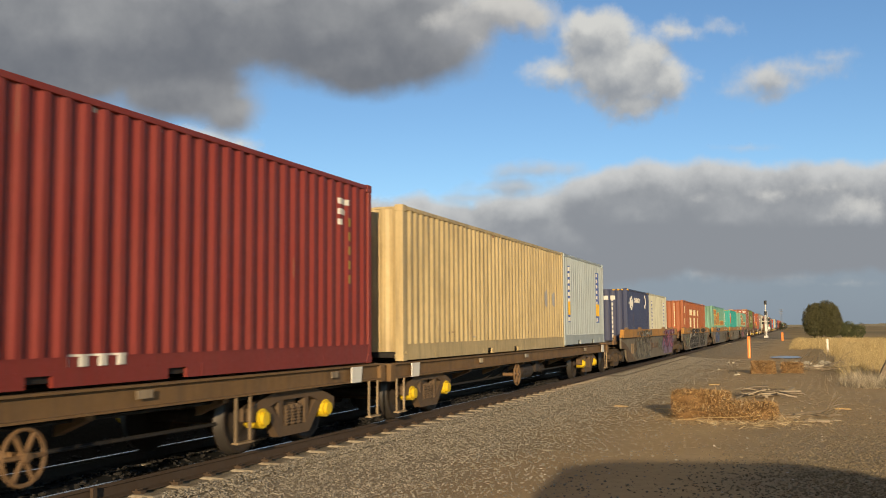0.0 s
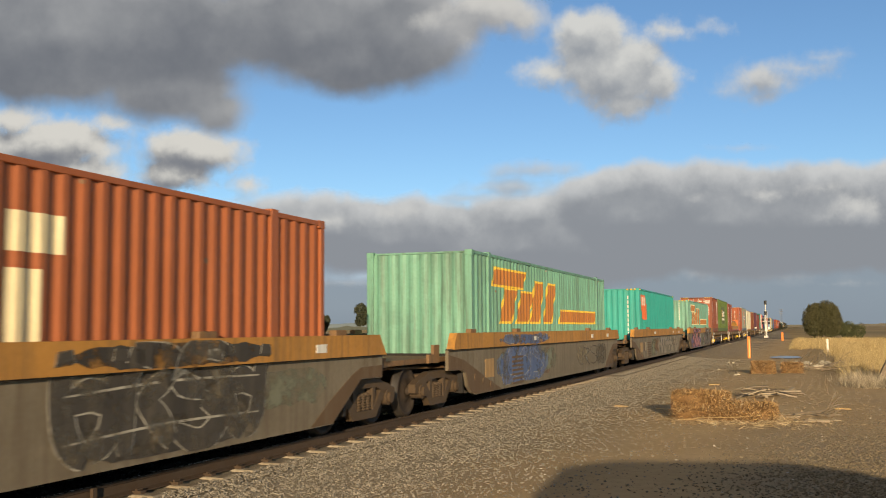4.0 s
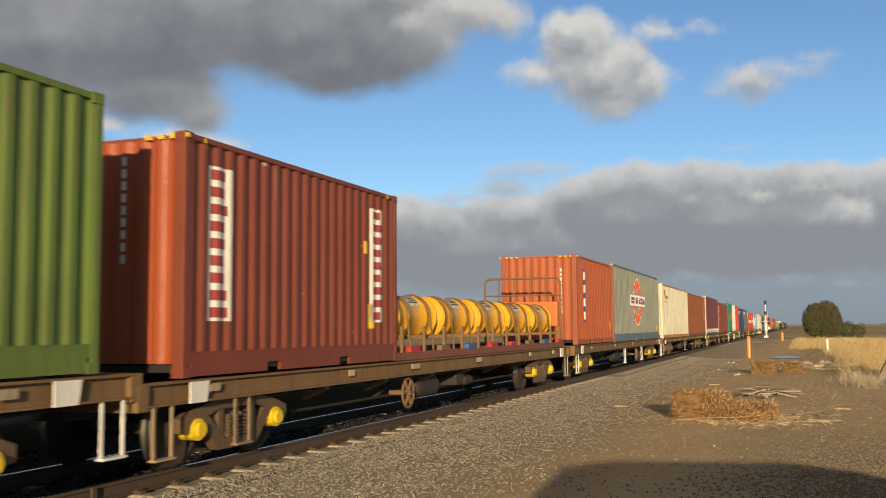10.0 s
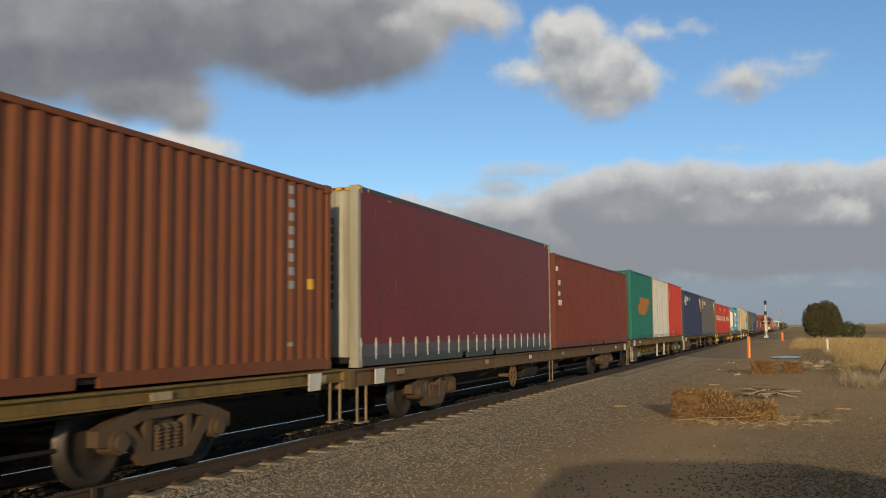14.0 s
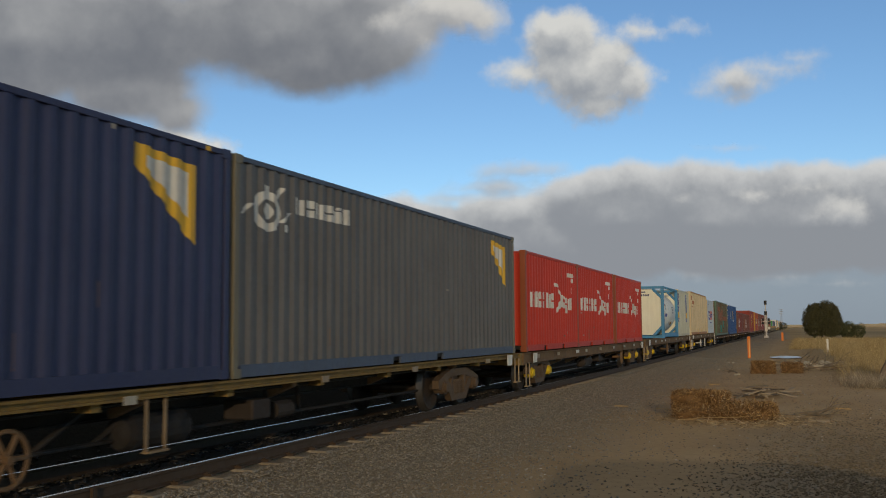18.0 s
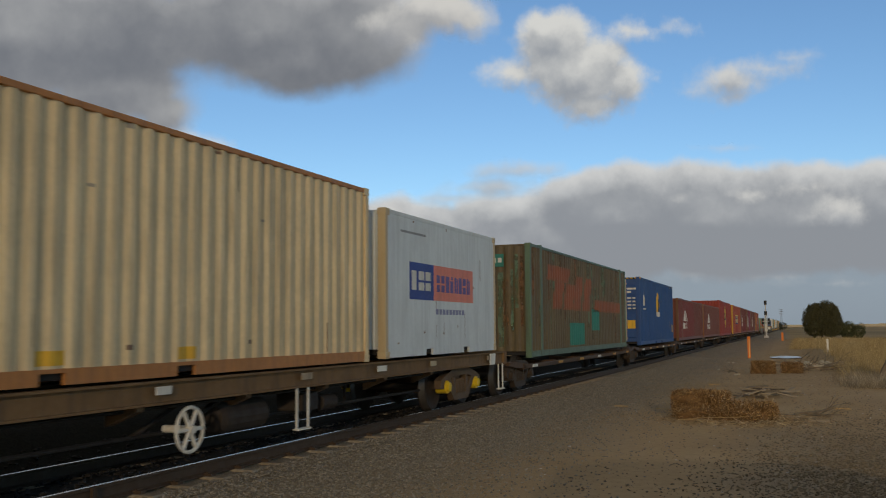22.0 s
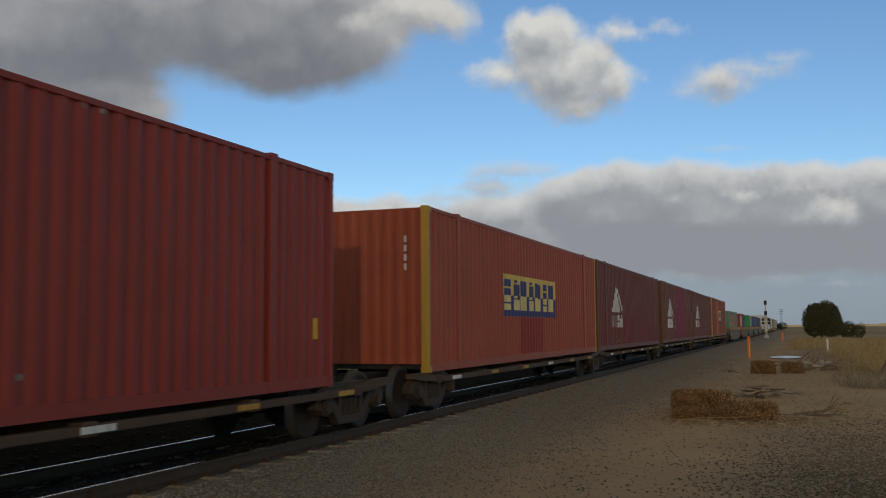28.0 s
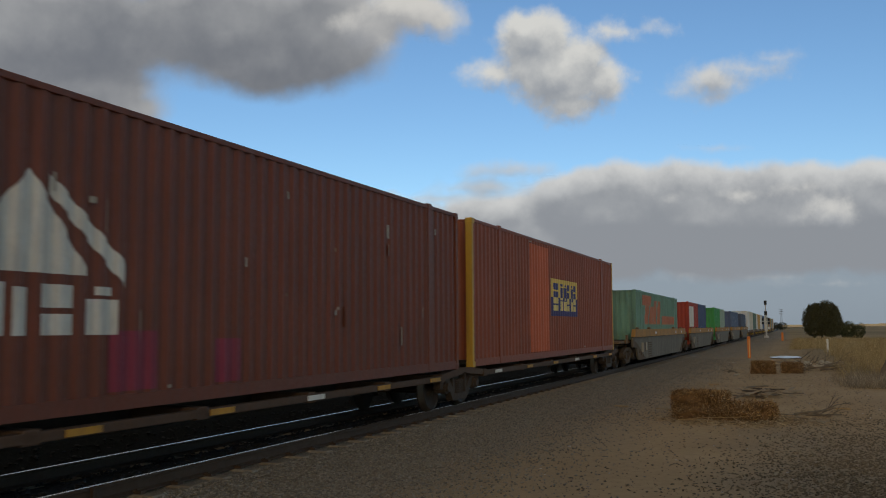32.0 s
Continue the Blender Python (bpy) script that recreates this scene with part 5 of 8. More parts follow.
def tank_container(s0, s1, z0, z1):
    s0, s1, z0, z1 = along(s0), along(s1), lifted(z0), lifted(z1)
    length, high = s1 - s0, z1 - z0
    tank = tagged(new("tank_container"), "cream tank in an open light blue steel frame", "container", "containers on the train")
    blue = coat((74, 144, 184), 0.2)
    cream = coat((244, 236, 208), 0.08, 0.02)
    hx, r = length / 2, 1.12
    bm = bmesh.new()
    prof = [(-hx + 0.16, 0.0001), (-hx + 0.16, 0.6), (-hx + 0.2, 0.95), (-hx + 0.3, r - 0.04), (-hx + 0.38, r), (hx - 0.38, r), (hx - 0.3, r - 0.04), (hx - 0.2, 0.95), (hx - 0.16, 0.6), (hx - 0.16, 0.0001)]
    lathe(bm, prof, 40)
    for f in bm.faces:
        f.smooth = True
    bmesh.ops.rotate(bm, verts=bm.verts, cent=(0, 0, 0), matrix=Matrix.Rotation(radians(90), 3, "Z"))
    bmesh.ops.recalc_face_normals(bm, faces=bm.faces)
    shell = part("tank_shell", bm, coat((245, 241, 228), 0.1, 0.03), tank, "cream metal cladding", pose(0, 0, high / 2))
    for x in (-1.7, -0.2, 1.3):
        bm = bmesh.new()
        lathe(bm, [(-0.02, r - 0.02), (-0.02, r + 0.006), (0.02, r + 0.006), (0.02, r - 0.02)], 40)
        put("band", link_mesh(bm, "band"), coat((222, 218, 202), 0.2), shell, pose(x, 0, 0, 0, 0, 90))
    octagon = [(-0.62, 0.16), (0.62, 0.16), (1.08, 0.62), (1.08, high - 0.62), (0.62, high - 0.16), (-0.62, high - 0.16), (-1.08, high - 0.62), (-1.08, 0.62)]
    for sx in (-1, 1):
        plate = part("end_plate", prism(bmesh.new(), octagon, -0.02, 0.02), cream, tank, "cream eight-sided end plate", pose(sx * (hx - 0.1), 0, 0, 0, 0, 90))
        dish = bmesh.new()
        ring = [(0.74 * math.cos(radians(15 * k)), high / 2 + 0.8 * math.sin(radians(15 * k))) for k in range(24)]
        prism(dish, ring, 0.0, -0.05 * sx)
        bmesh.ops.recalc_face_normals(dish, faces=dish.faces)
        part("end_dish", dish, cream, plate)
        for sy in (-1, 1):
            part("corner_brace", rod(bmesh.new(), (sx * (hx - 0.08), sy * 0.66, 0.12), (sx * (hx - 0.08), sy * 1.12, 0.6), 0.07, 6), blue, tank)
            part("corner_brace", rod(bmesh.new(), (sx * (hx - 0.08), sy * 0.66, high - 0.12), (sx * (hx - 0.08), sy * 1.12, high - 0.6), 0.07, 6), blue, tank)
        for sy in (-1, 1):
            part("corner_post", box(bmesh.new(), sx * hx, sx * (hx - 0.16), sy * 1.219, sy * 1.07, 0, high, 0.015), blue, tank)
        for zz in (0.0, high - 0.12):
            part("end_rail", box(bmesh.new(), sx * (hx - 0.02), sx * (hx - 0.13), -1.07, 1.07, zz, zz + 0.12, 0.01), blue, tank)
    for sy in (-1, 1):
        part("top_rail", box(bmesh.new(), -hx + 0.16, hx - 0.16, sy * 1.2, sy * 1.1, high - 0.1, high, 0.01), blue, tank)
        part("bottom_rail", box(bmesh.new(), -hx + 0.16, hx - 0.16, sy * 1.2, sy * 1.06, 0.06, 0.26, 0.01), blue, tank)
    bm = bmesh.new()
    box(bm, -1.4, -0.7, -0.35, 0.35, high - 0.2, high - 0.08, 0.02)
    box(bm, 0.3, 1.9, -0.45, -0.35, high - 0.16, high - 0.1)
    box(bm, 0.3, 1.9, 0.35, 0.45, high - 0.16, high - 0.1)
    rod(bm, (0.6, 0, high - 0.2), (0.6, 0, high - 0.02), 0.25, 14)
    part("walkway", bm, coat((150, 150, 140), 0.4), tank, "grey manlid and walkway")

    def on_shell(x0, x1, z0, z1, mat, label=""):
        bm = bmesh.new()
        prev = None
        for i in range(9):
            z = z0 + (z1 - z0) * i / 8 - high / 2
            y = -math.sqrt(max(0.01, (r + 0.016) ** 2 - z * z))
            v = [bm.verts.new((x0, y, z + high / 2)), bm.verts.new((x1, y, z + high / 2))]
            if prev:
                bm.faces.new((prev[0], prev[1], v[1], v[0]))
            prev = v
        part("marking", bm, mat, tank, label)
    for k, (dx, dz, colour) in enumerate(((0, 0.3, (70, 120, 200)), (-0.17, 0.2, (205, 60, 60)), (0.17, 0.2, (90, 160, 70)), (-0.1, 0.02, (60, 150, 200)), (0.1, 0.02, (225, 190, 50)))):
        on_shell(-1.55 + dx, -1.42 + dx, 1.42 + dz, 1.56 + dz, coat(colour, 0.1), "small coloured petal mark")
    on_shell(-1.95, -1.05, 1.1, 1.26, coat((80, 84, 150), 0.2), "blue bar mark")
    on_shell(1.2, 1.75, 1.6, 1.66, coat((90, 90, 90), 0.2))
    on_shell(1.2, 1.45, 1.42, 1.54, coat((130, 130, 130), 0.2))
    on_shell(1.2, 1.6, 1.3, 1.36, coat((120, 110, 120), 0.2))
    on_shell(1.15, 1.35, 0.66, 0.86, coat((190, 140, 30), 0.2), "amber square")
    on_shell(1.4, 1.62, 0.66, 0.86, coat((190, 140, 30), 0.2), "amber square")
    bm = bmesh.new()
    for i in range(9):
        box(bm, -0.004, 0.0, 0.48 - i * 0.11, 0.48 - i * 0.11 - 0.075, high - 0.5, high - 0.4)
    box(bm, -0.004, 0.0, 0.24, -0.3, high - 0.32, high - 0.26)
    tagged(part("number_panel", bm, coat((70, 72, 100), 0.2), tank, "", pose(-hx + 0.078, 0, 0)), kind="stuff")
    MOVING.append((tank, (s0 + s1) / 2, z0))


tank_container(319.05, 325.1, 0.935, 3.6)
c = container("pale grey short container with blue upright mark strips", 325.22, 331.35, 0.96, 3.66, (204, 202, 178), dirt=0.3, rust=0.25)
hazard_strip(c)
tall_marks(c, [-2.75, 1.4], 0.83, 2.45, 0.36, coat((58, 84, 150), 0.3), OFF_WHITE, 8)
for x in (-2.75, 1.4):
    marks(c[0], c[1], c[3] - 0.008, YEL, [(x, x + 0.36, 1.05, 1.4)])

flat_wagon("brown container flat with bright white steps and yellow bearings", 332.0, 351.2, 0.96, FRAME_BROWN, seed=12, steps=(0.51,), plates=7, wheel_at=0.38, steps_white=True, hand_wheel=WHITE)
c = container("tan cream container with faded brown marks", 332.5, 344.1, 0.98, 3.8, (226, 202, 156), dirt=0.4, rust=0.35, rail=(186, 124, 62))
marks(c[0], c[1], c[3], coat((178, 110, 66), 0.4), [(-5.3, -4.8, 2.25, 2.52), (-4.9, -3.55, 1.99, 2.2), (-5.1, -4.1, 1.8, 1.84)], "faded brown mark")
marks(c[0], c[1], c[3], YEL, [(-1.25, -0.85, 0.2, 0.34), (0.88, 1.22, 0.2, 0.34)], "", "caution_label")
c = container("white short refrigerated container with a blue and coral panel", 344.55, 350.6, 1.0, 3.58, (216, 220, 218), dirt=0.2, rust=0.35, smooth=True, post=(196, 174, 134))
def flat_marks(c, mat, rects, label="", lift=0.004):
    bm = bmesh.new()
    for x0, x1, z0, z1 in rects:
        box(bm, x0, x1, c[3] - lift, c[3] + 0.01, z0, z1)
    ob = part("marking", bm, mat, c[0], label)
    if len(rects) > 1:
        tagged(ob, kind="stuff")


flat_marks(c, coat((38, 62, 140), 0.2), [(-2.0, -0.81, 1.03, 1.7)], "blue panel")
flat_marks(c, coat((226, 130, 106), 0.2), [(-0.81, 1.49, 1.03, 1.7)], "coral panel")
flat_marks(c, OFF_WHITE, [(a, b, z0, z1) for a, b, z0, z1 in letters(-1.9, -0.9, 1.2, 1.55, 3, 0.25, 31)], "", 0.008)
flat_marks(c, coat((96, 80, 140), 0.2), [(a, b, z0, z1) for a, b, z0, z1 in letters(-0.65, 1.35, 1.2, 1.52, 8, 0.25, 32)], "", 0.008)
flat_marks(c, coat((130, 130, 160), 0.2), letters(-0.69, 0.98, 0.77, 0.87, 9, 0.3, 33))
flat_marks(c, GREY_MARK, [(-2.4, -1.2, 2.2, 2.24)])

# two five-unit skeletal wagons
spines = [(351.7, 369.5), (369.5, 384.3), (384.3, 401.0), (401.0, 417.2), (417.2, 434.6), (435.4, 451.9), (451.9, 467.6), (467.6, 482.75), (482.75, 498.3), (498.3, 515.6)]
for i, (a, b) in enumerate(spines):
    spine_wagon("low brown skeletal wagon unit with yellow reflectors", a, b, i % 5 == 0, i % 5 == 4, seed=i)
c = container("rust stained green container with a faded orange mark", 353.75, 367.77, 0.74, 3.72, (104, 88, 54), dirt=0.7, rust=0.5, post=(92, 118, 92), rail=(98, 120, 98))
slanted_block(c, -5.4, 1.28, 0.95, coat((150, 82, 42), 0.6), coat((140, 84, 44), 0.6))
TEAL_P = coat((38, 124, 108), 0.2)
run = random.Random(17)
for mat_, n_, lab_ in ((spray((98, 122, 96), 0.7), 44, "worn teal paint left between rust runs"), (spray((124, 84, 46), 0.7), 40, "brown rust runs")):
    spots_ = []
    for i in range(n_):
        x_ = run.uniform(-6.9, 6.6)
        top_ = run.choice((2.86, 2.86, run.uniform(1.2, 2.8)))
        spots_.append((x_, x_ + run.uniform(0.03, 0.12), max(0.18, top_ - run.uniform(0.5, 2.6)), top_))
    marks(c[0], c[1], c[3] + 0.003, mat_, spots_, lab_, "rust_streak")
    bm = bmesh.new()
    for i in range(14):
        y_ = run.uniform(-1.05, 1.0)
        box(bm, -7.086, -7.06, y_, y_ + run.uniform(0.05, 0.14), run.uniform(0.2, 1.4), run.uniform(2.0, 2.85))
    tagged(part("rust_streak", bm, mat_, c[0], lab_), kind="stuff")
marks(c[0], c[1], c[3], TEAL_P, [(-2.6, -0.6, 0.23, 0.9), (0.7, 1.85, 0.66, 1.37)], "fresh teal repaint patch")
bm = bmesh.new()
box(bm, -7.115, -7.1, -0.5, 0.75, 2.35, 2.68)
part("marking", bm, TEAL_P, c[0], "teal patch on the end")
bm = bmesh.new()
for i in range(8):
    box(bm, -7.12, -7.11, -0.45 + i * 0.15, -0.45 + i * 0.15 + 0.1, 2.46, 2.58)
tagged(part("number_panel", bm, OFF_WHITE, c[0]), kind="stuff")
c = container("deep blue container with its doors showing and a yellow arch mark", 371.1, 382.55, 0.72, 3.7, (30, 74, 132), dirt=0.3, rust=0.08, doors=True)
hazard_strip(c)
marks(c[0], c[1], c[3], OFF_WHITE, [(-4.65, -4.3, 1.72, lambda q: 2.38 - 1.6 * abs(q + 4.5)), (-4.87, -4.05, 1.55, 1.62), (-4.85, -4.65, 1.7, 1.95)], "white tower mark")
marks(c[0], c[1], c[3], YEL, disc(-0.1, 1.85, 0.5, 0.58), "yellow arch mark")
marks(c[0], c[1], c[3] - 0.004, OFF_WHITE, [(-0.7, 0.5, 1.28, 1.5)], "white base bar")
marks(c[0], c[1], c[3] - 0.004, BLACK, [(-0.12, 0.28, 1.5, lambda q: 1.7 + 0.5 * max(0.0, 1 - abs(q - 0.05) / 0.22) ** 0.5)], "dark bird shape")
marks(c[0], c[1], c[3], YEL, [(5.3, 5.5, 0.5, 0.9)], "", "caution_label")
bm = bmesh.new()
for r_ in range(4):
    for y_, w_ in ((-1.02, 0.12), (-0.84, 0.16), (-0.42, 0.24)):
        box(bm, -5.815, -5.79, y_, y_ + w_, 1.55 + 0.15 * r_, 1.62 + 0.15 * r_)
box(bm, -5.815, -5.79, -1.05, -0.66, 2.4, 2.48)
box(bm, -5.815, -5.79, -0.5, -0.26, 2.4, 2.48)
box(bm, -5.815, -5.79, -0.85, -0.66, 2.26, 2.34)
tagged(part("number_panel", bm, OFF_WHITE, c[0]), kind="stuff")
bm = bmesh.new()
box(bm, -5.815, -5.79, -1.0, -0.66, 0.72, 1.08)
part("caution_label", bm, YEL, c[0])
bm = bmesh.new()
lathe(bm, [(0.0, 0.0001), (0.0, 0.16), (0.01, 0.16), (0.01, 0.0001)], 18)
part("marking", bm, YEL, c[0], "round yellow mark", pose(-5.81, 0.8, 2.2, 0, 0, 90))


def sail(c, x, ink, z, k):
    """A white sail over a row of block marks."""
    thing, inner, high, y = c
    marks(thing, inner, y - 0.002, ink, [(x, x + 0.95, z, lambda q: z + k * (0.02 + 0.98 * (q - x) / 0.95)), (x + 0.95, x + 1.7, z, lambda q: z + k * (1.0 - 0.93 * (q - x - 0.95) / 0.75))], "white sail shape")
    marks(thing, inner, y - 0.002, ink, [(x + 1.2, x + 2.3, lambda q: z + k * (0.78 - 0.8 * (q - x - 1.2)), lambda q: z + k * (0.98 - 0.75 * (q - x - 1.2)))], "white sail shape")
    low, top = z - 0.55 * k - 0.05, z - 0.1
    marks(thing, inner, y - 0.002, ink, letters(x - 0.1, x + 2.3, low, top, 4, 0.14, 83), "row of white block marks")


def patches(c, colour, rects, label):
    marks(c[0], c[1], c[3] - 0.001, coat(colour, 0.25), rects, label, "repaint_patch")


BROWN_RED = (116, 55, 30)
c = container("brown maroon long container with a white sail mark", 385.35, 400.65, 0.7, 3.16, BROWN_RED, dirt=0.4, rust=0.1, post=(110, 72, 40), inset=0.0)
patches(c, (122, 46, 30), [(-7.5, 1.25, 0.2, 2.35)], "redder repaint")
sail(c, -5.15, OFF_WHITE, 1.14, 0.74)
end_bars(c, [-0.3], 1.4, 2.1, 5)
c = container("brown maroon long container with a white sail mark", 401.35, 416.9, 0.7, 3.16, (120, 58, 32), dirt=0.4, rust=0.1, post=(150, 96, 44))
sail(c, -4.4, OFF_WHITE, 1.08, 0.76)
c = container("tall dull red long container with a yellow star badge", 417.5, 432.7, 0.66, 3.86, (148, 48, 28), dirt=0.2, rust=0.1)


def badge(c, x, z):
    thing, inner, high, y = c
    star = lambda r: ((lambda q: z - r * max(0.62 * (1.0 if abs(q - x) < 0.62 * r * 1.1 else 0.0), max(0, 1.0 - abs(q - x) / r))), (lambda q: z + r * max(0.62 * (1.0 if abs(q - x) < 0.62 * r * 1.1 else 0.0), max(0, 1.0 - abs(q - x) / r))))
    for r, mat, yy, lab in ((1.28, coat((40, 40, 60), 0.2), y, "dark badge edge"), (1.16, coat((206, 170, 60), 0.3), y - 0.004, "yellow star badge")):
        lo, hi = star(r)
        marks(thing, inner, yy, mat, [(x - r, x + r, lo, hi)], lab)
    marks(thing, inner, y - 0.008, coat((44, 44, 66), 0.2), letters(x - 0.92, x + 0.92, z - 0.33, z + 0.33, 6, 0.2, 51), "dark block marks")


badge(c, -0.55, 1.75)
marks(c[0], c[1], c[3], YEL, [(7.1, 7.3, 0.7, 1.0)], "", "caution_label")
c = container("orange brown long container with yellow corner posts", 436.4, 451.65, 0.68, 3.84, (166, 72, 34), dirt=0.22, rust=0.1, post=(196, 152, 44))


def banner(c, x0, x1, z0, z1, seed):
    thing, inner, high, y = c
    zm = (z0 + z1) / 2
    marks(thing, inner, y, coat((222, 192, 96), 0.25), [(x0, x1, zm, z1)], "yellow banner half")
    marks(thing, inner, y, coat((56, 58, 112), 0.25), [(x0, x1, z0, zm)], "blue banner half")
    marks(thing, inner, y - 0.004, coat((56, 58, 112), 0.25), letters(x0 + 0.15, x1 - 0.1, zm, z1 - 0.12, 7, 0.3, seed))
    marks(thing, inner, y - 0.004, coat((226, 204, 130), 0.25), letters(x0 + 0.15, x1 - 0.1, z0 + 0.15, zm, 7, 0.3, seed))


banner(c, -2.9, 2.25, 1.1, 2.1, 61)
patches(c, (150, 36, 22), [(-1.4, 0.7, 0.2, 1.07)], "bright red repaint")
end_bars(c, [-0.75], 1.9, 2.6, 4)
c = container("brown maroon long container with a white sail mark", 452.1, 467.0, 0.68, 3.85, (118, 50, 27), dirt=0.35, rust=0.1, post=(112, 74, 42))
sail(c, -4.85, OFF_WHITE, 1.38, 0.94)
patches(c, (122, 38, 30), [(-2.3, 0.4, 0.2, 1.28), (1.4, 6.6, 0.2, 1.08), (-6.9, -5.3, 0.2, 0.9)], "redder repaint")
c = container("brown container with a white sail and a magenta repaint", 468.3, 482.5, 0.68, 3.86, (118, 58, 27), dirt=0.3, rust=0.15, post=(112, 74, 42))
sail(c, -4.95, OFF_WHITE, 1.36, 0.98)
patches(c, (136, 34, 56), [(-1.5, 3.5, 0.2, 3.1)], "magenta repaint")
end_bars(c, [-0.7], 1.7, 2.5, 5)
c = container("brown long container with a white sail mark", 483.0, 497.9, 0.68, 3.86, (116, 56, 29), dirt=0.35, rust=0.1)
sail(c, -4.9, OFF_WHITE, 1.36, 0.96)
patches(c, (136, 40, 60), [(-2.83, -2.04, 0.2, 0.82), (-0.96, -0.41, 0.2, 0.72)], "magenta repaint")
end_bars(c, [-0.7], 1.7, 2.5, 5)
c = container("orange brown long container with yellow corner posts", 498.76, 514.6, 0.68, 3.88, (144, 70, 36), dirt=0.35, rust=0.1, post=(200, 156, 46))
patches(c, (196, 96, 51), [(-3.29, -1.33, 0.2, 3.0)], "paler repaint")
banner(c, -1.1, 2.2, 1.15, 2.2, 62)

worn = random.Random(91)
for box_ in [t for t, s, z in MOVING if along(468) < s < along(498) and t.name.startswith("shipping_container")]:
    length_ = 14.1
    spots_ = []
    for i in range(26):
        x_, z_ = worn.uniform(-6.6, 6.3), worn.uniform(0.4, 2.7)
        spots_.append((x_, x_ + worn.uniform(0.03, 0.12), z_, z_ + worn.uniform(0.05, 0.35)))
    marks(box_, length_, -HALF + 0.0095, SCUFF_PALE, spots_, "pale scraped spots", "scuff")

# more wells and flats at the tail
tail_wells = [(516.6, 538.4), (538.4, 559.0), (559.0, 579.0), (579.0, 599.0), (599.0, 619.0)]
for i, (a, b) in enumerate(tail_wells):
    well_wagon("dusty grey well wagon unit far down the train", a, b, i == 0, i == 4, seed=20 + i)
c = container("pale green long container with a faded orange mark", 519.9, 534.4, 0.62, 3.1, (112, 152, 126), dirt=0.6, rust=0.3)
slanted_block(c, -5.6, 1.0, 1.0, coat((190, 110, 70), 0.5), coat((190, 120, 80), 0.5))
c = container("red short container with a white panel, in a well wagon", 540.6, 546.7, 0.4, 3.1, (164, 53, 25), dirt=0.25)
marks(c[0], c[1], c[3], OFF_WHITE, [(-2.6, 0.3, 1.1, 2.4)], "white panel")
c = container("navy blue short container in a well wagon", 546.9, 552.9, 0.4, 3.1, (62, 76, 110), dirt=0.25)
c = container("bright green short container in a well wagon", 561.0, 567.0, 0.4, 3.1, (60, 150, 70), dirt=0.25)
c = container("pale grey green short container in a well wagon", 567.2, 573.2, 0.4, 3.1, (150, 170, 150), dirt=0.25)
c = container("slate blue long container in a well wagon", 582.0, 596.0, 0.5, 3.1, (82, 96, 124), dirt=0.25)
c = container("dark slate container in a well wagon", 602.0, 614.2, 0.5, 3.1, (70, 80, 100), dirt=0.25)
rnd = random.Random(7)
far_colours = [((222, 218, 200), "white"), ((200, 150, 60), "ochre"), ((214, 206, 180), "cream"), ((70, 90, 130), "slate blue"), ((150, 56, 46), "dull red"), ((224, 222, 214), "white"), ((96, 120, 100), "grey green"), ((60, 70, 96), "navy")]
place = 619.6
for i in range(9):
    flat_wagon("brown container flat far down the train", place, place + 19.2, 0.94, FRAME_BROWN, seed=40 + i, plates=3)
    a = place + 0.4
    for width in ((6.06, 12.19), (12.19, 6.06), (6.06, 6.06, 6.06))[i % 3]:
        colour, word = far_colours[rnd.randrange(len(far_colours))]
        container(word + " shipping container far down the train", a, a + width, 0.96, 3.7, colour, dirt=0.3)
        a += width + 0.12
    place += 19.9
# ---------------------------------------------------------------- ground and track
GROUND = -0.315


def ground_height(x, y):
    d = abs(y - TRACK_Y - bend(x)[0])
    side = GROUND if y < TRACK_Y else GROUND - 0.15
    if d < 0.66:
        z = -0.168
    elif d < 1.42:
        z = -0.215
    elif d < 2.7:
        z = -0.215 + (side + 0.215) * (d - 1.42) / 1.28
    else:
        z = side
    if y > TRACK_Y and 1.42 < d < 6.0 and x < 110:      # bank added along the far shoulder, closes the view under the wagons
        rise = min(1.0, (d - 1.42) / 1.2) if d < 3.4 else max(0.0, (6.0 - d) / 2.6)
        z += (0.34 - z) * rise * rise * (3 - 2 * rise) * max(0.0, min(1.0, (110 - x) / 50))
    if y < TRACK_Y and 0.8 < d < 1.42:
        z = -0.2 if x < 36 else -0.17
    if d > 2.4 and abs(x) < 400:
        z += 0.035 * noise.noise((x * 0.25, y * 0.25, 0.3)) + 0.012 * noise.noise((x * 1.3, y * 1.3, 4.0))
    return z


def graded(spans):
    out = []
    for a, b, step in spans:
        n = max(1, round((b - a) / step))
        out += [a + (b - a) * i / n for i in range(n)]
    return out + [spans[-1][1]]


def build_ground():
    xs = graded([(-4200, -300, 400), (-300, -20, 40), (-20, 4, 3), (4, 34, 0.3), (34, 90, 1.0), (90, 300, 10), (300, 4600, 430)])
    ys = graded([(-4200, -300, 400), (-300, -20, 35), (-20, -6, 2), (-6, 5.2, 0.28), (5.2, 11.4, 0.22), (11.4, 30, 1.5), (30, 120, 8), (120, 500, 40), (500, 4600, 450)])
    verts, faces = [], []
    for x in xs:
        off = bend(x)[0] if x < 300 else bend(300)[0]
        for y in ys:
            yy = y + off if 4 < y < 13 else y
            verts.append((x, yy, ground_height(x, yy)))
    n = len(ys)
    for i in range(len(xs) - 1):
        for j in range(n - 1):
            faces.append((i * n + j, (i + 1) * n + j, (i + 1) * n + j + 1, i * n + j + 1))
    me = bpy.data.meshes.new("ground")
    me.from_pydata(verts, [], faces)
    me.polygons.foreach_set("use_smooth", [True] * len(faces))
    return me


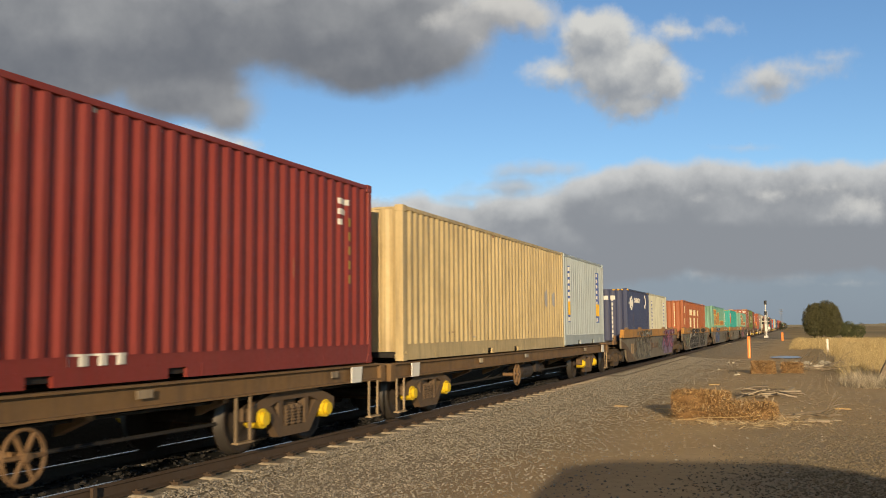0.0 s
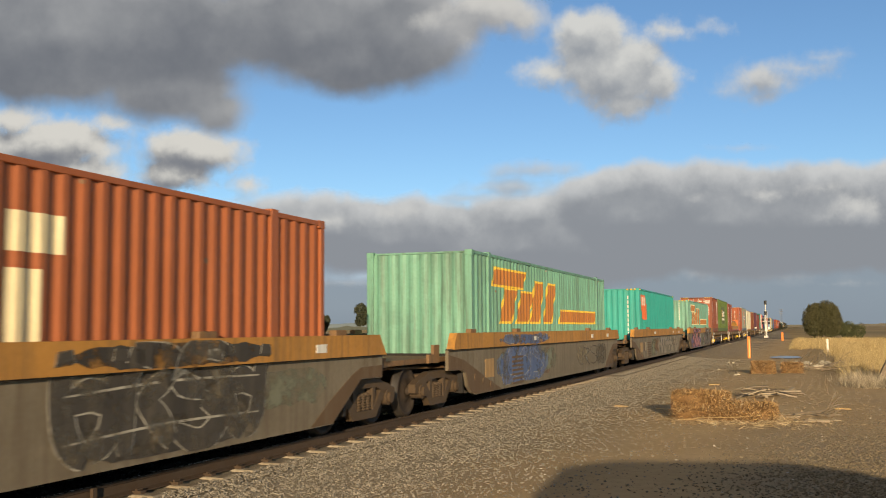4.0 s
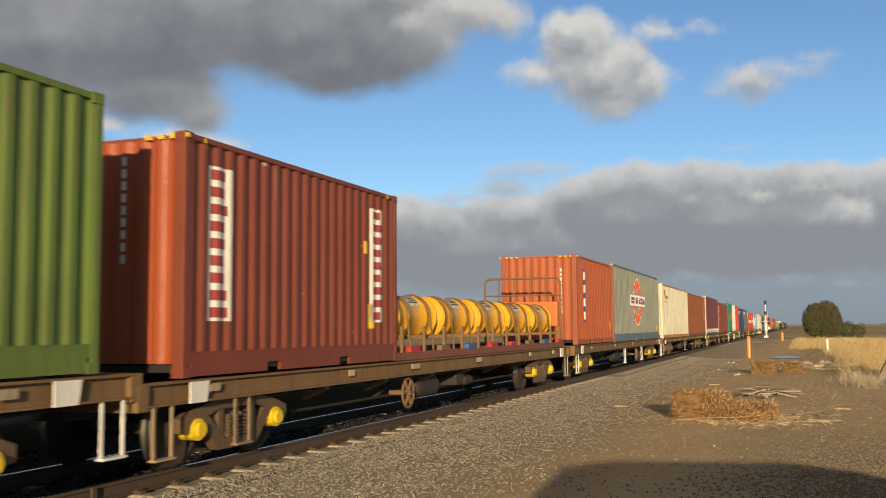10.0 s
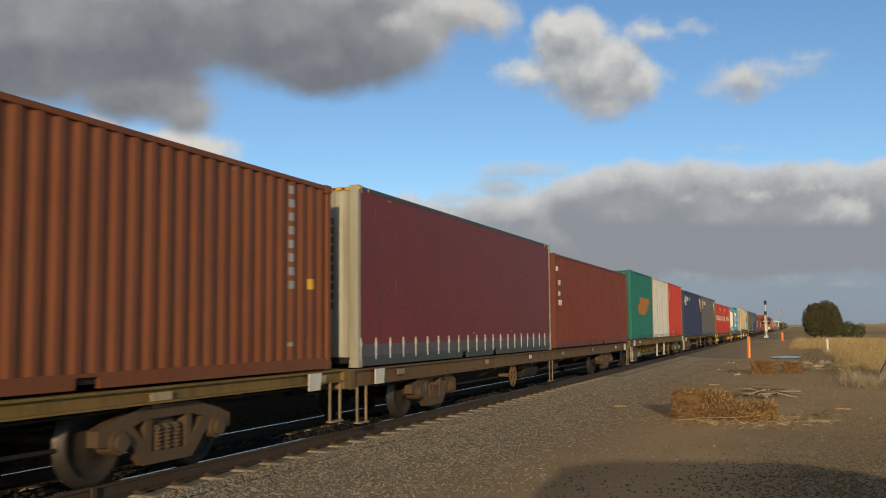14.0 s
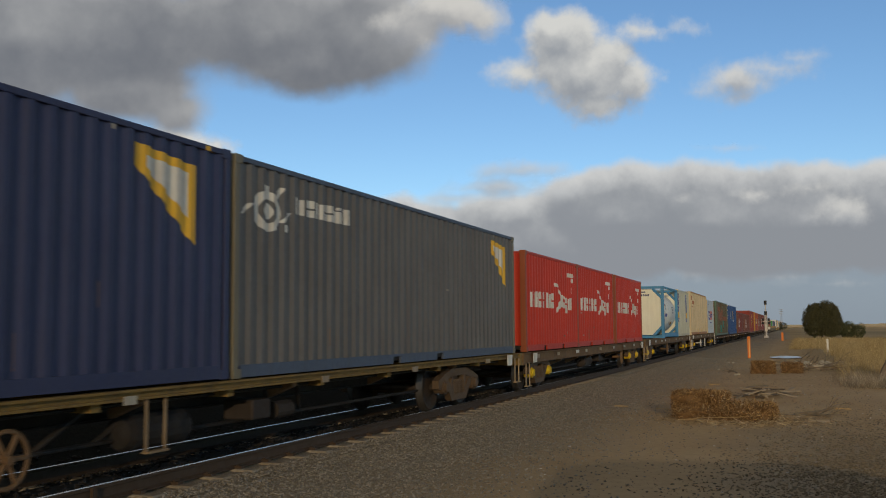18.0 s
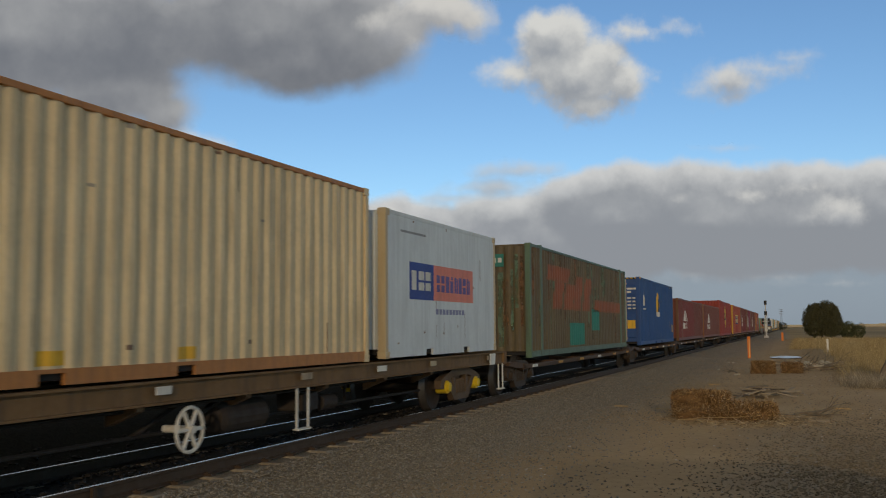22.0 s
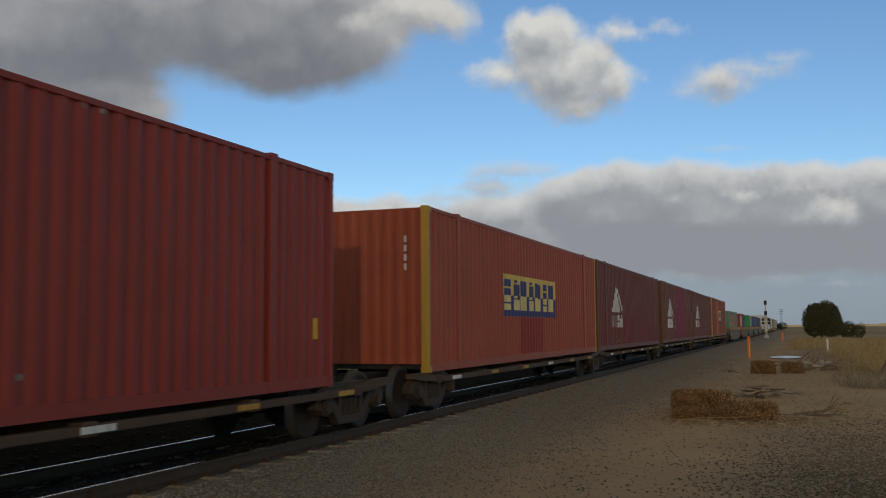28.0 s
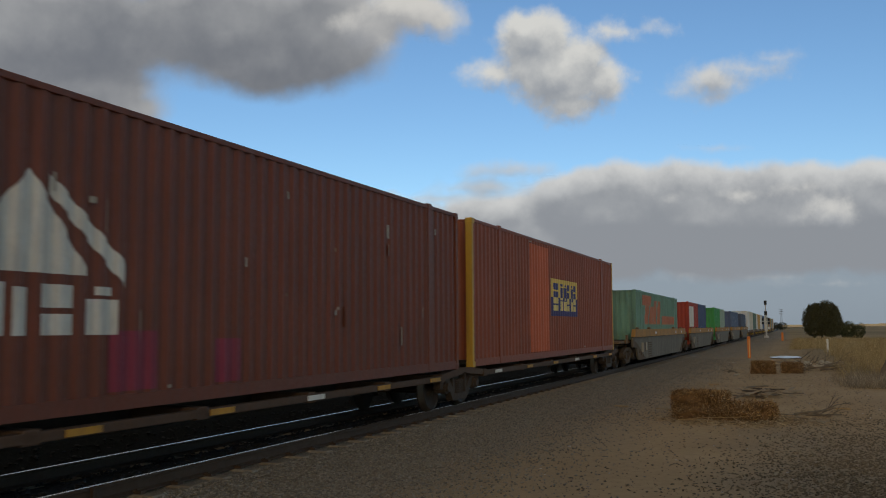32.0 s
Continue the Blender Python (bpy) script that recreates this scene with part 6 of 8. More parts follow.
def ground_material():
    mat, t, b = nodes_of("ground_dirt_and_gravel")
    tc = t.nodes.new("ShaderNodeTexCoord")
    sep = t.nodes.new("ShaderNodeSeparateXYZ")
    t.links.new(tc.outputs["Object"], sep.inputs[0])
    x, y = sep.outputs[0], sep.outputs[1]
    wide = noise_of(t, 0.35, 4)
    grain = noise_of(t, 30.0, 4, 0.7)
    clod = noise_of(t, 6.0, 5, 0.65)
    cells = t.nodes.new("ShaderNodeTexVoronoi")
    cells.inputs["Scale"].default_value = 42.0
    t.links.new(tc.outputs["Object"], cells.inputs["Vector"])
    dirt = mix(t, ramp_of(t, wide.outputs[0], [(0.3, 0.0), (0.7, 1.0)]), (0.46, 0.325, 0.175), (0.56, 0.405, 0.225))
    dirt = mix(t, ramp_of(t, clod.outputs[0], [(0.42, 0.0), (0.72, 0.45)]), dirt, (0.37, 0.262, 0.142))
    gravel = mix(t, cells.outputs["Color"], (0.31, 0.265, 0.195), (0.55, 0.475, 0.36))
    gravel = mix(t, ramp_of(t, cells.outputs["Distance"], [(0.25, 0.0), (0.6, 0.7)]), gravel, (0.17, 0.137, 0.094))
    warped = maths(t, "ADD", y, maths(t, "MULTIPLY", maths(t, "SUBTRACT", wide.outputs[0], 0.5), 2.4))
    by_track = t.nodes.new("ShaderNodeMapRange")
    by_track.inputs[1].default_value, by_track.inputs[2].default_value = 2.6, 5.2
    t.links.new(warped, by_track.inputs[0])
    col = mix(t, by_track.outputs[0], dirt, gravel)
    right = t.nodes.new("ShaderNodeMapRange")
    right.inputs[1].default_value, right.inputs[2].default_value = 1.6, 0.2
    t.links.new(warped, right.inputs[0])
    nearer = t.nodes.new("ShaderNodeMapRange")
    nearer.inputs[1].default_value, nearer.inputs[2].default_value = 22.0, 16.0
    t.links.new(x, nearer.inputs[0])
    col = mix(t, maths(t, "MULTIPLY", right.outputs[0], maths(t, "MULTIPLY", nearer.outputs[0], 0.7)), col, gravel)
    # dry pasture away from the line
    field = mix(t, wide.outputs[0], (0.44, 0.32, 0.15), (0.35, 0.25, 0.115))
    far_noise = noise_of(t, 0.012, 3)
    field = mix(t, ramp_of(t, far_noise.outputs[0], [(0.45, 0.0), (0.6, 0.6)]), field, (0.20, 0.155, 0.075))
    left = t.nodes.new("ShaderNodeMapRange")
    left.inputs[1].default_value, left.inputs[2].default_value = 14.0, 22.0
    t.links.new(maths(t, "SUBTRACT", y, maths(t, "MULTIPLY", x, 0.012)), left.inputs[0])
    off = t.nodes.new("ShaderNodeMapRange")
    off.inputs[1].default_value, off.inputs[2].default_value = -0.2, -3.2
    t.links.new(maths(t, "ADD", warped, maths(t, "MULTIPLY", x, -0.028)), off.inputs[0])
    far = t.nodes.new("ShaderNodeMapRange")
    far.inputs[1].default_value, far.inputs[2].default_value = 34.0, 60.0
    t.links.new(x, far.inputs[0])
    grassy = maths(t, "MAXIMUM", left.outputs[0], maths(t, "MULTIPLY", off.outputs[0], far.outputs[0]))
    col = mix(t, grassy, col, field)
    # dark bed between and beyond the rails, the train's shade painted in
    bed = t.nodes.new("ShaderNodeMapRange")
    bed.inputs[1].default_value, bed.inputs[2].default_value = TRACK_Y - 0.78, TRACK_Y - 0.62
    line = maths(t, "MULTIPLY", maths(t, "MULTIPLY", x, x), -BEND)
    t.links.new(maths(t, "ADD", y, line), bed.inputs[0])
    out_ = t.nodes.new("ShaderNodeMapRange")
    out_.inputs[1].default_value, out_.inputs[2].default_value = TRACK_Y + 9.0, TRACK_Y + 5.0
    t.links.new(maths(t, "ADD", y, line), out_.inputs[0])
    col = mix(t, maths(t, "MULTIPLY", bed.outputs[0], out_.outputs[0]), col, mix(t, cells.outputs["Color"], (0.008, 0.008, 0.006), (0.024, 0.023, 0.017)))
    t.links.new(col, b.inputs["Base Color"])
    b.inputs["Roughness"].default_value = 0.95
    b.inputs["Specular IOR Level"].default_value = 0.2
    h = maths(t, "ADD", maths(t, "MULTIPLY", clod.outputs[0], 0.6), maths(t, "MULTIPLY", cells.outputs["Distance"], 0.5))
    bump_of(t, b, maths(t, "ADD", h, maths(t, "MULTIPLY", grain.outputs[0], 0.4)), 0.25, 0.025)
    return mat


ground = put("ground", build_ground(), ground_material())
tagged(ground, "brown dirt and grey gravel beside the track, dry fields beyond", "ground", "", "structure")


def stone_material(name, a, b2):
    mat, t, b = nodes_of(name)
    geo = t.nodes.new("ShaderNodeNewGeometry")
    n = noise_of(t, 40, 3)
    col = mix(t, geo.outputs["Random Per Island"], a, b2)
    col = mix(t, ramp_of(t, n.outputs[0], [(0.4, 0.0), (0.7, 0.4)]), col, (0.05, 0.04, 0.03))
    t.links.new(col, b.inputs["Base Color"])
    b.inputs["Roughness"].default_value = 0.9
    return mat


def scatter_stones(name, count, place, size, seed, material, label):
    """Many small angular stones in one mesh."""
    rng = np.random.default_rng(seed)
    base = np.array([(1, 0, 0), (-1, 0, 0), (0, 1, 0), (0, -1, 0), (0, 0, 1), (0, 0, -1), (0.7, 0.7, 0.5), (-0.6, 0.5, 0.7)], float)
    tri = np.array([(0, 6, 4), (6, 2, 4), (2, 7, 4), (7, 1, 4), (1, 3, 4), (3, 0, 4), (2, 6, 0), (2, 0, 5), (1, 7, 2), (1, 2, 5), (3, 1, 5), (0, 3, 5)])
    spots = place(rng, count)
    n = len(spots)
    s = rng.uniform(*size, (n, 1, 1)) * rng.uniform(0.6, 1.2, (n, 1, 3))
    turn = rng.uniform(0, 2 * np.pi, n)
    v = (base[None] * s + rng.normal(0, 0.16, (n, 8, 3)) * s) * np.array([1.0, 1.0, 0.6])
    c, q = np.cos(turn)[:, None], np.sin(turn)[:, None]
    v = np.stack((v[..., 0] * c - v[..., 1] * q, v[..., 0] * q + v[..., 1] * c, v[..., 2]), -1) + spots[:, None, :]
    f = (tri[None] + 8 * np.arange(n)[:, None, None]).reshape(-1, 3)
    me = bpy.data.meshes.new(name)
    me.from_pydata(v.reshape(-1, 3).tolist(), [], f.tolist())
    return tagged(put(name, me, material), label, "stones", "", "stuff")


def heights(xy):
    return np.array([ground_height(x, y) for x, y in xy])


def ballast_spots(rng, n):
    x = 5 + 55 * rng.random(n) ** 2.2
    off = np.array([bend(a)[0] for a in x])
    y = TRACK_Y + off - 1.0 - np.abs(rng.normal(0, 1.7, n))
    return np.column_stack((x, y, heights(np.column_stack((x, y))) + 0.008))


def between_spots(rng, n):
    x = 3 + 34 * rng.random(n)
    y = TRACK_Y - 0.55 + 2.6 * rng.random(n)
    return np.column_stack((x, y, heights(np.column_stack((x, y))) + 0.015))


def dirt_spots(rng, n):
    x = 9 + 46 * rng.random(n) ** 1.7
    y = -3.5 + 9.0 * rng.random(n)
    return np.column_stack((x, y, heights(np.column_stack((x, y))) + 0.002))


def coarse_spots(rng, n):
    x = 9 + np.abs(rng.normal(0, 6.0, n))
    y = np.minimum(rng.normal(-1.2, 1.5, n), rng.normal(-0.2, 1.2, n) + 0.9)
    return np.column_stack((x, y, heights(np.column_stack((x, y))) + 0.004))


BALLAST = stone_material("ballast_stone", (0.17, 0.15, 0.118), (0.43, 0.38, 0.30))
scatter_stones("ballast", 52000, ballast_spots, (0.010, 0.025), 1, BALLAST, "grey brown crushed ballast stones along the track")
# near-black stone colour carries the shade under the wagons
scatter_stones("ballast", 6000, between_spots, (0.02, 0.045), 2, stone_material("shade_dark_ballast", (0.012, 0.011, 0.01), (0.04, 0.035, 0.03)), "ballast stones between the rails, darkened for shade under the train")
scatter_stones("gravel", 17000, coarse_spots, (0.01, 0.026), 3, stone_material("coarse_gravel", (0.16, 0.125, 0.076), (0.34, 0.265, 0.165)), "loose dark gravel on the dirt")
scatter_stones("pebbles", 9000, dirt_spots, (0.004, 0.012), 4, stone_material("pebbles", (0.24, 0.17, 0.092), (0.5, 0.37, 0.21)), "scattered pebbles on brown dirt")
scatter_stones("pale_pebbles", 160, dirt_spots, (0.012, 0.026), 5, stone_material("pale_pebbles", (0.6, 0.56, 0.5), (0.8, 0.76, 0.7)), "few pale pebbles and scraps on the dirt")


def far_spots(rng, n):
    x = 20 + 130 * rng.random(n)
    off = np.array([bend(a)[0] for a in x])
    y = -1.5 + (TRACK_Y + off + 0.3) * rng.random(n)
    return np.column_stack((x, y, heights(np.column_stack((x, y))) + 0.004))


scatter_stones("gravel", 15000, far_spots, (0.012, 0.03), 6, stone_material("brown_gravel", (0.25, 0.18, 0.105), (0.46, 0.345, 0.205)), "brown gravel and clods farther along the yard")


def rail_mesh(side, x0, x1):
    prof = [(-0.073, -0.172), (0.073, -0.172), (0.073, -0.158), (0.012, -0.135), (0.010, -0.045), (0.036, -0.034), (0.036, -0.006), (0.028, 0.0), (-0.028, 0.0), (-0.036, -0.006), (-0.036, -0.034), (-0.010, -0.045), (-0.012, -0.135), (-0.073, -0.158)]
    bm = bmesh.new()
    xs = graded([(-60, 0, 30), (0, 80, 4), (80, 900, 82)])
    rings = []
    for x in xs:
        m = on_track(x)
        rings.append([bm.verts.new(m @ Vector((0, side * 0.7535 + y, z))) for y, z in prof])
    n = len(prof)
    for a, b in zip(rings, rings[1:]):
        for i in range(n):
            f = bm.faces.new((a[i], a[(i + 1) % n], b[(i + 1) % n], b[i]))
            f.material_index = 1 if i == 7 else 0
    bmesh.ops.recalc_face_normals(bm, faces=bm.faces)
    return bm


track = tagged(new("railway_track"), "single standard gauge track with rusty sided rails on concrete sleepers", "railway track", "", "structure")
for side in (-1, 1):
    me = link_mesh(rail_mesh(side, 0, 0), "rail")
    me.materials.append(RAIL_RUST)
    me.materials.append(RAIL_TOP)
    put("rail", me, None, track)


def concrete_material():
    mat, t, b = nodes_of("dusty_concrete")
    n = noise_of(t, 7, 5, 0.7)
    rnd_ = t.nodes.new("ShaderNodeObjectInfo")
    col = mix(t, ramp_of(t, n.outputs[0], [(0.35, 0.0), (0.7, 1.0)]), (0.26, 0.215, 0.152), (0.42, 0.355, 0.26))
    col = mix(t, maths(t, "MULTIPLY", rnd_.outputs["Random"], 0.5), col, (0.2, 0.15, 0.1))
    t.links.new(col, b.inputs["Base Color"])
    b.inputs["Roughness"].default_value = 0.9
    bump_of(t, b, n.outputs[0], 0.4, 0.01)
    return mat


CONCRETE = concrete_material()


def sleeper_mesh():
    bm = prism(bmesh.new(), [(-0.12, -0.30), (-0.10, 0.0), (0.10, 0.0), (0.12, -0.30)], -1.12, 1.12)
    bmesh.ops.bevel(bm, geom=list(bm.edges), offset=0.012, segments=1, affect="EDGES")
    return bm


sleeper = cached(("sleeper",), sleeper_mesh)
clip = cached(("rail_clip",), lambda: rod(box(bmesh.new(), -0.05, 0.05, -0.06, 0.06, -0.02, 0.02, 0.006), (-0.05, 0, 0.03), (0.05, 0, 0.03), 0.014, 6))
for i in range(160):
    x = 2.2 + i * 0.667
    put("sleeper", sleeper, CONCRETE, track, on_track(x, -0.171))
    if x < 30:
        put("rail_clip", clip, RAIL_RUST, track, on_track(x, -0.155) @ Matrix.Translation((0, -0.86, 0)))
weld = on_track(8.2)
part("rail_joint_clamp", prism(bmesh.new(), [(-0.03, -0.2), (-0.03, -0.01), (0.03, -0.01), (0.03, -0.2)], -0.83, -0.79), RAIL_RUST, track, "", weld)


# ---------------------------------------------------------------- things beside the track
BUILT = set(bpy.data.objects)
def signal():
    s = tagged(new("railway_signal"), "tall pale signal mast with black lamp heads beside the track", "signal")
    s.matrix_world = pose(160, 7.35, -0.2)
    pale = coat((214, 208, 196), 0.2)
    part("mast", rod(bmesh.new(), (0, 0, 0), (0, 0, 5.6), 0.11, 12, 0.09), pale, s)
    part("base", box(bmesh.new(), -0.3, 0.3, -0.35, 0.35, 0, 0.3, 0.03), pale, s)
    bm = bmesh.new()
    for y in (-0.22, 0.22):
        rod(bm, (0.22, y, 0.2), (0.22, y, 4.4), 0.025, 6)
    for i in range(13):
        rod(bm, (0.22, -0.22, 0.4 + i * 0.3), (0.22, 0.22, 0.4 + i * 0.3), 0.018, 6)
    part("ladder", bm, pale, s)
    for z in (5.5, 3.85):
        head = part("lamp_head", box(bmesh.new(), -0.1, 0.1, -0.21, 0.21, z - 0.34, z + 0.34, 0.09), BLACK, s, "black lamp head")
        bm = bmesh.new()
        for dz in (-0.15, 0.15):
            rod(bm, (-0.28, 0, z + dz), (-0.08, 0, z + dz), 0.11, 12)
        part("hood", bm, BLACK, head)
    for y in (-0.46, 0.46):
        for z in (2.85, 2.3):
            head = part("lamp_head", box(bmesh.new(), -0.08, 0.08, y - 0.16, y + 0.16, z - 0.2, z + 0.2, 0.06), BLACK, s, "small black lamp head")
            part("hood", rod(bmesh.new(), (-0.24, y, z), (-0.06, y, z), 0.1, 12), BLACK, head)
    part("cross_arm", box(bmesh.new(), -0.04, 0.04, -0.5, 0.5, 2.54, 2.62), pale, s)
    part("equipment_box", box(bmesh.new(), -0.2, 0.2, -0.19, 0.19, 1.0, 2.1, 0.03), WHITE, s, "white equipment box")
    part("equipment_box", box(bmesh.new(), -0.2, 0.2, -0.62, -0.3, 1.3, 1.7, 0.03), WHITE, s, "white equipment box")


signal()


def marker(name, label, x, y, h, r, mat):
    p = tagged(put(name, cached((name,), lambda: rod(bmesh.new(), (0, 0, -0.1), (0, 0, h), r, 14)), mat, None, pose(x, y, GROUND)), label, "marker post")
    return p


post = tagged(new("marker_post"), "bright orange plastic marker post with a pale stripe", "marker post")
post.matrix_world = pose(61.5, 3.85, GROUND - 0.05)
ORANGE_POST = coat((232, 128, 44), 0.1, 0.0)
part("post", box(bmesh.new(), -0.05, 0.05, -0.09, 0.09, 0, 1.36, 0.02), ORANGE_POST, post)
part("reflective_stripe", box(bmesh.new(), -0.056, -0.05, -0.045, 0.005, 0.1, 1.2), coat((245, 190, 120), 0.1, 0), post, "pale stripe")
post2 = tagged(new("marker_post"), "orange marker post farther down the track", "marker post")
post2.matrix_world = pose(135, 4.2, GROUND)
part("post", box(bmesh.new(), -0.05, 0.05, -0.14, 0.14, 0, 1.1, 0.02), ORANGE_POST, post2)
white_post = tagged(new("guide_post"), "slim white timber guide post in the grass", "post")
white_post.matrix_world = pose(78, -0.75, GROUND - 0.05)
part("post", box(bmesh.new(), -0.06, 0.06, -0.07, 0.07, 0, 1.0, 0.015), WHITE, white_post)
leaner = tagged(new("old_fence_post"), "leaning grey weathered timber fence post in dry grass", "post")
leaner.matrix_world = pose(36.5, -2.0, GROUND - 0.05, 0, 0, 10) @ pose(0, 0, 0, 26, 0, 0)
GREY_WOOD = paint("weathered_grey_wood", (132, 118, 98), 0.5, 0.9, 0.0)
part("timber", box(bmesh.new(), -0.1, 0.1, -0.16, 0.16, 0, 1.35, 0.03), GREY_WOOD, leaner)


# ---- straw, timber and litter
def straw_material(name, a, b2):
    mat, t, b = nodes_of(name)
    geo = t.nodes.new("ShaderNodeNewGeometry")
    n = noise_of(t, 9, 4)
    col = ramp_of(t, geo.outputs["Random Per Island"], [(0.0, tuple(c * 0.45 for c in a)), (0.35, a), (0.8, b2), (1.0, tuple(min(0.8, c * 1.35) for c in b2))])
    col = mix(t, ramp_of(t, n.outputs[0], [(0.45, 0.0), (0.75, 0.5)]), col, tuple(c * 0.4 for c in a))
    t.links.new(col, b.inputs["Base Color"])
    b.inputs["Roughness"].default_value = 0.85
    return mat


STRAW = straw_material("old_straw", (0.25, 0.135, 0.05), (0.54, 0.345, 0.145))
# bale body coloured darker than the stalks, so gaps read as shade
PACKED = straw_material("packed_straw", (0.22, 0.12, 0.045), (0.32, 0.185, 0.07))
PALE_STRAW = straw_material("pale_straw", (0.36, 0.25, 0.13), (0.58, 0.46, 0.28))


def blades(count, place, length, width, seed, up=0.0):
    """Thin flat stalks; place gives their roots and ways."""
    rng = np.random.default_rng(seed)
    root, way = place(rng, count)
    n = len(root)
    way = way / np.linalg.norm(way, axis=1, keepdims=True)
    side = np.cross(way, rng.normal(0, 1, (n, 3)))
    side /= np.linalg.norm(side, axis=1, keepdims=True)
    L = rng.uniform(*length, (n, 1))
    w = rng.uniform(*width, (n, 1))
    bow = rng.normal(0, 0.12, (n, 3)) * L
    v = np.stack((root - side * w, root + side * w, root + way * L * 0.5 + bow - side * w * 0.8, root + way * L * 0.5 + bow + side * w * 0.8, root + way * L + bow * 2.2), 1)
    k = 5 * np.arange(n)[:, None]
    quads = (np.array([0, 1, 3, 2])[None] + k).tolist()
    tris = (np.array([2, 3, 4])[None] + k).tolist()
    me = bpy.data.meshes.new("stalks")
    me.from_pydata(v.reshape(-1, 3).tolist(), [], quads + tris)
    return me


def straw_bale(label, x, y, turn, lx, ly, lz, seed, slump=0.12):
    slump *= 1.35
    bale = tagged(new("straw_bale"), label, "straw bale", "old straw bales")
    bale.matrix_world = pose(x, y, GROUND, 0, 0, turn)
    bm = box(bmesh.new(), -lx / 2, lx / 2, -ly / 2, ly / 2, -0.02, lz)
    bmesh.ops.subdivide_edges(bm, edges=list(bm.edges), cuts=9, use_grid_fill=True)
    for v in bm.verts:
        p = v.co * 3.0 + Vector((seed * 3.1, 0, 0))
        v.co += Vector((noise.noise(p), noise.noise(p + Vector((9, 0, 0))), noise.noise(p + Vector((0, 9, 0))))) * slump
        v.co += Vector((noise.noise(p * 4), noise.noise(p * 4 + Vector((3, 0, 0))), noise.noise(p * 4 + Vector((0, 5, 0))))) * slump * 0.35
        v.co.z = max(v.co.z, -0.03)
    part("packed_straw", bm, PACKED, bale)

    def spots(rng, n):
        u = rng.uniform(-1, 1, (n, 3))
        axis = rng.choice([0, 1, 2, 2], n)
        u[np.arange(n), axis] = np.sign(u[np.arange(n), axis]) * 1.0
        root = u * np.array([lx / 2, ly / 2, lz / 2]) + np.array([0, 0, lz / 2])
        root += rng.normal(0, slump * 0.3, (n, 3))
        root[:, 2] = np.abs(root[:, 2])
        return root, rng.normal(0, 1, (n, 3)) + np.array([0, 0, 0.1]) + u * 0.4
    put("loose_straw", blades(int(26000 * lx * (lz + 0.1)), spots, (0.03, 0.09), (0.004, 0.009), seed), STRAW, bale)
    put("bleached_straw", blades(int(1500 * lx * (lz + 0.1)), spots, (0.05, 0.12), (0.004, 0.008), seed + 50), PALE_STRAW, bale, label="longer bleached stalks")
    return bale


straw_bale("weathered brown straw bale slumping on the dirt", 20.9, 2.3, 76, 1.0, 0.55, 0.53, 1, 0.07)
straw_bale("broken half bale of brown straw on the dirt", 20.9, 1.3, 82, 0.85, 0.5, 0.3, 2, 0.1)
straw_bale("low heap of rotten straw before the bale", 20.5, 1.95, 78, 1.5, 0.35, 0.2, 3, 0.1)
straw_bale("distant weathered straw bale on the dirt", 41.6, 2.08, 80, 0.78, 0.55, 0.44, 4, 0.08)
straw_bale("distant broken straw bale on the dirt", 42.2, 0.98, 70, 0.65, 0.5, 0.36, 5, 0.1)


def loose(rng, n):
    x = rng.normal(20.6, 0.5, n)
    y = rng.normal(1.6, 0.6, n)
    root = np.column_stack((x, y, heights(np.column_stack((x, y))) + 0.015))
    return root, np.column_stack((rng.normal(0, 1, n), rng.normal(0, 1, n), rng.normal(0, 0.12, n)))


tagged(put("straw_litter", blades(4200, loose, (0.06, 0.22), (0.003, 0.008), 11), PALE_STRAW), "loose pale straw strewn round the bales", "straw", "", "stuff")


def plank(label, x, y, turn, length, width, thick, z=0.0, tilt=0.0, mat=GREY_WOOD):
    bm = box(bmesh.new(), -length / 2, length / 2, -width / 2, width / 2, 0, thick, 0.006)
    bmesh.ops.subdivide_edges(bm, edges=[e for e in bm.edges if e.calc_length() > length * 0.6], cuts=5)
    for v in bm.verts:
        v.co += Vector((0, noise.noise(v.co * 3 + Vector((x, y, 0))), noise.noise(v.co * 2 + Vector((y, x, 3))))) * 0.025
    p = tagged(put("timber_plank", link_mesh(bm, "timber_plank"), mat, None, pose(x, y, GROUND + 0.01 + z, 0, tilt, turn)), label, "plank", "scrap timber")
    return p


rnd = random.Random(3)
PALE_WOOD = paint("bleached_wood", (168, 152, 128), 0.4, 0.9, 0.0)
DARK_WOOD = paint("damp_dark_wood", (84, 72, 58), 0.5, 0.9, 0.0)
for i in range(46):
    plank("splintered grey scrap plank in a heap on dirt", rnd.gauss(28.2, 0.75), rnd.gauss(1.45, 0.36), rnd.uniform(0, 180) if i % 3 else rnd.uniform(75, 110), rnd.uniform(0.2, 0.7), rnd.uniform(0.04, 0.14), rnd.uniform(0.015, 0.04), (i % 5) * 0.035, rnd.uniform(-14, 14), (PALE_WOOD, GREY_WOOD, PALE_WOOD, DARK_WOOD)[i % 4])
for i in range(14):
    plank("thin grey stick on the dirt", rnd.uniform(20.6, 23.0), rnd.uniform(-0.2, 0.9), rnd.uniform(50, 130), rnd.uniform(0.2, 0.8), 0.03, 0.03, 0.0, 0.0, PALE_WOOD if i % 2 else GREY_WOOD)
STRAW_STICK = coat((190, 158, 104), 0.5, 0)
plank("long pale stick lying over the straw", 20.15, 1.75, 92, 1.35, 0.016, 0.014, 0.1, 4, STRAW_STICK)
plank("pale stick lying by the straw", 20.05, 2.3, 86, 0.7, 0.018, 0.015, 0.03, 0, STRAW_STICK)
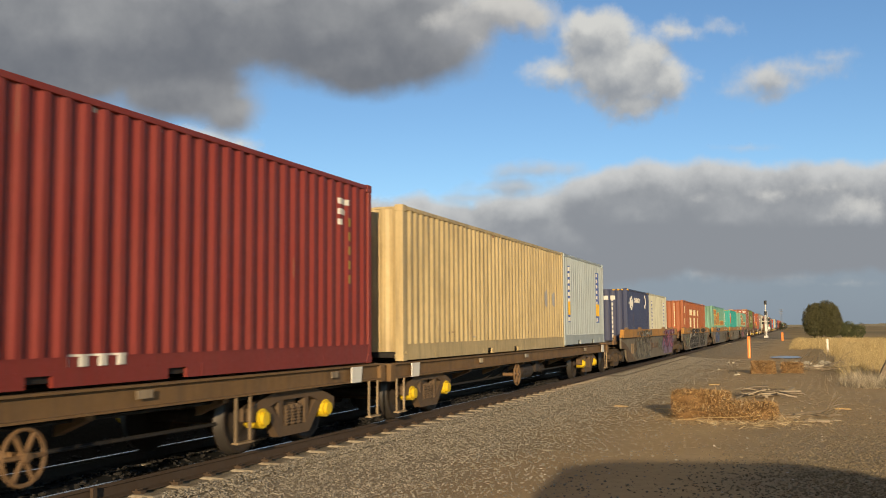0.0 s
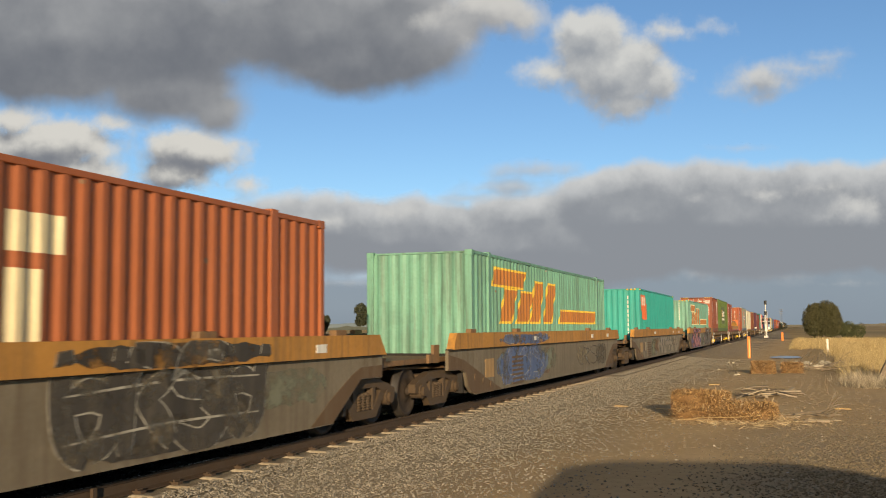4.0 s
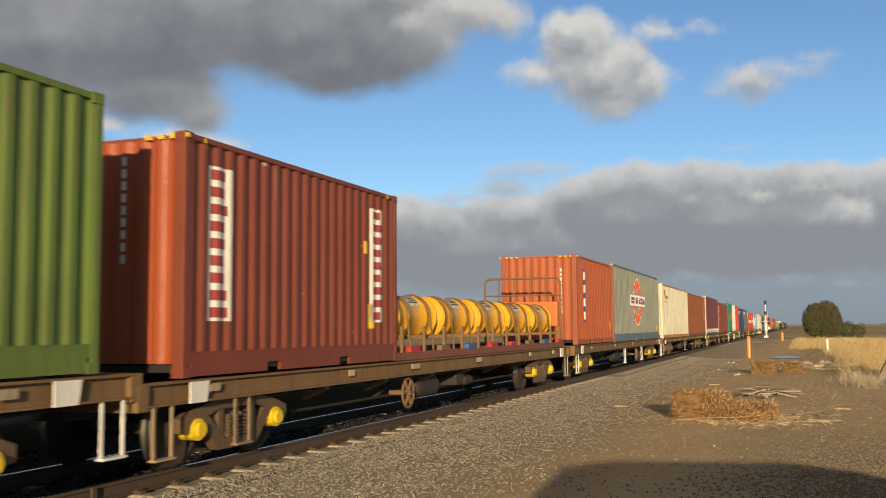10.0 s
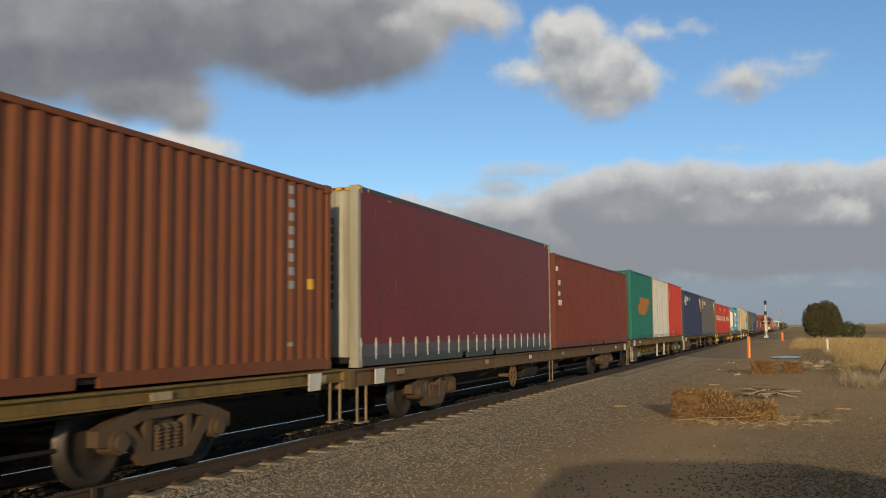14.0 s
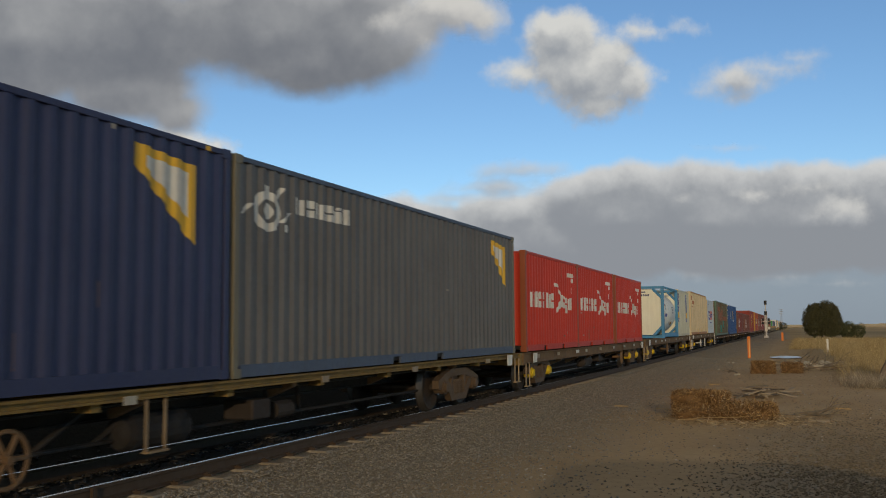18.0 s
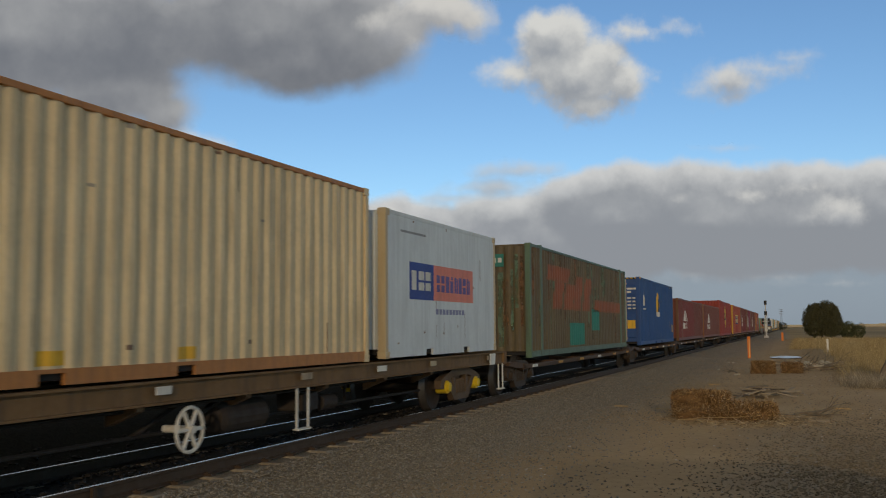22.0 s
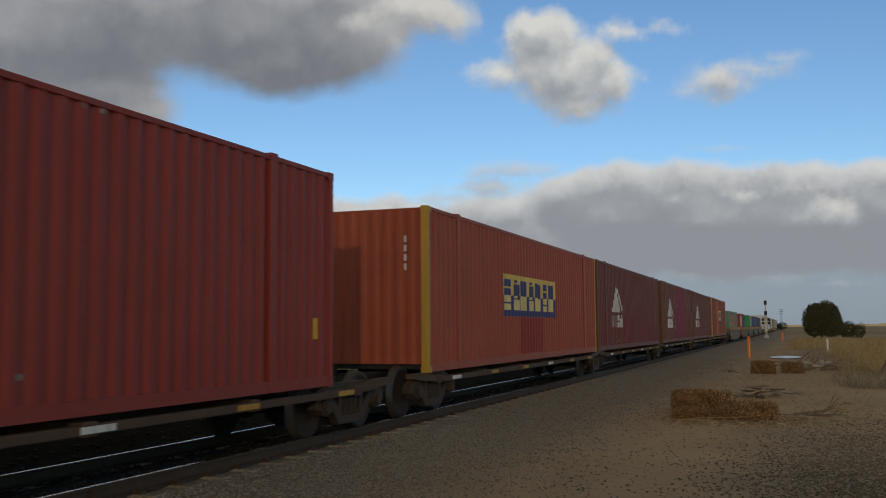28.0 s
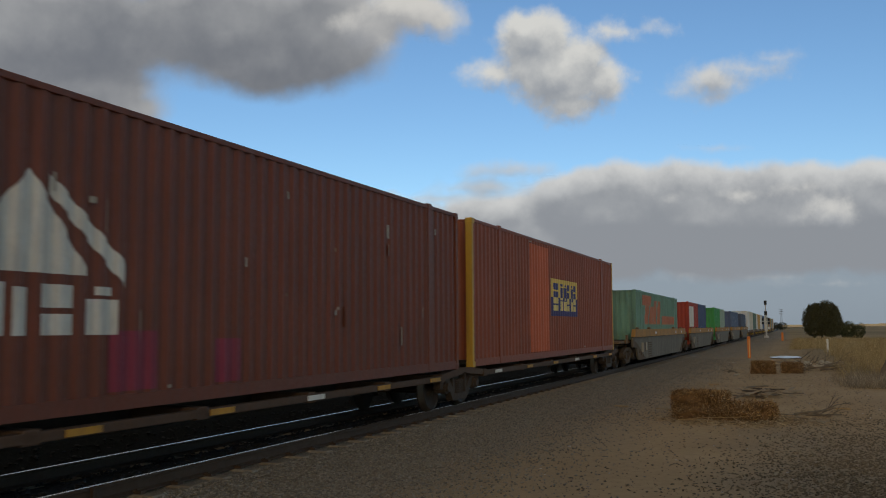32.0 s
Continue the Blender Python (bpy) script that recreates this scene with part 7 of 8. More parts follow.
for x, y, turn in ((23.4, 4.45, 80), (23.0, 3.4, 70), (33.0, 3.2, 75), (24.0, -0.5, 80)):
    plank("small pale stick on the dirt", x, y, turn, 0.34, 0.04, 0.03, 0, 0, STRAW_STICK)


def branch(label, x, y, turn, size, seed):
    r = random.Random(seed)
    bm = bmesh.new()

    def grow(p, d, length, rad, depth):
        q = p + d * length
        if q.z < 0.01:
            q.z = 0.01
        rod(bm, p, q, rad, 5, rad * 0.6)
        if depth:
            for _ in range(3):
                nd = (d + Vector((r.uniform(-1, 1), r.uniform(-1, 1), r.uniform(-0.4, 0.5))) * 0.8).normalized()
                grow(p + (q - p) * r.uniform(0.4, 1), nd, length * r.uniform(0.5, 0.75), rad * 0.55, depth - 1)
    grow(Vector((0, 0, 0.05)), Vector((1, 0, 0.12)).normalized(), size, 0.035, 3)
    return tagged(put("dead_branch", link_mesh(bm, "dead_branch"), GREY_WOOD, None, pose(x, y, GROUND, 0, 0, turn)), label, "branch", "dead branches")


for i, (x, y, turn, size) in enumerate(((40.5, 3.0, 20, 0.7), (45.5, 0.3, -60, 1.2), (44.2, -0.1, -80, 1.1), (47.5, -0.3, -100, 1.0), (43.5, 0.6, 200, 0.9), (22.0, 0.5, -70, 0.6), (46.0, -0.9, 30, 0.8), (46.5, 0.5, 160, 1.3), (47.0, -0.2, -20, 1.4), (48.5, 0.1, 60, 1.3), (44.8, -0.6, 120, 1.2), (45.8, 0.9, -140, 1.1))):
    branch("tangled dead grey branch on the dirt", x, y, turn, size, i)


def rubble(label, x, y, size, seed, mat):
    bm = bmesh.new()
    bmesh.ops.create_icosphere(bm, subdivisions=2, radius=size)
    for v in bm.verts:
        v.co *= 1 + 0.35 * noise.noise(v.co * (2 / size) + Vector((seed, 0, 0)))
        v.co.z = v.co.z * 0.6 + size * 0.3
    return tagged(put("rubble_stone", link_mesh(bm, "rubble_stone"), mat, None, pose(x, y, GROUND, 0, 0, seed * 40)), label, "stone", "rubble")


PALE_STONE = paint("pale_rubble", (196, 184, 160), 0.4, 0.9, 0.0)
for i in range(30):
    rubble("pale broken concrete lump by the grass", rnd.gauss(50.0, 2.6), rnd.gauss(0.0, 0.7), rnd.uniform(0.08, 0.26), i, PALE_STONE)
for x, y in ((47.5, 1.2), (40.3, 2.95), (40.0, 3.05), (53.5, 4.4), (53.2, 4.15), (44.5, 4.1)):
    rubble("small pale lump of rubble on the dirt", x, y, 0.07, int(x * 7) % 9, PALE_STONE)


def puddle():
    bm = bmesh.new()
    vs = []
    for i in range(40):
        a = 2 * math.pi * i / 40
        r = 1 + 0.25 * noise.noise((math.cos(a) * 1.5, math.sin(a) * 1.5, 2))
        vs.append(bm.verts.new((2.5 * r * math.cos(a), 0.85 * r * math.sin(a), 0)))
    bm.faces.new(vs)
    mat, t, b = nodes_of("still_water")
    b.inputs["Base Color"].default_value = (0.05, 0.045, 0.035, 1)
    b.inputs["Roughness"].default_value = 0.06
    n = noise_of(t, 3, 3)
    bump_of(t, b, n.outputs[0], 0.05, 0.01)
    return tagged(put("puddle", link_mesh(bm, "puddle"), mat, None, pose(62.5, 1.75, GROUND + 0.045)), "shallow rain puddle mirroring the sky", "puddle", "", "structure")


puddle()

# ---- dry grass
DRY_GRASS = straw_material("dry_grass", (0.40, 0.285, 0.12), (0.62, 0.465, 0.22))
GREY_GRASS = straw_material("bleached_grass", (0.36, 0.295, 0.2), (0.56, 0.47, 0.33))


def grass_at(cx, cy, sx, sy, lift=0.0):
    def place_(rng, n):
        x = rng.normal(cx, sx, n)
        y = rng.normal(cy, sy, n)
        root = np.column_stack((x, y, heights(np.column_stack((x, y)))))
        return root, np.column_stack((rng.normal(0, 0.3, n), rng.normal(0.05, 0.3, n), np.ones(n)))
    return place_


def grass_band(x0, x1, near, depth):
    """Roots from x0 to x1; near(x) is the edge towards the track."""
    def place_(rng, n):
        x = x0 + (x1 - x0) * rng.random(n) ** 1.2
        y = near(x) - depth * rng.random(n) ** 1.2 + rng.normal(0, 0.3, n)
        keep = np.array([noise.noise((a * 0.55, b * 0.9, 5.0)) for a, b in zip(x, y)]) > rng.normal(-0.12, 0.16, n)
        x, y = x[keep], y[keep]
        n = len(x)
        root = np.column_stack((x, y, heights(np.column_stack((x, y))) - 0.02))
        return root, np.column_stack((rng.normal(0.1, 0.45, n), rng.normal(0.1, 0.45, n), np.ones(n)))
    return place_


tagged(put("dry_grass", blades(90000, grass_band(38, 68, lambda x: -0.75 - 0.014 * x, 4.2), (0.15, 0.62), (0.002, 0.006), 21), DRY_GRASS), "tall dry yellow grass beside the yard", "grass", "", "stuff")
tagged(put("bleached_grass", blades(22000, grass_band(32.5, 46, lambda x: -0.95 - 0.004 * x, 2.2), (0.08, 0.42), (0.002, 0.006), 22), GREY_GRASS), "bleached grey grass at the edge of the dirt", "grass", "", "stuff")
tagged(put("dry_grass", blades(30000, grass_band(66, 150, lambda x: -1.1 + 0.016 * (x - 66), 9.0), (0.15, 0.5), (0.005, 0.014), 23), DRY_GRASS), "dry yellow grass running back to the tree", "grass", "", "stuff")
tagged(put("dry_grass", blades(12000, grass_band(84, 150, lambda x: 1.7 + 0.012 * (x - 78), 3.4), (0.12, 0.5), (0.005, 0.014), 24), DRY_GRASS), "dry grass bank beside the line", "grass", "", "stuff")

# ---- trees
BARK = paint("grey_bark", (84, 72, 58), 0.4, 0.95, 0.0)


def leaf_material(name, a, b2):
    mat, t, b = nodes_of(name)
    geo = t.nodes.new("ShaderNodeNewGeometry")
    col = mix(t, geo.outputs["Random Per Island"], a, b2)
    t.links.new(col, b.inputs["Base Color"])
    b.inputs["Roughness"].default_value = 0.7
    return mat


LEAF = leaf_material("dark_olive_leaves", (0.034, 0.036, 0.012), (0.135, 0.120, 0.044))
GUM_LEAF = leaf_material("gum_leaves", (0.018, 0.024, 0.012), (0.050, 0.055, 0.024))


def crown_mesh(lobes, count, leaf, seed):
    rng = np.random.default_rng(seed)
    pts = []
    weights = np.array([l[3] * l[4] * l[5] for l in lobes])
    pick = rng.choice(len(lobes), count, p=weights / weights.sum())
    u = rng.normal(0, 1, (count, 3))
    u /= np.linalg.norm(u, axis=1, keepdims=True)
    r = rng.uniform(0.55, 1.0, (count, 1)) ** 0.5
    L = np.array(lobes)[pick]
    wob = np.array([1 + 0.42 * noise.noise(Vector(a * 2.6) + Vector((b * 3.3, 0, 0))) for a, b in zip(u, pick)])[:, None]
    c = L[:, :3] + u * r * wob * L[:, 3:]
    n1 = rng.normal(0, 1, (count, 3)) + u * 0.8
    n1 /= np.linalg.norm(n1, axis=1, keepdims=True)
    a1 = np.cross(n1, rng.normal(0, 1, (count, 3)))
    a1 /= np.linalg.norm(a1, axis=1, keepdims=True)
    b1 = np.cross(n1, a1)
    s = rng.uniform(0.5, 1.0, (count, 1)) * leaf
    v = np.stack((c - a1 * s, c + b1 * s * 0.45, c + a1 * s, c - b1 * s * 0.45), 1)
    me = bpy.data.meshes.new("crown")
    me.from_pydata(v.reshape(-1, 3).tolist(), [], (np.arange(count * 4).reshape(-1, 4)).tolist())
    return me


def tree(label, x, y, trunk_h, lobes, count, leaf, mat, seed, z=GROUND, trunk_r=0.16):
    tr = tagged(new("tree"), label, "tree", "trees")
    tr.matrix_world = pose(x, y, z)
    bm = bmesh.new()
    rod(bm, (0, 0, -0.2), (0, 0, trunk_h), trunk_r, 9, trunk_r * 0.7)
    for l in lobes:
        rod(bm, (0, 0, trunk_h * 0.9), (l[0], l[1], l[2]), trunk_r * 0.5, 6, trunk_r * 0.15)
    part("trunk", bm, BARK, tr)
    put("crown", crown_mesh(lobes, count, leaf, seed), mat, tr)
    return tr


tree("broad round dark green tree with a low crown", 146, -0.75, 1.0, [(0, 0.8, 3.0, 1.5, 1.4, 1.9), (0, -0.8, 3.1, 1.6, 1.6, 2.1), (0, 1.0, 4.05, 1.2, 0.9, 1.0), (0, -0.35, 4.25, 1.2, 1.0, 1.0), (0, -1.5, 3.7, 1.1, 0.9, 1.0), (-0.6, -1.7, 2.5, 1.2, 0.95, 1.6), (-0.5, 1.7, 2.6, 1.1, 0.85, 1.6), (-0.9, 1.0, 1.5, 1.2, 1.2, 1.1), (-0.9, -0.9, 1.4, 1.2, 1.3, 1.1), (-1.1, 0.0, 3.0, 0.9, 1.0, 1.0)], 46000, 0.115, LEAF, 1)
tree("low dark green bush behind the tree", 158, -4.6, 0.4, [(0, 0.2, 1.2, 1.2, 1.3, 1.3), (0, -1.2, 1.0, 1.0, 1.2, 1.0), (0, 1.3, 1.5, 1.0, 1.1, 1.2)], 7000, 0.13, leaf_material("olive_bush_leaves", (0.04, 0.05, 0.018), (0.12, 0.125, 0.045)), 2)
tree("thin bare shrub at the field's edge", 160, -6.4, 0.8, [(0, 0, 1.5, 0.6, 0.7, 0.8)], 300, 0.1, GUM_LEAF, 3, GROUND, 0.05)
# gum trees across the field, seen through the gaps of the train
for i, (az, el, wide, dist) in enumerate(((34.6, 1.05, 1.2, 300), (33.7, 1.3, 1.4, 305), (32.7, 1.25, 1.2, 300), (31.9, 1.2, 1.1, 310), (31.0, 1.55, 1.1, 300), (29.2, 1.55, 1.3, 300), (25.6, 1.45, 1.2, 300), (28.1, 0.9, 0.5, 330))):
    h = math.tan(radians(el + 0.35)) * dist
    w = math.tan(radians(wide)) * dist / 2
    r = random.Random(i + 30)
    lobes = [(r.uniform(-0.3, 0.3) * w, r.uniform(-0.7, 0.7) * w, h * r.uniform(0.45, 0.86), 0.45 * w, r.uniform(0.4, 0.65) * w, h * r.uniform(0.13, 0.24)) for _ in range(8)] + ([(0, r.uniform(-0.5, 0.5) * w, h * 0.25, 0.5 * w, 0.7 * w, h * 0.25)] * (1 if i < 4 else 0))
    tree("tall dark gum tree far across the dry field", dist * math.cos(radians(az)), dist * math.sin(radians(az)), h * 0.5, lobes, 4200, 0.6, GUM_LEAF, i + 10, GROUND - 0.2, 0.28)
for i, (az, dist) in enumerate(((1.75, 440), (2.1, 450))):
    tree("dark far tree at the end of the line", dist * math.cos(radians(az)), dist * math.sin(radians(az)), 1.2, [(0, 0, 1.9, 1.8, 2.0, 1.5), (0, 1.6, 1.5, 1.5, 1.7, 1.2)], 900, 0.32, GUM_LEAF, 60 + i)


# ---- earth mound and far country on the other side
def mound(label, x, y, rx, ry, h, seed):
    bm = bmesh.new()
    rows = []
    for i in range(25):
        row = []
        for j in range(25):
            u, v = i / 12 - 1, j / 12 - 1
            d = math.hypot(u, v)
            z = h * max(0.0, 1 - d) ** 0.8 * (1 + 0.25 * noise.noise((u * 3, v * 3, seed)))
            z += 0.1 * noise.noise((u * 9, v * 9, seed)) if d < 1 else -0.2
            row.append(bm.verts.new((u * rx, v * ry, z)))
        rows.append(row)
    for a, b in zip(rows, rows[1:]):
        for j in range(24):
            f = bm.faces.new((a[j], b[j], b[j + 1], a[j + 1]))
            f.smooth = True
    return tagged(put("earth_mound", link_mesh(bm, "earth_mound"), paint("dark_earth", (92, 74, 54), 0.5, 0.95, 0.0), None, pose(x, y, GROUND - 0.2)), label, "earth heap", "earth heaps")


mound("heap of dark bare earth in the dry field", 53, 48.5, 5.5, 4.2, 2.1, 1)
mound("low spoil heap beside the earth mound", 55, 43.8, 3.0, 3.0, 0.85, 2)
tree("small bright green shrub at the field's edge", 46.5, 39.5, 0.1, [(0, 0, 0.35, 0.7, 0.9, 0.5)], 3000, 0.09, leaf_material("fresh_leaves", (0.05, 0.09, 0.02), (0.13, 0.17, 0.04)), 77, GROUND - 0.2, 0.03)
tagged(put("dry_grass", blades(9000, grass_band(30, 62, lambda x: 46 + 0 * x, 12.0), (0.3, 0.7), (0.008, 0.02), 25), GREY_GRASS), "rough dry grass along the far fence", "grass", "", "stuff")


def ridge(name, label, dist, az0, az1, lo, hi, rough, mat, seed):
    """A far line of country as a low rolling bank."""
    bm = bmesh.new()
    prev = None
    n = 160
    for i in range(n + 1):
        az = radians(az0 + (az1 - az0) * i / n)
        h = lo + (hi - lo) * (0.5 + 0.5 * noise.noise((i * 0.07, seed, 0))) + rough * abs(noise.noise((i * 0.9, seed, 3)))
        cx, sy = math.cos(az), math.sin(az)
        v = [bm.verts.new((dist * cx, dist * sy, -2)), bm.verts.new((dist * cx, dist * sy, h)), bm.verts.new(((dist + 60) * cx, (dist + 60) * sy, h * 0.9)), bm.verts.new(((dist + 60) * cx, (dist + 60) * sy, -2))]
        if prev:
            for k in range(3):
                bm.faces.new((prev[k], prev[k + 1], v[k + 1], v[k]))
        prev = v
    bmesh.ops.recalc_face_normals(bm, faces=bm.faces)
    return tagged(put(name, link_mesh(bm, name), mat), label, "distant land", "", "structure")


# distance haze is mixed into the hills' blue grey colour
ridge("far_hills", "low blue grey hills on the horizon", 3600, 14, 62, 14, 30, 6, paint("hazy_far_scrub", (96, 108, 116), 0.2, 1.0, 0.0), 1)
ridge("far_woods", "dark line of far scrub on the horizon", 2300, 20, 62, 3, 8, 7, paint("far_scrub", (70, 76, 70), 0.3, 1.0, 0.0), 2)
ridge("far_stubble", "pale straw coloured far paddock", 1500, 33, 62, 0.6, 2.2, 0.2, paint("far_stubble_field", (186, 158, 124), 0.2, 1.0, 0.0), 5)
ridge("far_scrub_near", "low dark hedge across the field", 900, 14, 62, 0.2, 0.8, 0.9, paint("hedge_scrub", (92, 84, 60), 0.3, 1.0, 0.0), 3)
ridge("far_woods_right", "thin dark scrub line on the flat horizon", 2600, -14, 8, 2, 6, 5, paint("far_scrub_right", (92, 88, 78), 0.3, 1.0, 0.0), 4)


def pylon(label, dist, az, h, w):
    p = tagged(new("power_pylon"), label, "pylon", "power pylons")
    p.matrix_world = pose(dist * math.cos(radians(az)), dist * math.sin(radians(az)), GROUND, 0, 0, az)
    steel = coat((112, 112, 112), 0.2)
    bm = bmesh.new()
    r = 0.012 * h / 2
    n = 7
    for sx in (-1, 1):
        for sy in (-1, 1):
            rod(bm, (sx * w, sy * w, 0), (sx * w * 0.12, sy * w * 0.12, h), r, 4)
    for i in range(n):
        a, b = i / n, (i + 1) / n
        wa, wb = w * (1 - 0.88 * a), w * (1 - 0.88 * b)
        for s in (-1, 1):
            rod(bm, (0, s * wa, a * h), (0, -s * wb, b * h), r * 0.7, 4)
    part("lattice", bm, steel, p, "grey lattice steel")
    for z in (0.74, 0.86, 0.97):
        part("cross_arm", box(bmesh.new(), -r, r, -w * 1.5, w * 1.5, z * h, z * h + 3 * r), steel, p)
    return p


pylon("grey lattice power pylon far behind the signal", 900, 1.8, 17, 1.2)
pylon("grey lattice power pylon on the far horizon", 1300, 43.95, 34, 2.6)
pylon("grey lattice power pylon on the far horizon", 1700, 43.3, 26, 2.0)
pylon("pale lattice power pylon on the far horizon", 1500, 40.0, 30, 2.4)
pylon("pale lattice power pylon on the far horizon", 1900, 39.5, 26, 2.0)
pylon("thin far power pole across the field", 1000, 42.2, 11, 0.6)


# ---- parked car by the photographer, only its shadow falls into view
def parked_car():
    car = tagged(new("parked_van"), "dark parked delivery van beside the gravel yard", "van")
    across = math.degrees(SUN_TURN) + 90
    car.matrix_world = pose(0.8, -2.47, GROUND, 0, 0, across)
    body = coat((52, 58, 66), 0.2, 0.0, 0.35)
    part("body", prism(bmesh.new(), [(-3.45, 0.4), (-3.47, 0.95), (-3.4, 1.15), (2.1, 1.2), (2.15, 0.95), (2.15, 0.4)], -0.9, 0.9), body, car)
    part("cabin", prism(bmesh.new(), [(-3.4, 1.15), (-3.25, 1.65), (-2.65, 2.15), (-2.0, 2.32), (0.3, 2.38), (1.1, 2.28), (1.72, 1.88), (2.1, 1.2)], -0.82, 0.82), body, car)
    for x in (-2.4, 1.35):
        for y in (-0.84, 0.84):
            part("wheel", lathe(bmesh.new(), [(-0.12, 0.22), (-0.12, 0.38), (0.12, 0.38), (0.12, 0.22)], 20), BLACK, car, "", pose(x, y, 0.38))
    for x0, x1 in ((-1.95, -0.95), (-0.85, 0.5)):
        part("window", prism(bmesh.new(), [(x0, 1.28), (x0 + 0.1, 1.78), (x1 - 0.1, 1.82), (x1 + 0.3, 1.28)], -0.792, -0.782), BLACK, car, "dark side window")


parked_car()

# the yard and the country round it lie a third of a degree askew to the plan's axis
for ob in [o for o in bpy.data.objects if o not in BUILT and o.parent is None]:
    ob.matrix_basis = Matrix.Rotation(-0.0062, 4, "Z") @ ob.matrix_basis
# ---------------------------------------------------------------- clouds, drifting left on the wind
RIGHT = AHEAD.cross(Vector((0, 0, 1))).normalized()
UP = RIGHT.cross(AHEAD).normalized()
FOCAL = 784 / math.tan(radians(49.4356) / 2)
DRIFTING = []


def cloud_material(name, blobs, scale, bright, dark, lit_from, lit_span, ragged, soft, shift, clear=1.0, seed=0.0, warp=0.35, patchy=0.5, relief=0.5):
    """Blobs (x, y, rx, ry) in the cloud's own units, bent and roughened by noise. It is bright where little cloud lies on the side the light comes from."""
    mat = bpy.data.materials.new(name)
    mat.use_nodes = True
    t = mat.node_tree
    t.nodes.clear()
    tc = t.nodes.new("ShaderNodeTexCoord")

    def fbm(vec, sc, detail, w, rough=0.58):
        n = t.nodes.new("ShaderNodeTexNoise")
        n.noise_dimensions = "4D"
        n.inputs["W"].default_value = w
        n.inputs["Scale"].default_value, n.inputs["Detail"].default_value, n.inputs["Roughness"].default_value = sc, detail, rough
        t.links.new(vec, n.inputs["Vector"])
        return n

    def vec(op, a, b):
        n = t.nodes.new("ShaderNodeVectorMath")
        n.operation = op
        for sock, val in zip(n.inputs, (a, b)):
            if isinstance(val, bpy.types.NodeSocket):
                t.links.new(val, sock)
            else:
                sock.default_value = val
        return n.outputs[0]

    def density(move):
        p = vec("ADD", tc.outputs["Object"], (move[0], move[1], 0.0))
        bent = p
        for sc, amount, w in ((scale * 0.45, warp, seed + 2), (scale * 1.6, warp * 0.35, seed + 3)):
            n = fbm(p, sc, 3, w)
            bent = vec("ADD", bent, vec("MULTIPLY", vec("SUBTRACT", n.outputs["Color"], (0.5, 0.5, 0.5)), (amount * 2, amount * 2, 0.0)))
        sep = t.nodes.new("ShaderNodeSeparateXYZ")
        t.links.new(bent, sep.inputs[0])
        best = None
        for x, y, rx, ry in blobs:
            dx = maths(t, "DIVIDE", maths(t, "SUBTRACT", sep.outputs[0], x), rx)
            dy = maths(t, "DIVIDE", maths(t, "SUBTRACT", sep.outputs[1], y), ry)
            d = maths(t, "SUBTRACT", 1.0, maths(t, "SQRT", maths(t, "ADD", maths(t, "MULTIPLY", dx, dx), maths(t, "MULTIPLY", dy, dy))))
            d = maths(t, "MULTIPLY", d, min(rx, ry) / 0.6)
            best = d if best is None else maths(t, "SMOOTH_MAX", best, d, 0.25)
        best = maths(t, "MAXIMUM", best, -2.0)
        n = fbm(p, scale, 10, seed)
        rough = maths(t, "MULTIPLY", maths(t, "SUBTRACT", n.outputs[0], 0.5), ragged)
        return maths(t, "ADD", best, rough)

    here = density((0, 0))
    toward = density(shift)
    alpha = t.nodes.new("ShaderNodeMapRange")
    alpha.interpolation_type = "SMOOTHSTEP"
    alpha.inputs[1].default_value, alpha.inputs[2].default_value, alpha.inputs[4].default_value = 0.0, soft, clear
    t.links.new(here, alpha.inputs[0])
    puff = fbm(tc.outputs["Object"], scale * 0.55, 5, seed + 7)
    billow = maths(t, "MULTIPLY", maths(t, "SUBTRACT", toward, here), relief)
    shade = maths(t, "ADD", maths(t, "MINIMUM", toward, 0.6), maths(t, "MULTIPLY", maths(t, "SUBTRACT", puff.outputs[0], 0.5), patchy))
    shade = maths(t, "ADD", shade, billow)
    deep = t.nodes.new("ShaderNodeMapRange")
    deep.interpolation_type = "SMOOTHSTEP"
    deep.inputs[1].default_value, deep.inputs[2].default_value = lit_from, lit_from + lit_span
    t.links.new(shade, deep.inputs[0])
    lit = mix(t, deep.outputs[0], bright, dark)
    glow = t.nodes.new("ShaderNodeEmission")
    t.links.new(lit, glow.inputs[0])
    gone = t.nodes.new("ShaderNodeBsdfTransparent")
    ms = t.nodes.new("ShaderNodeMixShader")
    t.links.new(alpha.outputs[0], ms.inputs[0])
    t.links.new(gone.outputs[0], ms.inputs[1])
    t.links.new(glow.outputs[0], ms.inputs[2])
    out = t.nodes.new("ShaderNodeOutputMaterial")
    t.links.new(ms.outputs[0], out.inputs[0])
    return mat


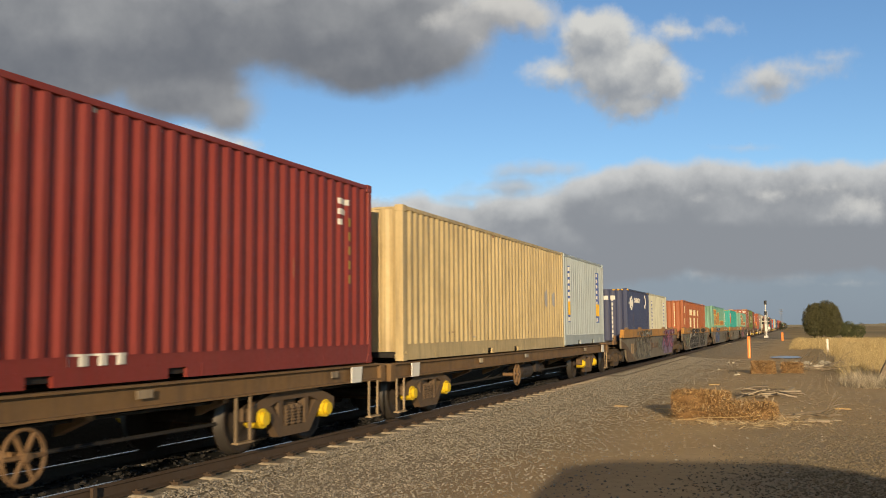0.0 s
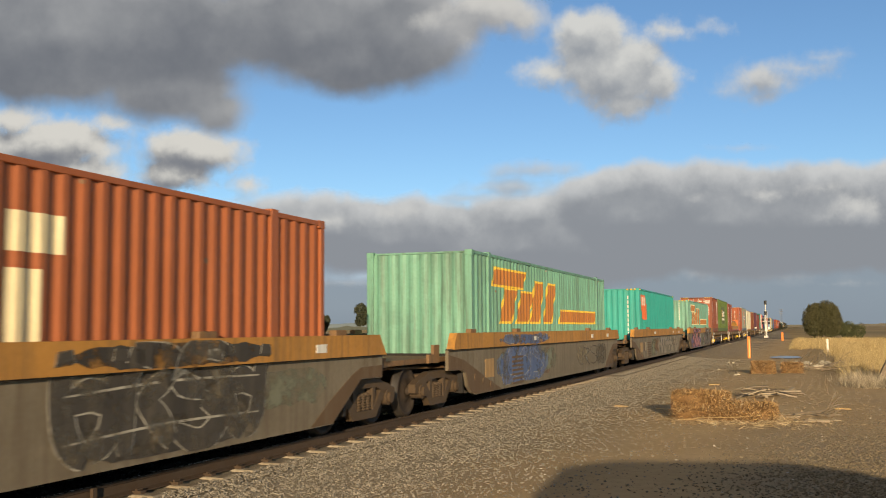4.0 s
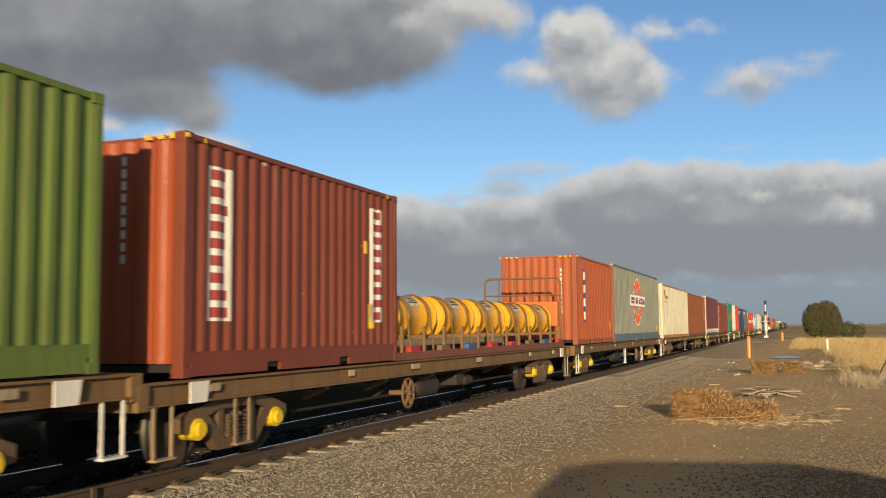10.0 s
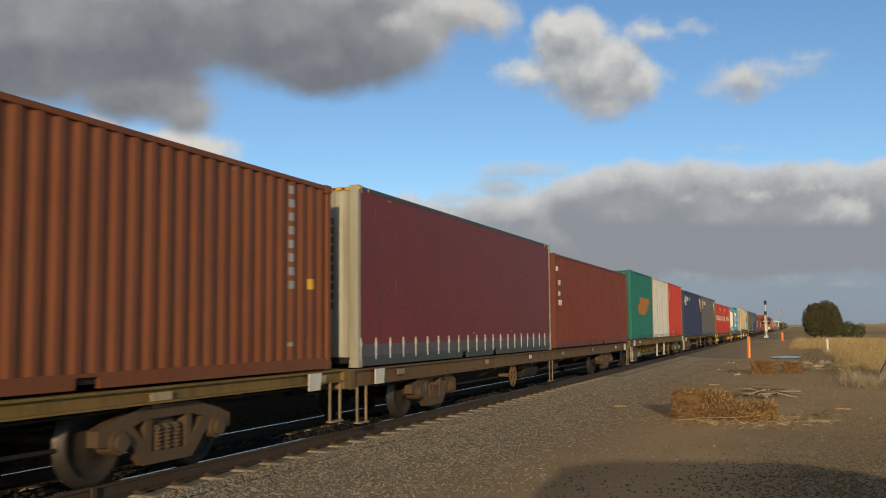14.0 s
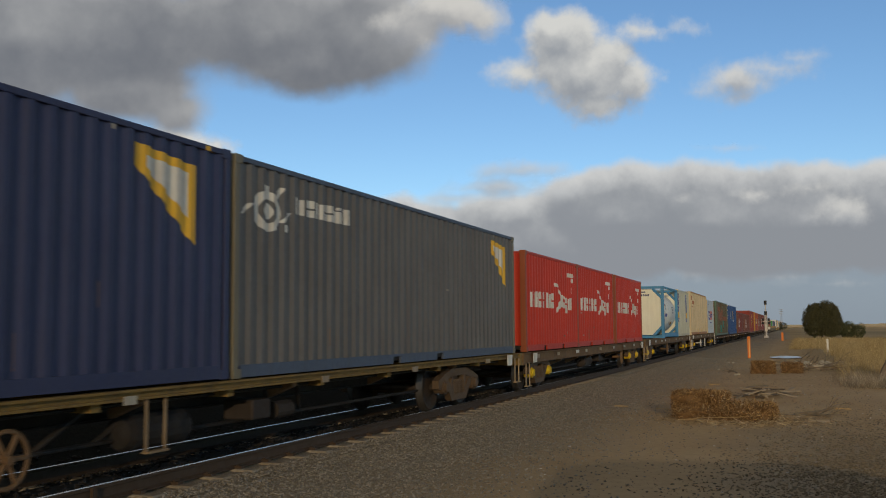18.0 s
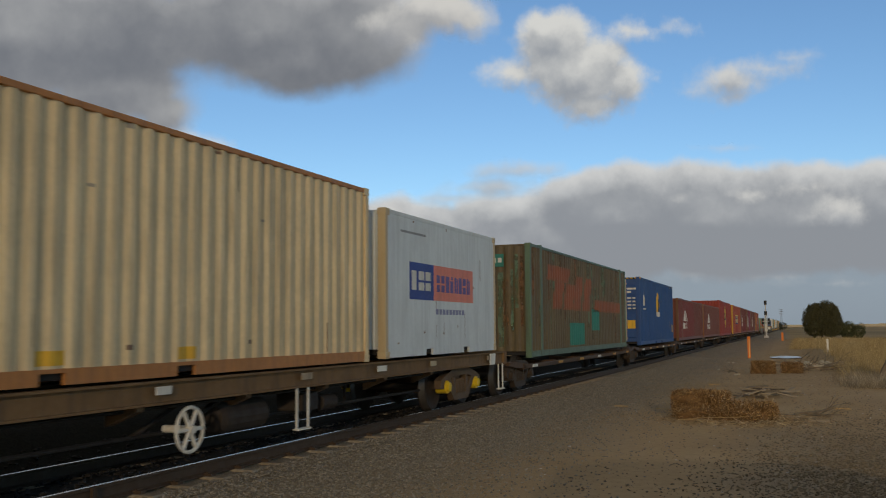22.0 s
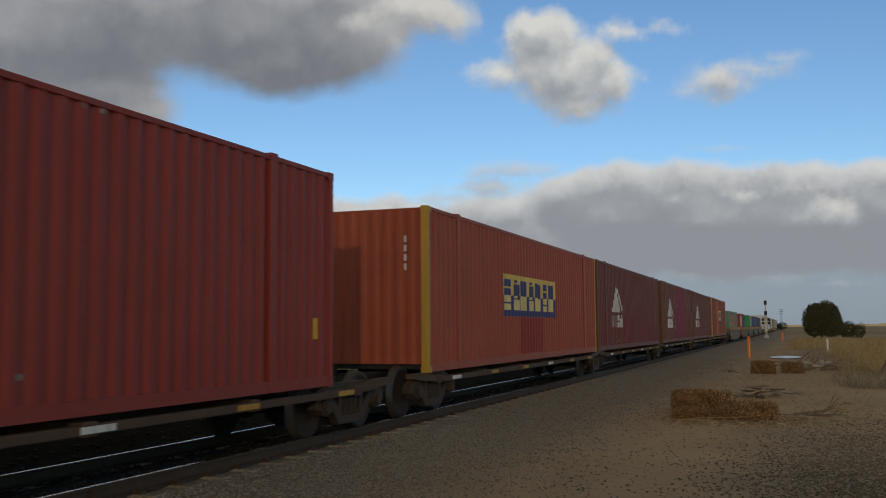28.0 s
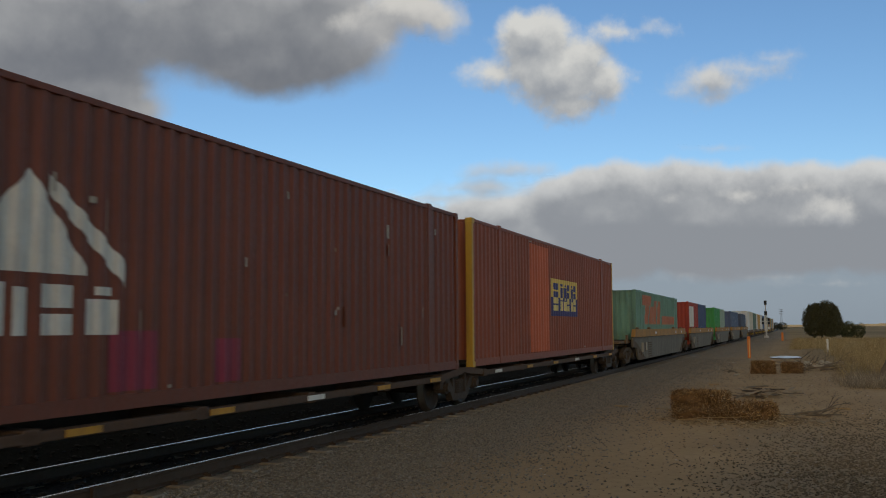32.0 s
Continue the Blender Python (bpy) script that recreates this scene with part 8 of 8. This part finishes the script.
def cloud(label, depth, centre, drift, blobs, material_args):
    """A cloud far off; centre and blobs in picture units from the middle of the view, drift in the same units a second."""
    k = depth / FOCAL
    unit = 100.0
    pts = [((x - centre[0]) / unit, -(y - centre[1]) / unit, rx / unit, ry / unit) for x, y, rx, ry in blobs]
    x0, x1 = min(p[0] - p[2] * 1.5 for p in pts), max(p[0] + p[2] * 1.5 for p in pts)
    y0, y1 = min(p[1] - p[3] * 1.6 for p in pts), max(p[1] + p[3] * 1.6 for p in pts)
    bm = bmesh.new()
    n = 8
    grid = [[bm.verts.new((x0 + (x1 - x0) * i / n, y0 + (y1 - y0) * j / n, 0)) for j in range(n + 1)] for i in range(n + 1)]
    for i in range(n):
        for j in range(n):
            bm.faces.new((grid[i][j], grid[i + 1][j], grid[i + 1][j + 1], grid[i][j + 1]))
    mat = cloud_material("cloud", pts, **material_args)
    ob = put("cloud_backdrop", link_mesh(bm, "cloud"), mat)
    tagged(ob, label, "cloud", "", "structure")
    turn = Matrix((RIGHT, UP, -AHEAD)).transposed().to_4x4() @ Matrix.Rotation(radians(-ROLL), 4, "Z")
    cx, cy = centre[0] - 784, 441 - centre[1]
    axes = turn.to_3x3()

    def at(t):
        p = EYE + AHEAD * depth + axes @ Vector(((cx + drift * (t - 16)) * k, cy * k, 0))
        return Matrix.Translation(p) @ turn
    ob.scale = (k * unit,) * 3
    DRIFTING.append((ob, [(t, at(t)) for t in (0.0, 16.0, 32.0)]))
    return ob


cloud("huge grey cumulus sheet with ragged lower edge", 3000, (350, 60), -5.2, [(-250, 40, 420, 150), (60, 60, 430, 140), (250, 150, 160, 84), (325, 190, 76, 60), (560, 98, 240, 88), (480, 42, 300, 108), (660, 55, 170, 112)], dict(scale=0.8, bright=(0.30, 0.305, 0.31), dark=(0.128, 0.138, 0.158), lit_from=-0.25, lit_span=1.5, ragged=0.9, soft=0.7, shift=(0.08, 0.3), seed=1.0, warp=0.35, patchy=1.9, relief=0.4))
cloud("pale lit end of the grey cloud sheet", 2980, (790, 30), -5.2, [(815, 22, 110, 56), (750, 45, 100, 54), (865, 35, 60, 44)], dict(scale=1.5, bright=(0.49, 0.48, 0.455), dark=(0.21, 0.22, 0.24), lit_from=-0.4, lit_span=1.7, ragged=1.0, soft=0.6, shift=(0.3, 0.3), seed=2.0, warp=0.28, patchy=0.9, relief=0.5))
cloud("bright white cumulus cloud with grey underside", 3100, (1040, 120), -3.5, [(1018, 72, 100, 66), (1050, 130, 128, 80), (935, 138, 82, 36), (1072, 190, 84, 46), (1160, 58, 110, 26), (990, 42, 50, 34), (1125, 150, 66, 56)], dict(scale=1.7, bright=(0.52, 0.52, 0.50), dark=(0.225, 0.245, 0.275), lit_from=-0.45, lit_span=1.9, ragged=1.15, soft=0.6, shift=(0.05, 0.3), seed=3.0, warp=0.3, patchy=0.9, relief=1.0))
cloud("small pale cloud drifting alone", 3200, (1340, 145), -3.1, [(1315, 156, 96, 44), (1385, 130, 94, 28), (1430, 106, 62, 17)], dict(scale=2.2, bright=(0.48, 0.485, 0.48), dark=(0.27, 0.295, 0.33), lit_from=-0.3, lit_span=1.4, ragged=0.9, soft=0.7, shift=(0.0, 0.22), seed=4.0, warp=0.22, patchy=0.8, relief=0.8))
cloud("small white cumulus with grey base under the big cloud", 3300, (280, 275), -2.2, [(322, 262, 116, 58), (286, 302, 84, 48), (75, 245, 130, 60), (120, 292, 110, 40), (5, 200, 90, 36), (415, 322, 50, 27), (180, 216, 80, 26), (-60, 250, 110, 54)], dict(scale=1.7, bright=(0.54, 0.525, 0.485), dark=(0.165, 0.175, 0.195), lit_from=-0.35, lit_span=1.5, ragged=0.95, soft=0.45, shift=(0.16, 0.26), seed=6.0, warp=0.26, patchy=0.6, relief=1.3))
cloud("long grey stratocumulus bank with bright crest", 3500, (1000, 390), -1.6, [(1110, 398, 190, 112), (1270, 398, 200, 116), (1430, 398, 200, 114), (1600, 396, 220, 112), (900, 440, 300, 98), (690, 418, 240, 80), (540, 402, 200, 68), (330, 410, 240, 62), (120, 394, 260, 80), (-120, 388, 260, 80)], dict(scale=1.1, bright=(0.50, 0.505, 0.50), dark=(0.215, 0.23, 0.252), lit_from=-0.85, lit_span=1.45, ragged=0.8, soft=0.4, shift=(0.02, 0.28), seed=8.0, warp=0.28, patchy=0.55, relief=0.9))
cloud("thin layered streaks on the bank's shoulder", 3450, (900, 320), -1.6, [(925, 304, 110, 22), (890, 334, 130, 24), (1292, 270, 80, 10), (800, 352, 100, 18), (1000, 345, 90, 20)], dict(scale=1.7, bright=(0.46, 0.47, 0.475), dark=(0.29, 0.31, 0.335), lit_from=-0.3, lit_span=1.0, ragged=0.5, soft=0.45, shift=(0.0, 0.14), clear=0.9, seed=13.0, warp=0.16, patchy=0.6))
cloud("bright puffs in front of the long grey bank", 3400, (1200, 355), -1.6, [(1345, 352, 72, 20), (1495, 382, 70, 40), (1202, 360, 34, 10), (1440, 340, 70, 18), (400, 394, 110, 36), (560, 388, 80, 24), (680, 380, 70, 30), (250, 385, 70, 20)], dict(scale=2.0, bright=(0.50, 0.495, 0.475), dark=(0.28, 0.295, 0.315), lit_from=-0.3, lit_span=1.2, ragged=0.95, soft=0.55, shift=(-0.05, 0.22), clear=0.95, seed=15.0, warp=0.26, patchy=0.8))
cloud("strip of clear pale sky under the bank", 3950, (350, 476), -0.5, [(250, 474, 420, 26), (-150, 474, 300, 24), (650, 486, 260, 18)], dict(scale=1.2, bright=(0.40, 0.485, 0.56), dark=(0.29, 0.40, 0.52), lit_from=-0.2, lit_span=1.0, ragged=0.4, soft=0.5, shift=(0.0, 0.2), clear=0.9, seed=21.0, warp=0.2, patchy=0.6))
cloud("low wisps of pale cloud near the horizon", 3800, (900, 490), -0.7, [(1225, 488, 54, 18), (1360, 498, 140, 11), (330, 462, 90, 22), (160, 464, 100, 22), (480, 466, 80, 20), (600, 500, 160, 13), (1480, 512, 120, 9), (130, 500, 150, 10), (330, 500, 100, 18)], dict(scale=2.2, bright=(0.45, 0.45, 0.44), dark=(0.30, 0.33, 0.36), lit_from=-0.2, lit_span=1.0, ragged=0.55, soft=0.5, shift=(0.0, 0.1), clear=0.8, seed=9.0, warp=0.15))
cloud("grey blue rain haze low over the horizon", 4100, (784, 545), -0.2, [(784, 545, 2100, 135)], dict(scale=0.5, bright=(0.22, 0.258, 0.302), dark=(0.158, 0.197, 0.246), lit_from=0.0, lit_span=1.5, ragged=0.5, soft=0.8, shift=(0.0, 0.3), clear=0.97, seed=11.0, warp=0.2, patchy=0.8))


# ---- unseen glowing deck added overhead; it dims and warms the skylight
def overhead_deck():
    bm = bmesh.new()
    bmesh.ops.create_circle(bm, cap_ends=True, segments=48, radius=2700)
    mat = bpy.data.materials.new("dimming_deck")
    mat.use_nodes = True
    t = mat.node_tree
    t.nodes.clear()
    n = noise_of(t, 0.0012, 6)
    glow = t.nodes.new("ShaderNodeEmission")
    t.links.new(ramp_of(t, n.outputs[0], [(0.3, (0.086, 0.080, 0.071)), (0.7, (0.186, 0.175, 0.155))]), glow.inputs[0])
    out = t.nodes.new("ShaderNodeOutputMaterial")
    t.links.new(glow.outputs[0], out.inputs[0])
    ob = put("cloud_backdrop", link_mesh(bm, "dimming_deck"), mat, None, pose(0, 0, 1250))
    tagged(ob, "unseen grey cloud deck added overhead to dim skylight", "cloud", "", "structure")


overhead_deck()


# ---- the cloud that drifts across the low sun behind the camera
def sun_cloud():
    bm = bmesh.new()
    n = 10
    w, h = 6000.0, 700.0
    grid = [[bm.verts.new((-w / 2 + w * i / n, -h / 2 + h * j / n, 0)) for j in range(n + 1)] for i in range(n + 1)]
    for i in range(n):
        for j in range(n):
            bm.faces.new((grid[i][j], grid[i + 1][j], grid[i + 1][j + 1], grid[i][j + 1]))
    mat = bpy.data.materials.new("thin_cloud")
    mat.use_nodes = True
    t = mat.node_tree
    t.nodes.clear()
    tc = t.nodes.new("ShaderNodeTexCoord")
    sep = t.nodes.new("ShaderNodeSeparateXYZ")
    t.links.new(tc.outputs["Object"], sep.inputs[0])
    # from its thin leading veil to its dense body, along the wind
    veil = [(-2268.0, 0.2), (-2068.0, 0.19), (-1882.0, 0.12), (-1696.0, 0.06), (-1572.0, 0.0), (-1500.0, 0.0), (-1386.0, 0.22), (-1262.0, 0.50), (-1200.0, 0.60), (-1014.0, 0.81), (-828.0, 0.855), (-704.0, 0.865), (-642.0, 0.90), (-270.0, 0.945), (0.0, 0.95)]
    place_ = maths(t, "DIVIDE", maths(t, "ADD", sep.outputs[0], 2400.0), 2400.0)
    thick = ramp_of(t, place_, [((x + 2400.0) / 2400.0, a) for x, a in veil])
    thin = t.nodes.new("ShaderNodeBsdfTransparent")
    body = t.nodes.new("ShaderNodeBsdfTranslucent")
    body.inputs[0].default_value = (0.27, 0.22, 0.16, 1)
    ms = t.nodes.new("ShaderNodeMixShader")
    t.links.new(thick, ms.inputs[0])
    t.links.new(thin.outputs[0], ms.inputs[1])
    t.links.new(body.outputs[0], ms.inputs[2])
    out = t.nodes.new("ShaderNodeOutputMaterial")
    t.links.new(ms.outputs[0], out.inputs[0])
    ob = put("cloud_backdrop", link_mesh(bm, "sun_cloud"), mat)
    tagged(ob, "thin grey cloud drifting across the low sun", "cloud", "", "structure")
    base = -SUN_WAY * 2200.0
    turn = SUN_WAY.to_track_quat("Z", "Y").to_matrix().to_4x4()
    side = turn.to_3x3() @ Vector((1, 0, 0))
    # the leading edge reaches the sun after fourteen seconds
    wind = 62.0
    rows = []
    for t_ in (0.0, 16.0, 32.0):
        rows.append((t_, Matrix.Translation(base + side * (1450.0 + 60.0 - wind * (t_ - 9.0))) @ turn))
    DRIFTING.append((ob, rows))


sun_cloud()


# ---------------------------------------------------------------- what moves
def motions():
    for thing, s, z in MOVING:
        times = {0.0, SECONDS}
        t_in, t_out = (s - 75.0) / SPEED, (s + 12.0) / SPEED
        t = t_in
        while t <= t_out:
            if 0 < t < SECONDS:
                times.add(round(t, 2))
            t += 0.8
        walk(thing, [(t, on_track(s - SPEED * t, z)) for t in sorted(times)])
    for wheels, s, (x, y, z) in WHEELS:
        t_in, t_out = (s - 34.0) / SPEED, (s - 2.0) / SPEED
        a, b = max(0, math.ceil(t_in * FPS)), min(round(SECONDS * FPS), math.floor(t_out * FPS))
        if b - a < 2:
            continue
        rows = []
        for f in range(a, b + 1):
            turn = -math.degrees(SPEED * (f - a) / FPS / WHEEL_R)
            rows.append((f / FPS, pose(x, y, z, 0, turn % -360, 0)))
        if a > 0:
            rows.insert(0, (0.0, rows[0][1]))
        if b < round(SECONDS * FPS):
            rows.append((SECONDS, rows[-1][1]))
        walk(wheels, rows)
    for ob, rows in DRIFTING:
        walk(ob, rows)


motions()
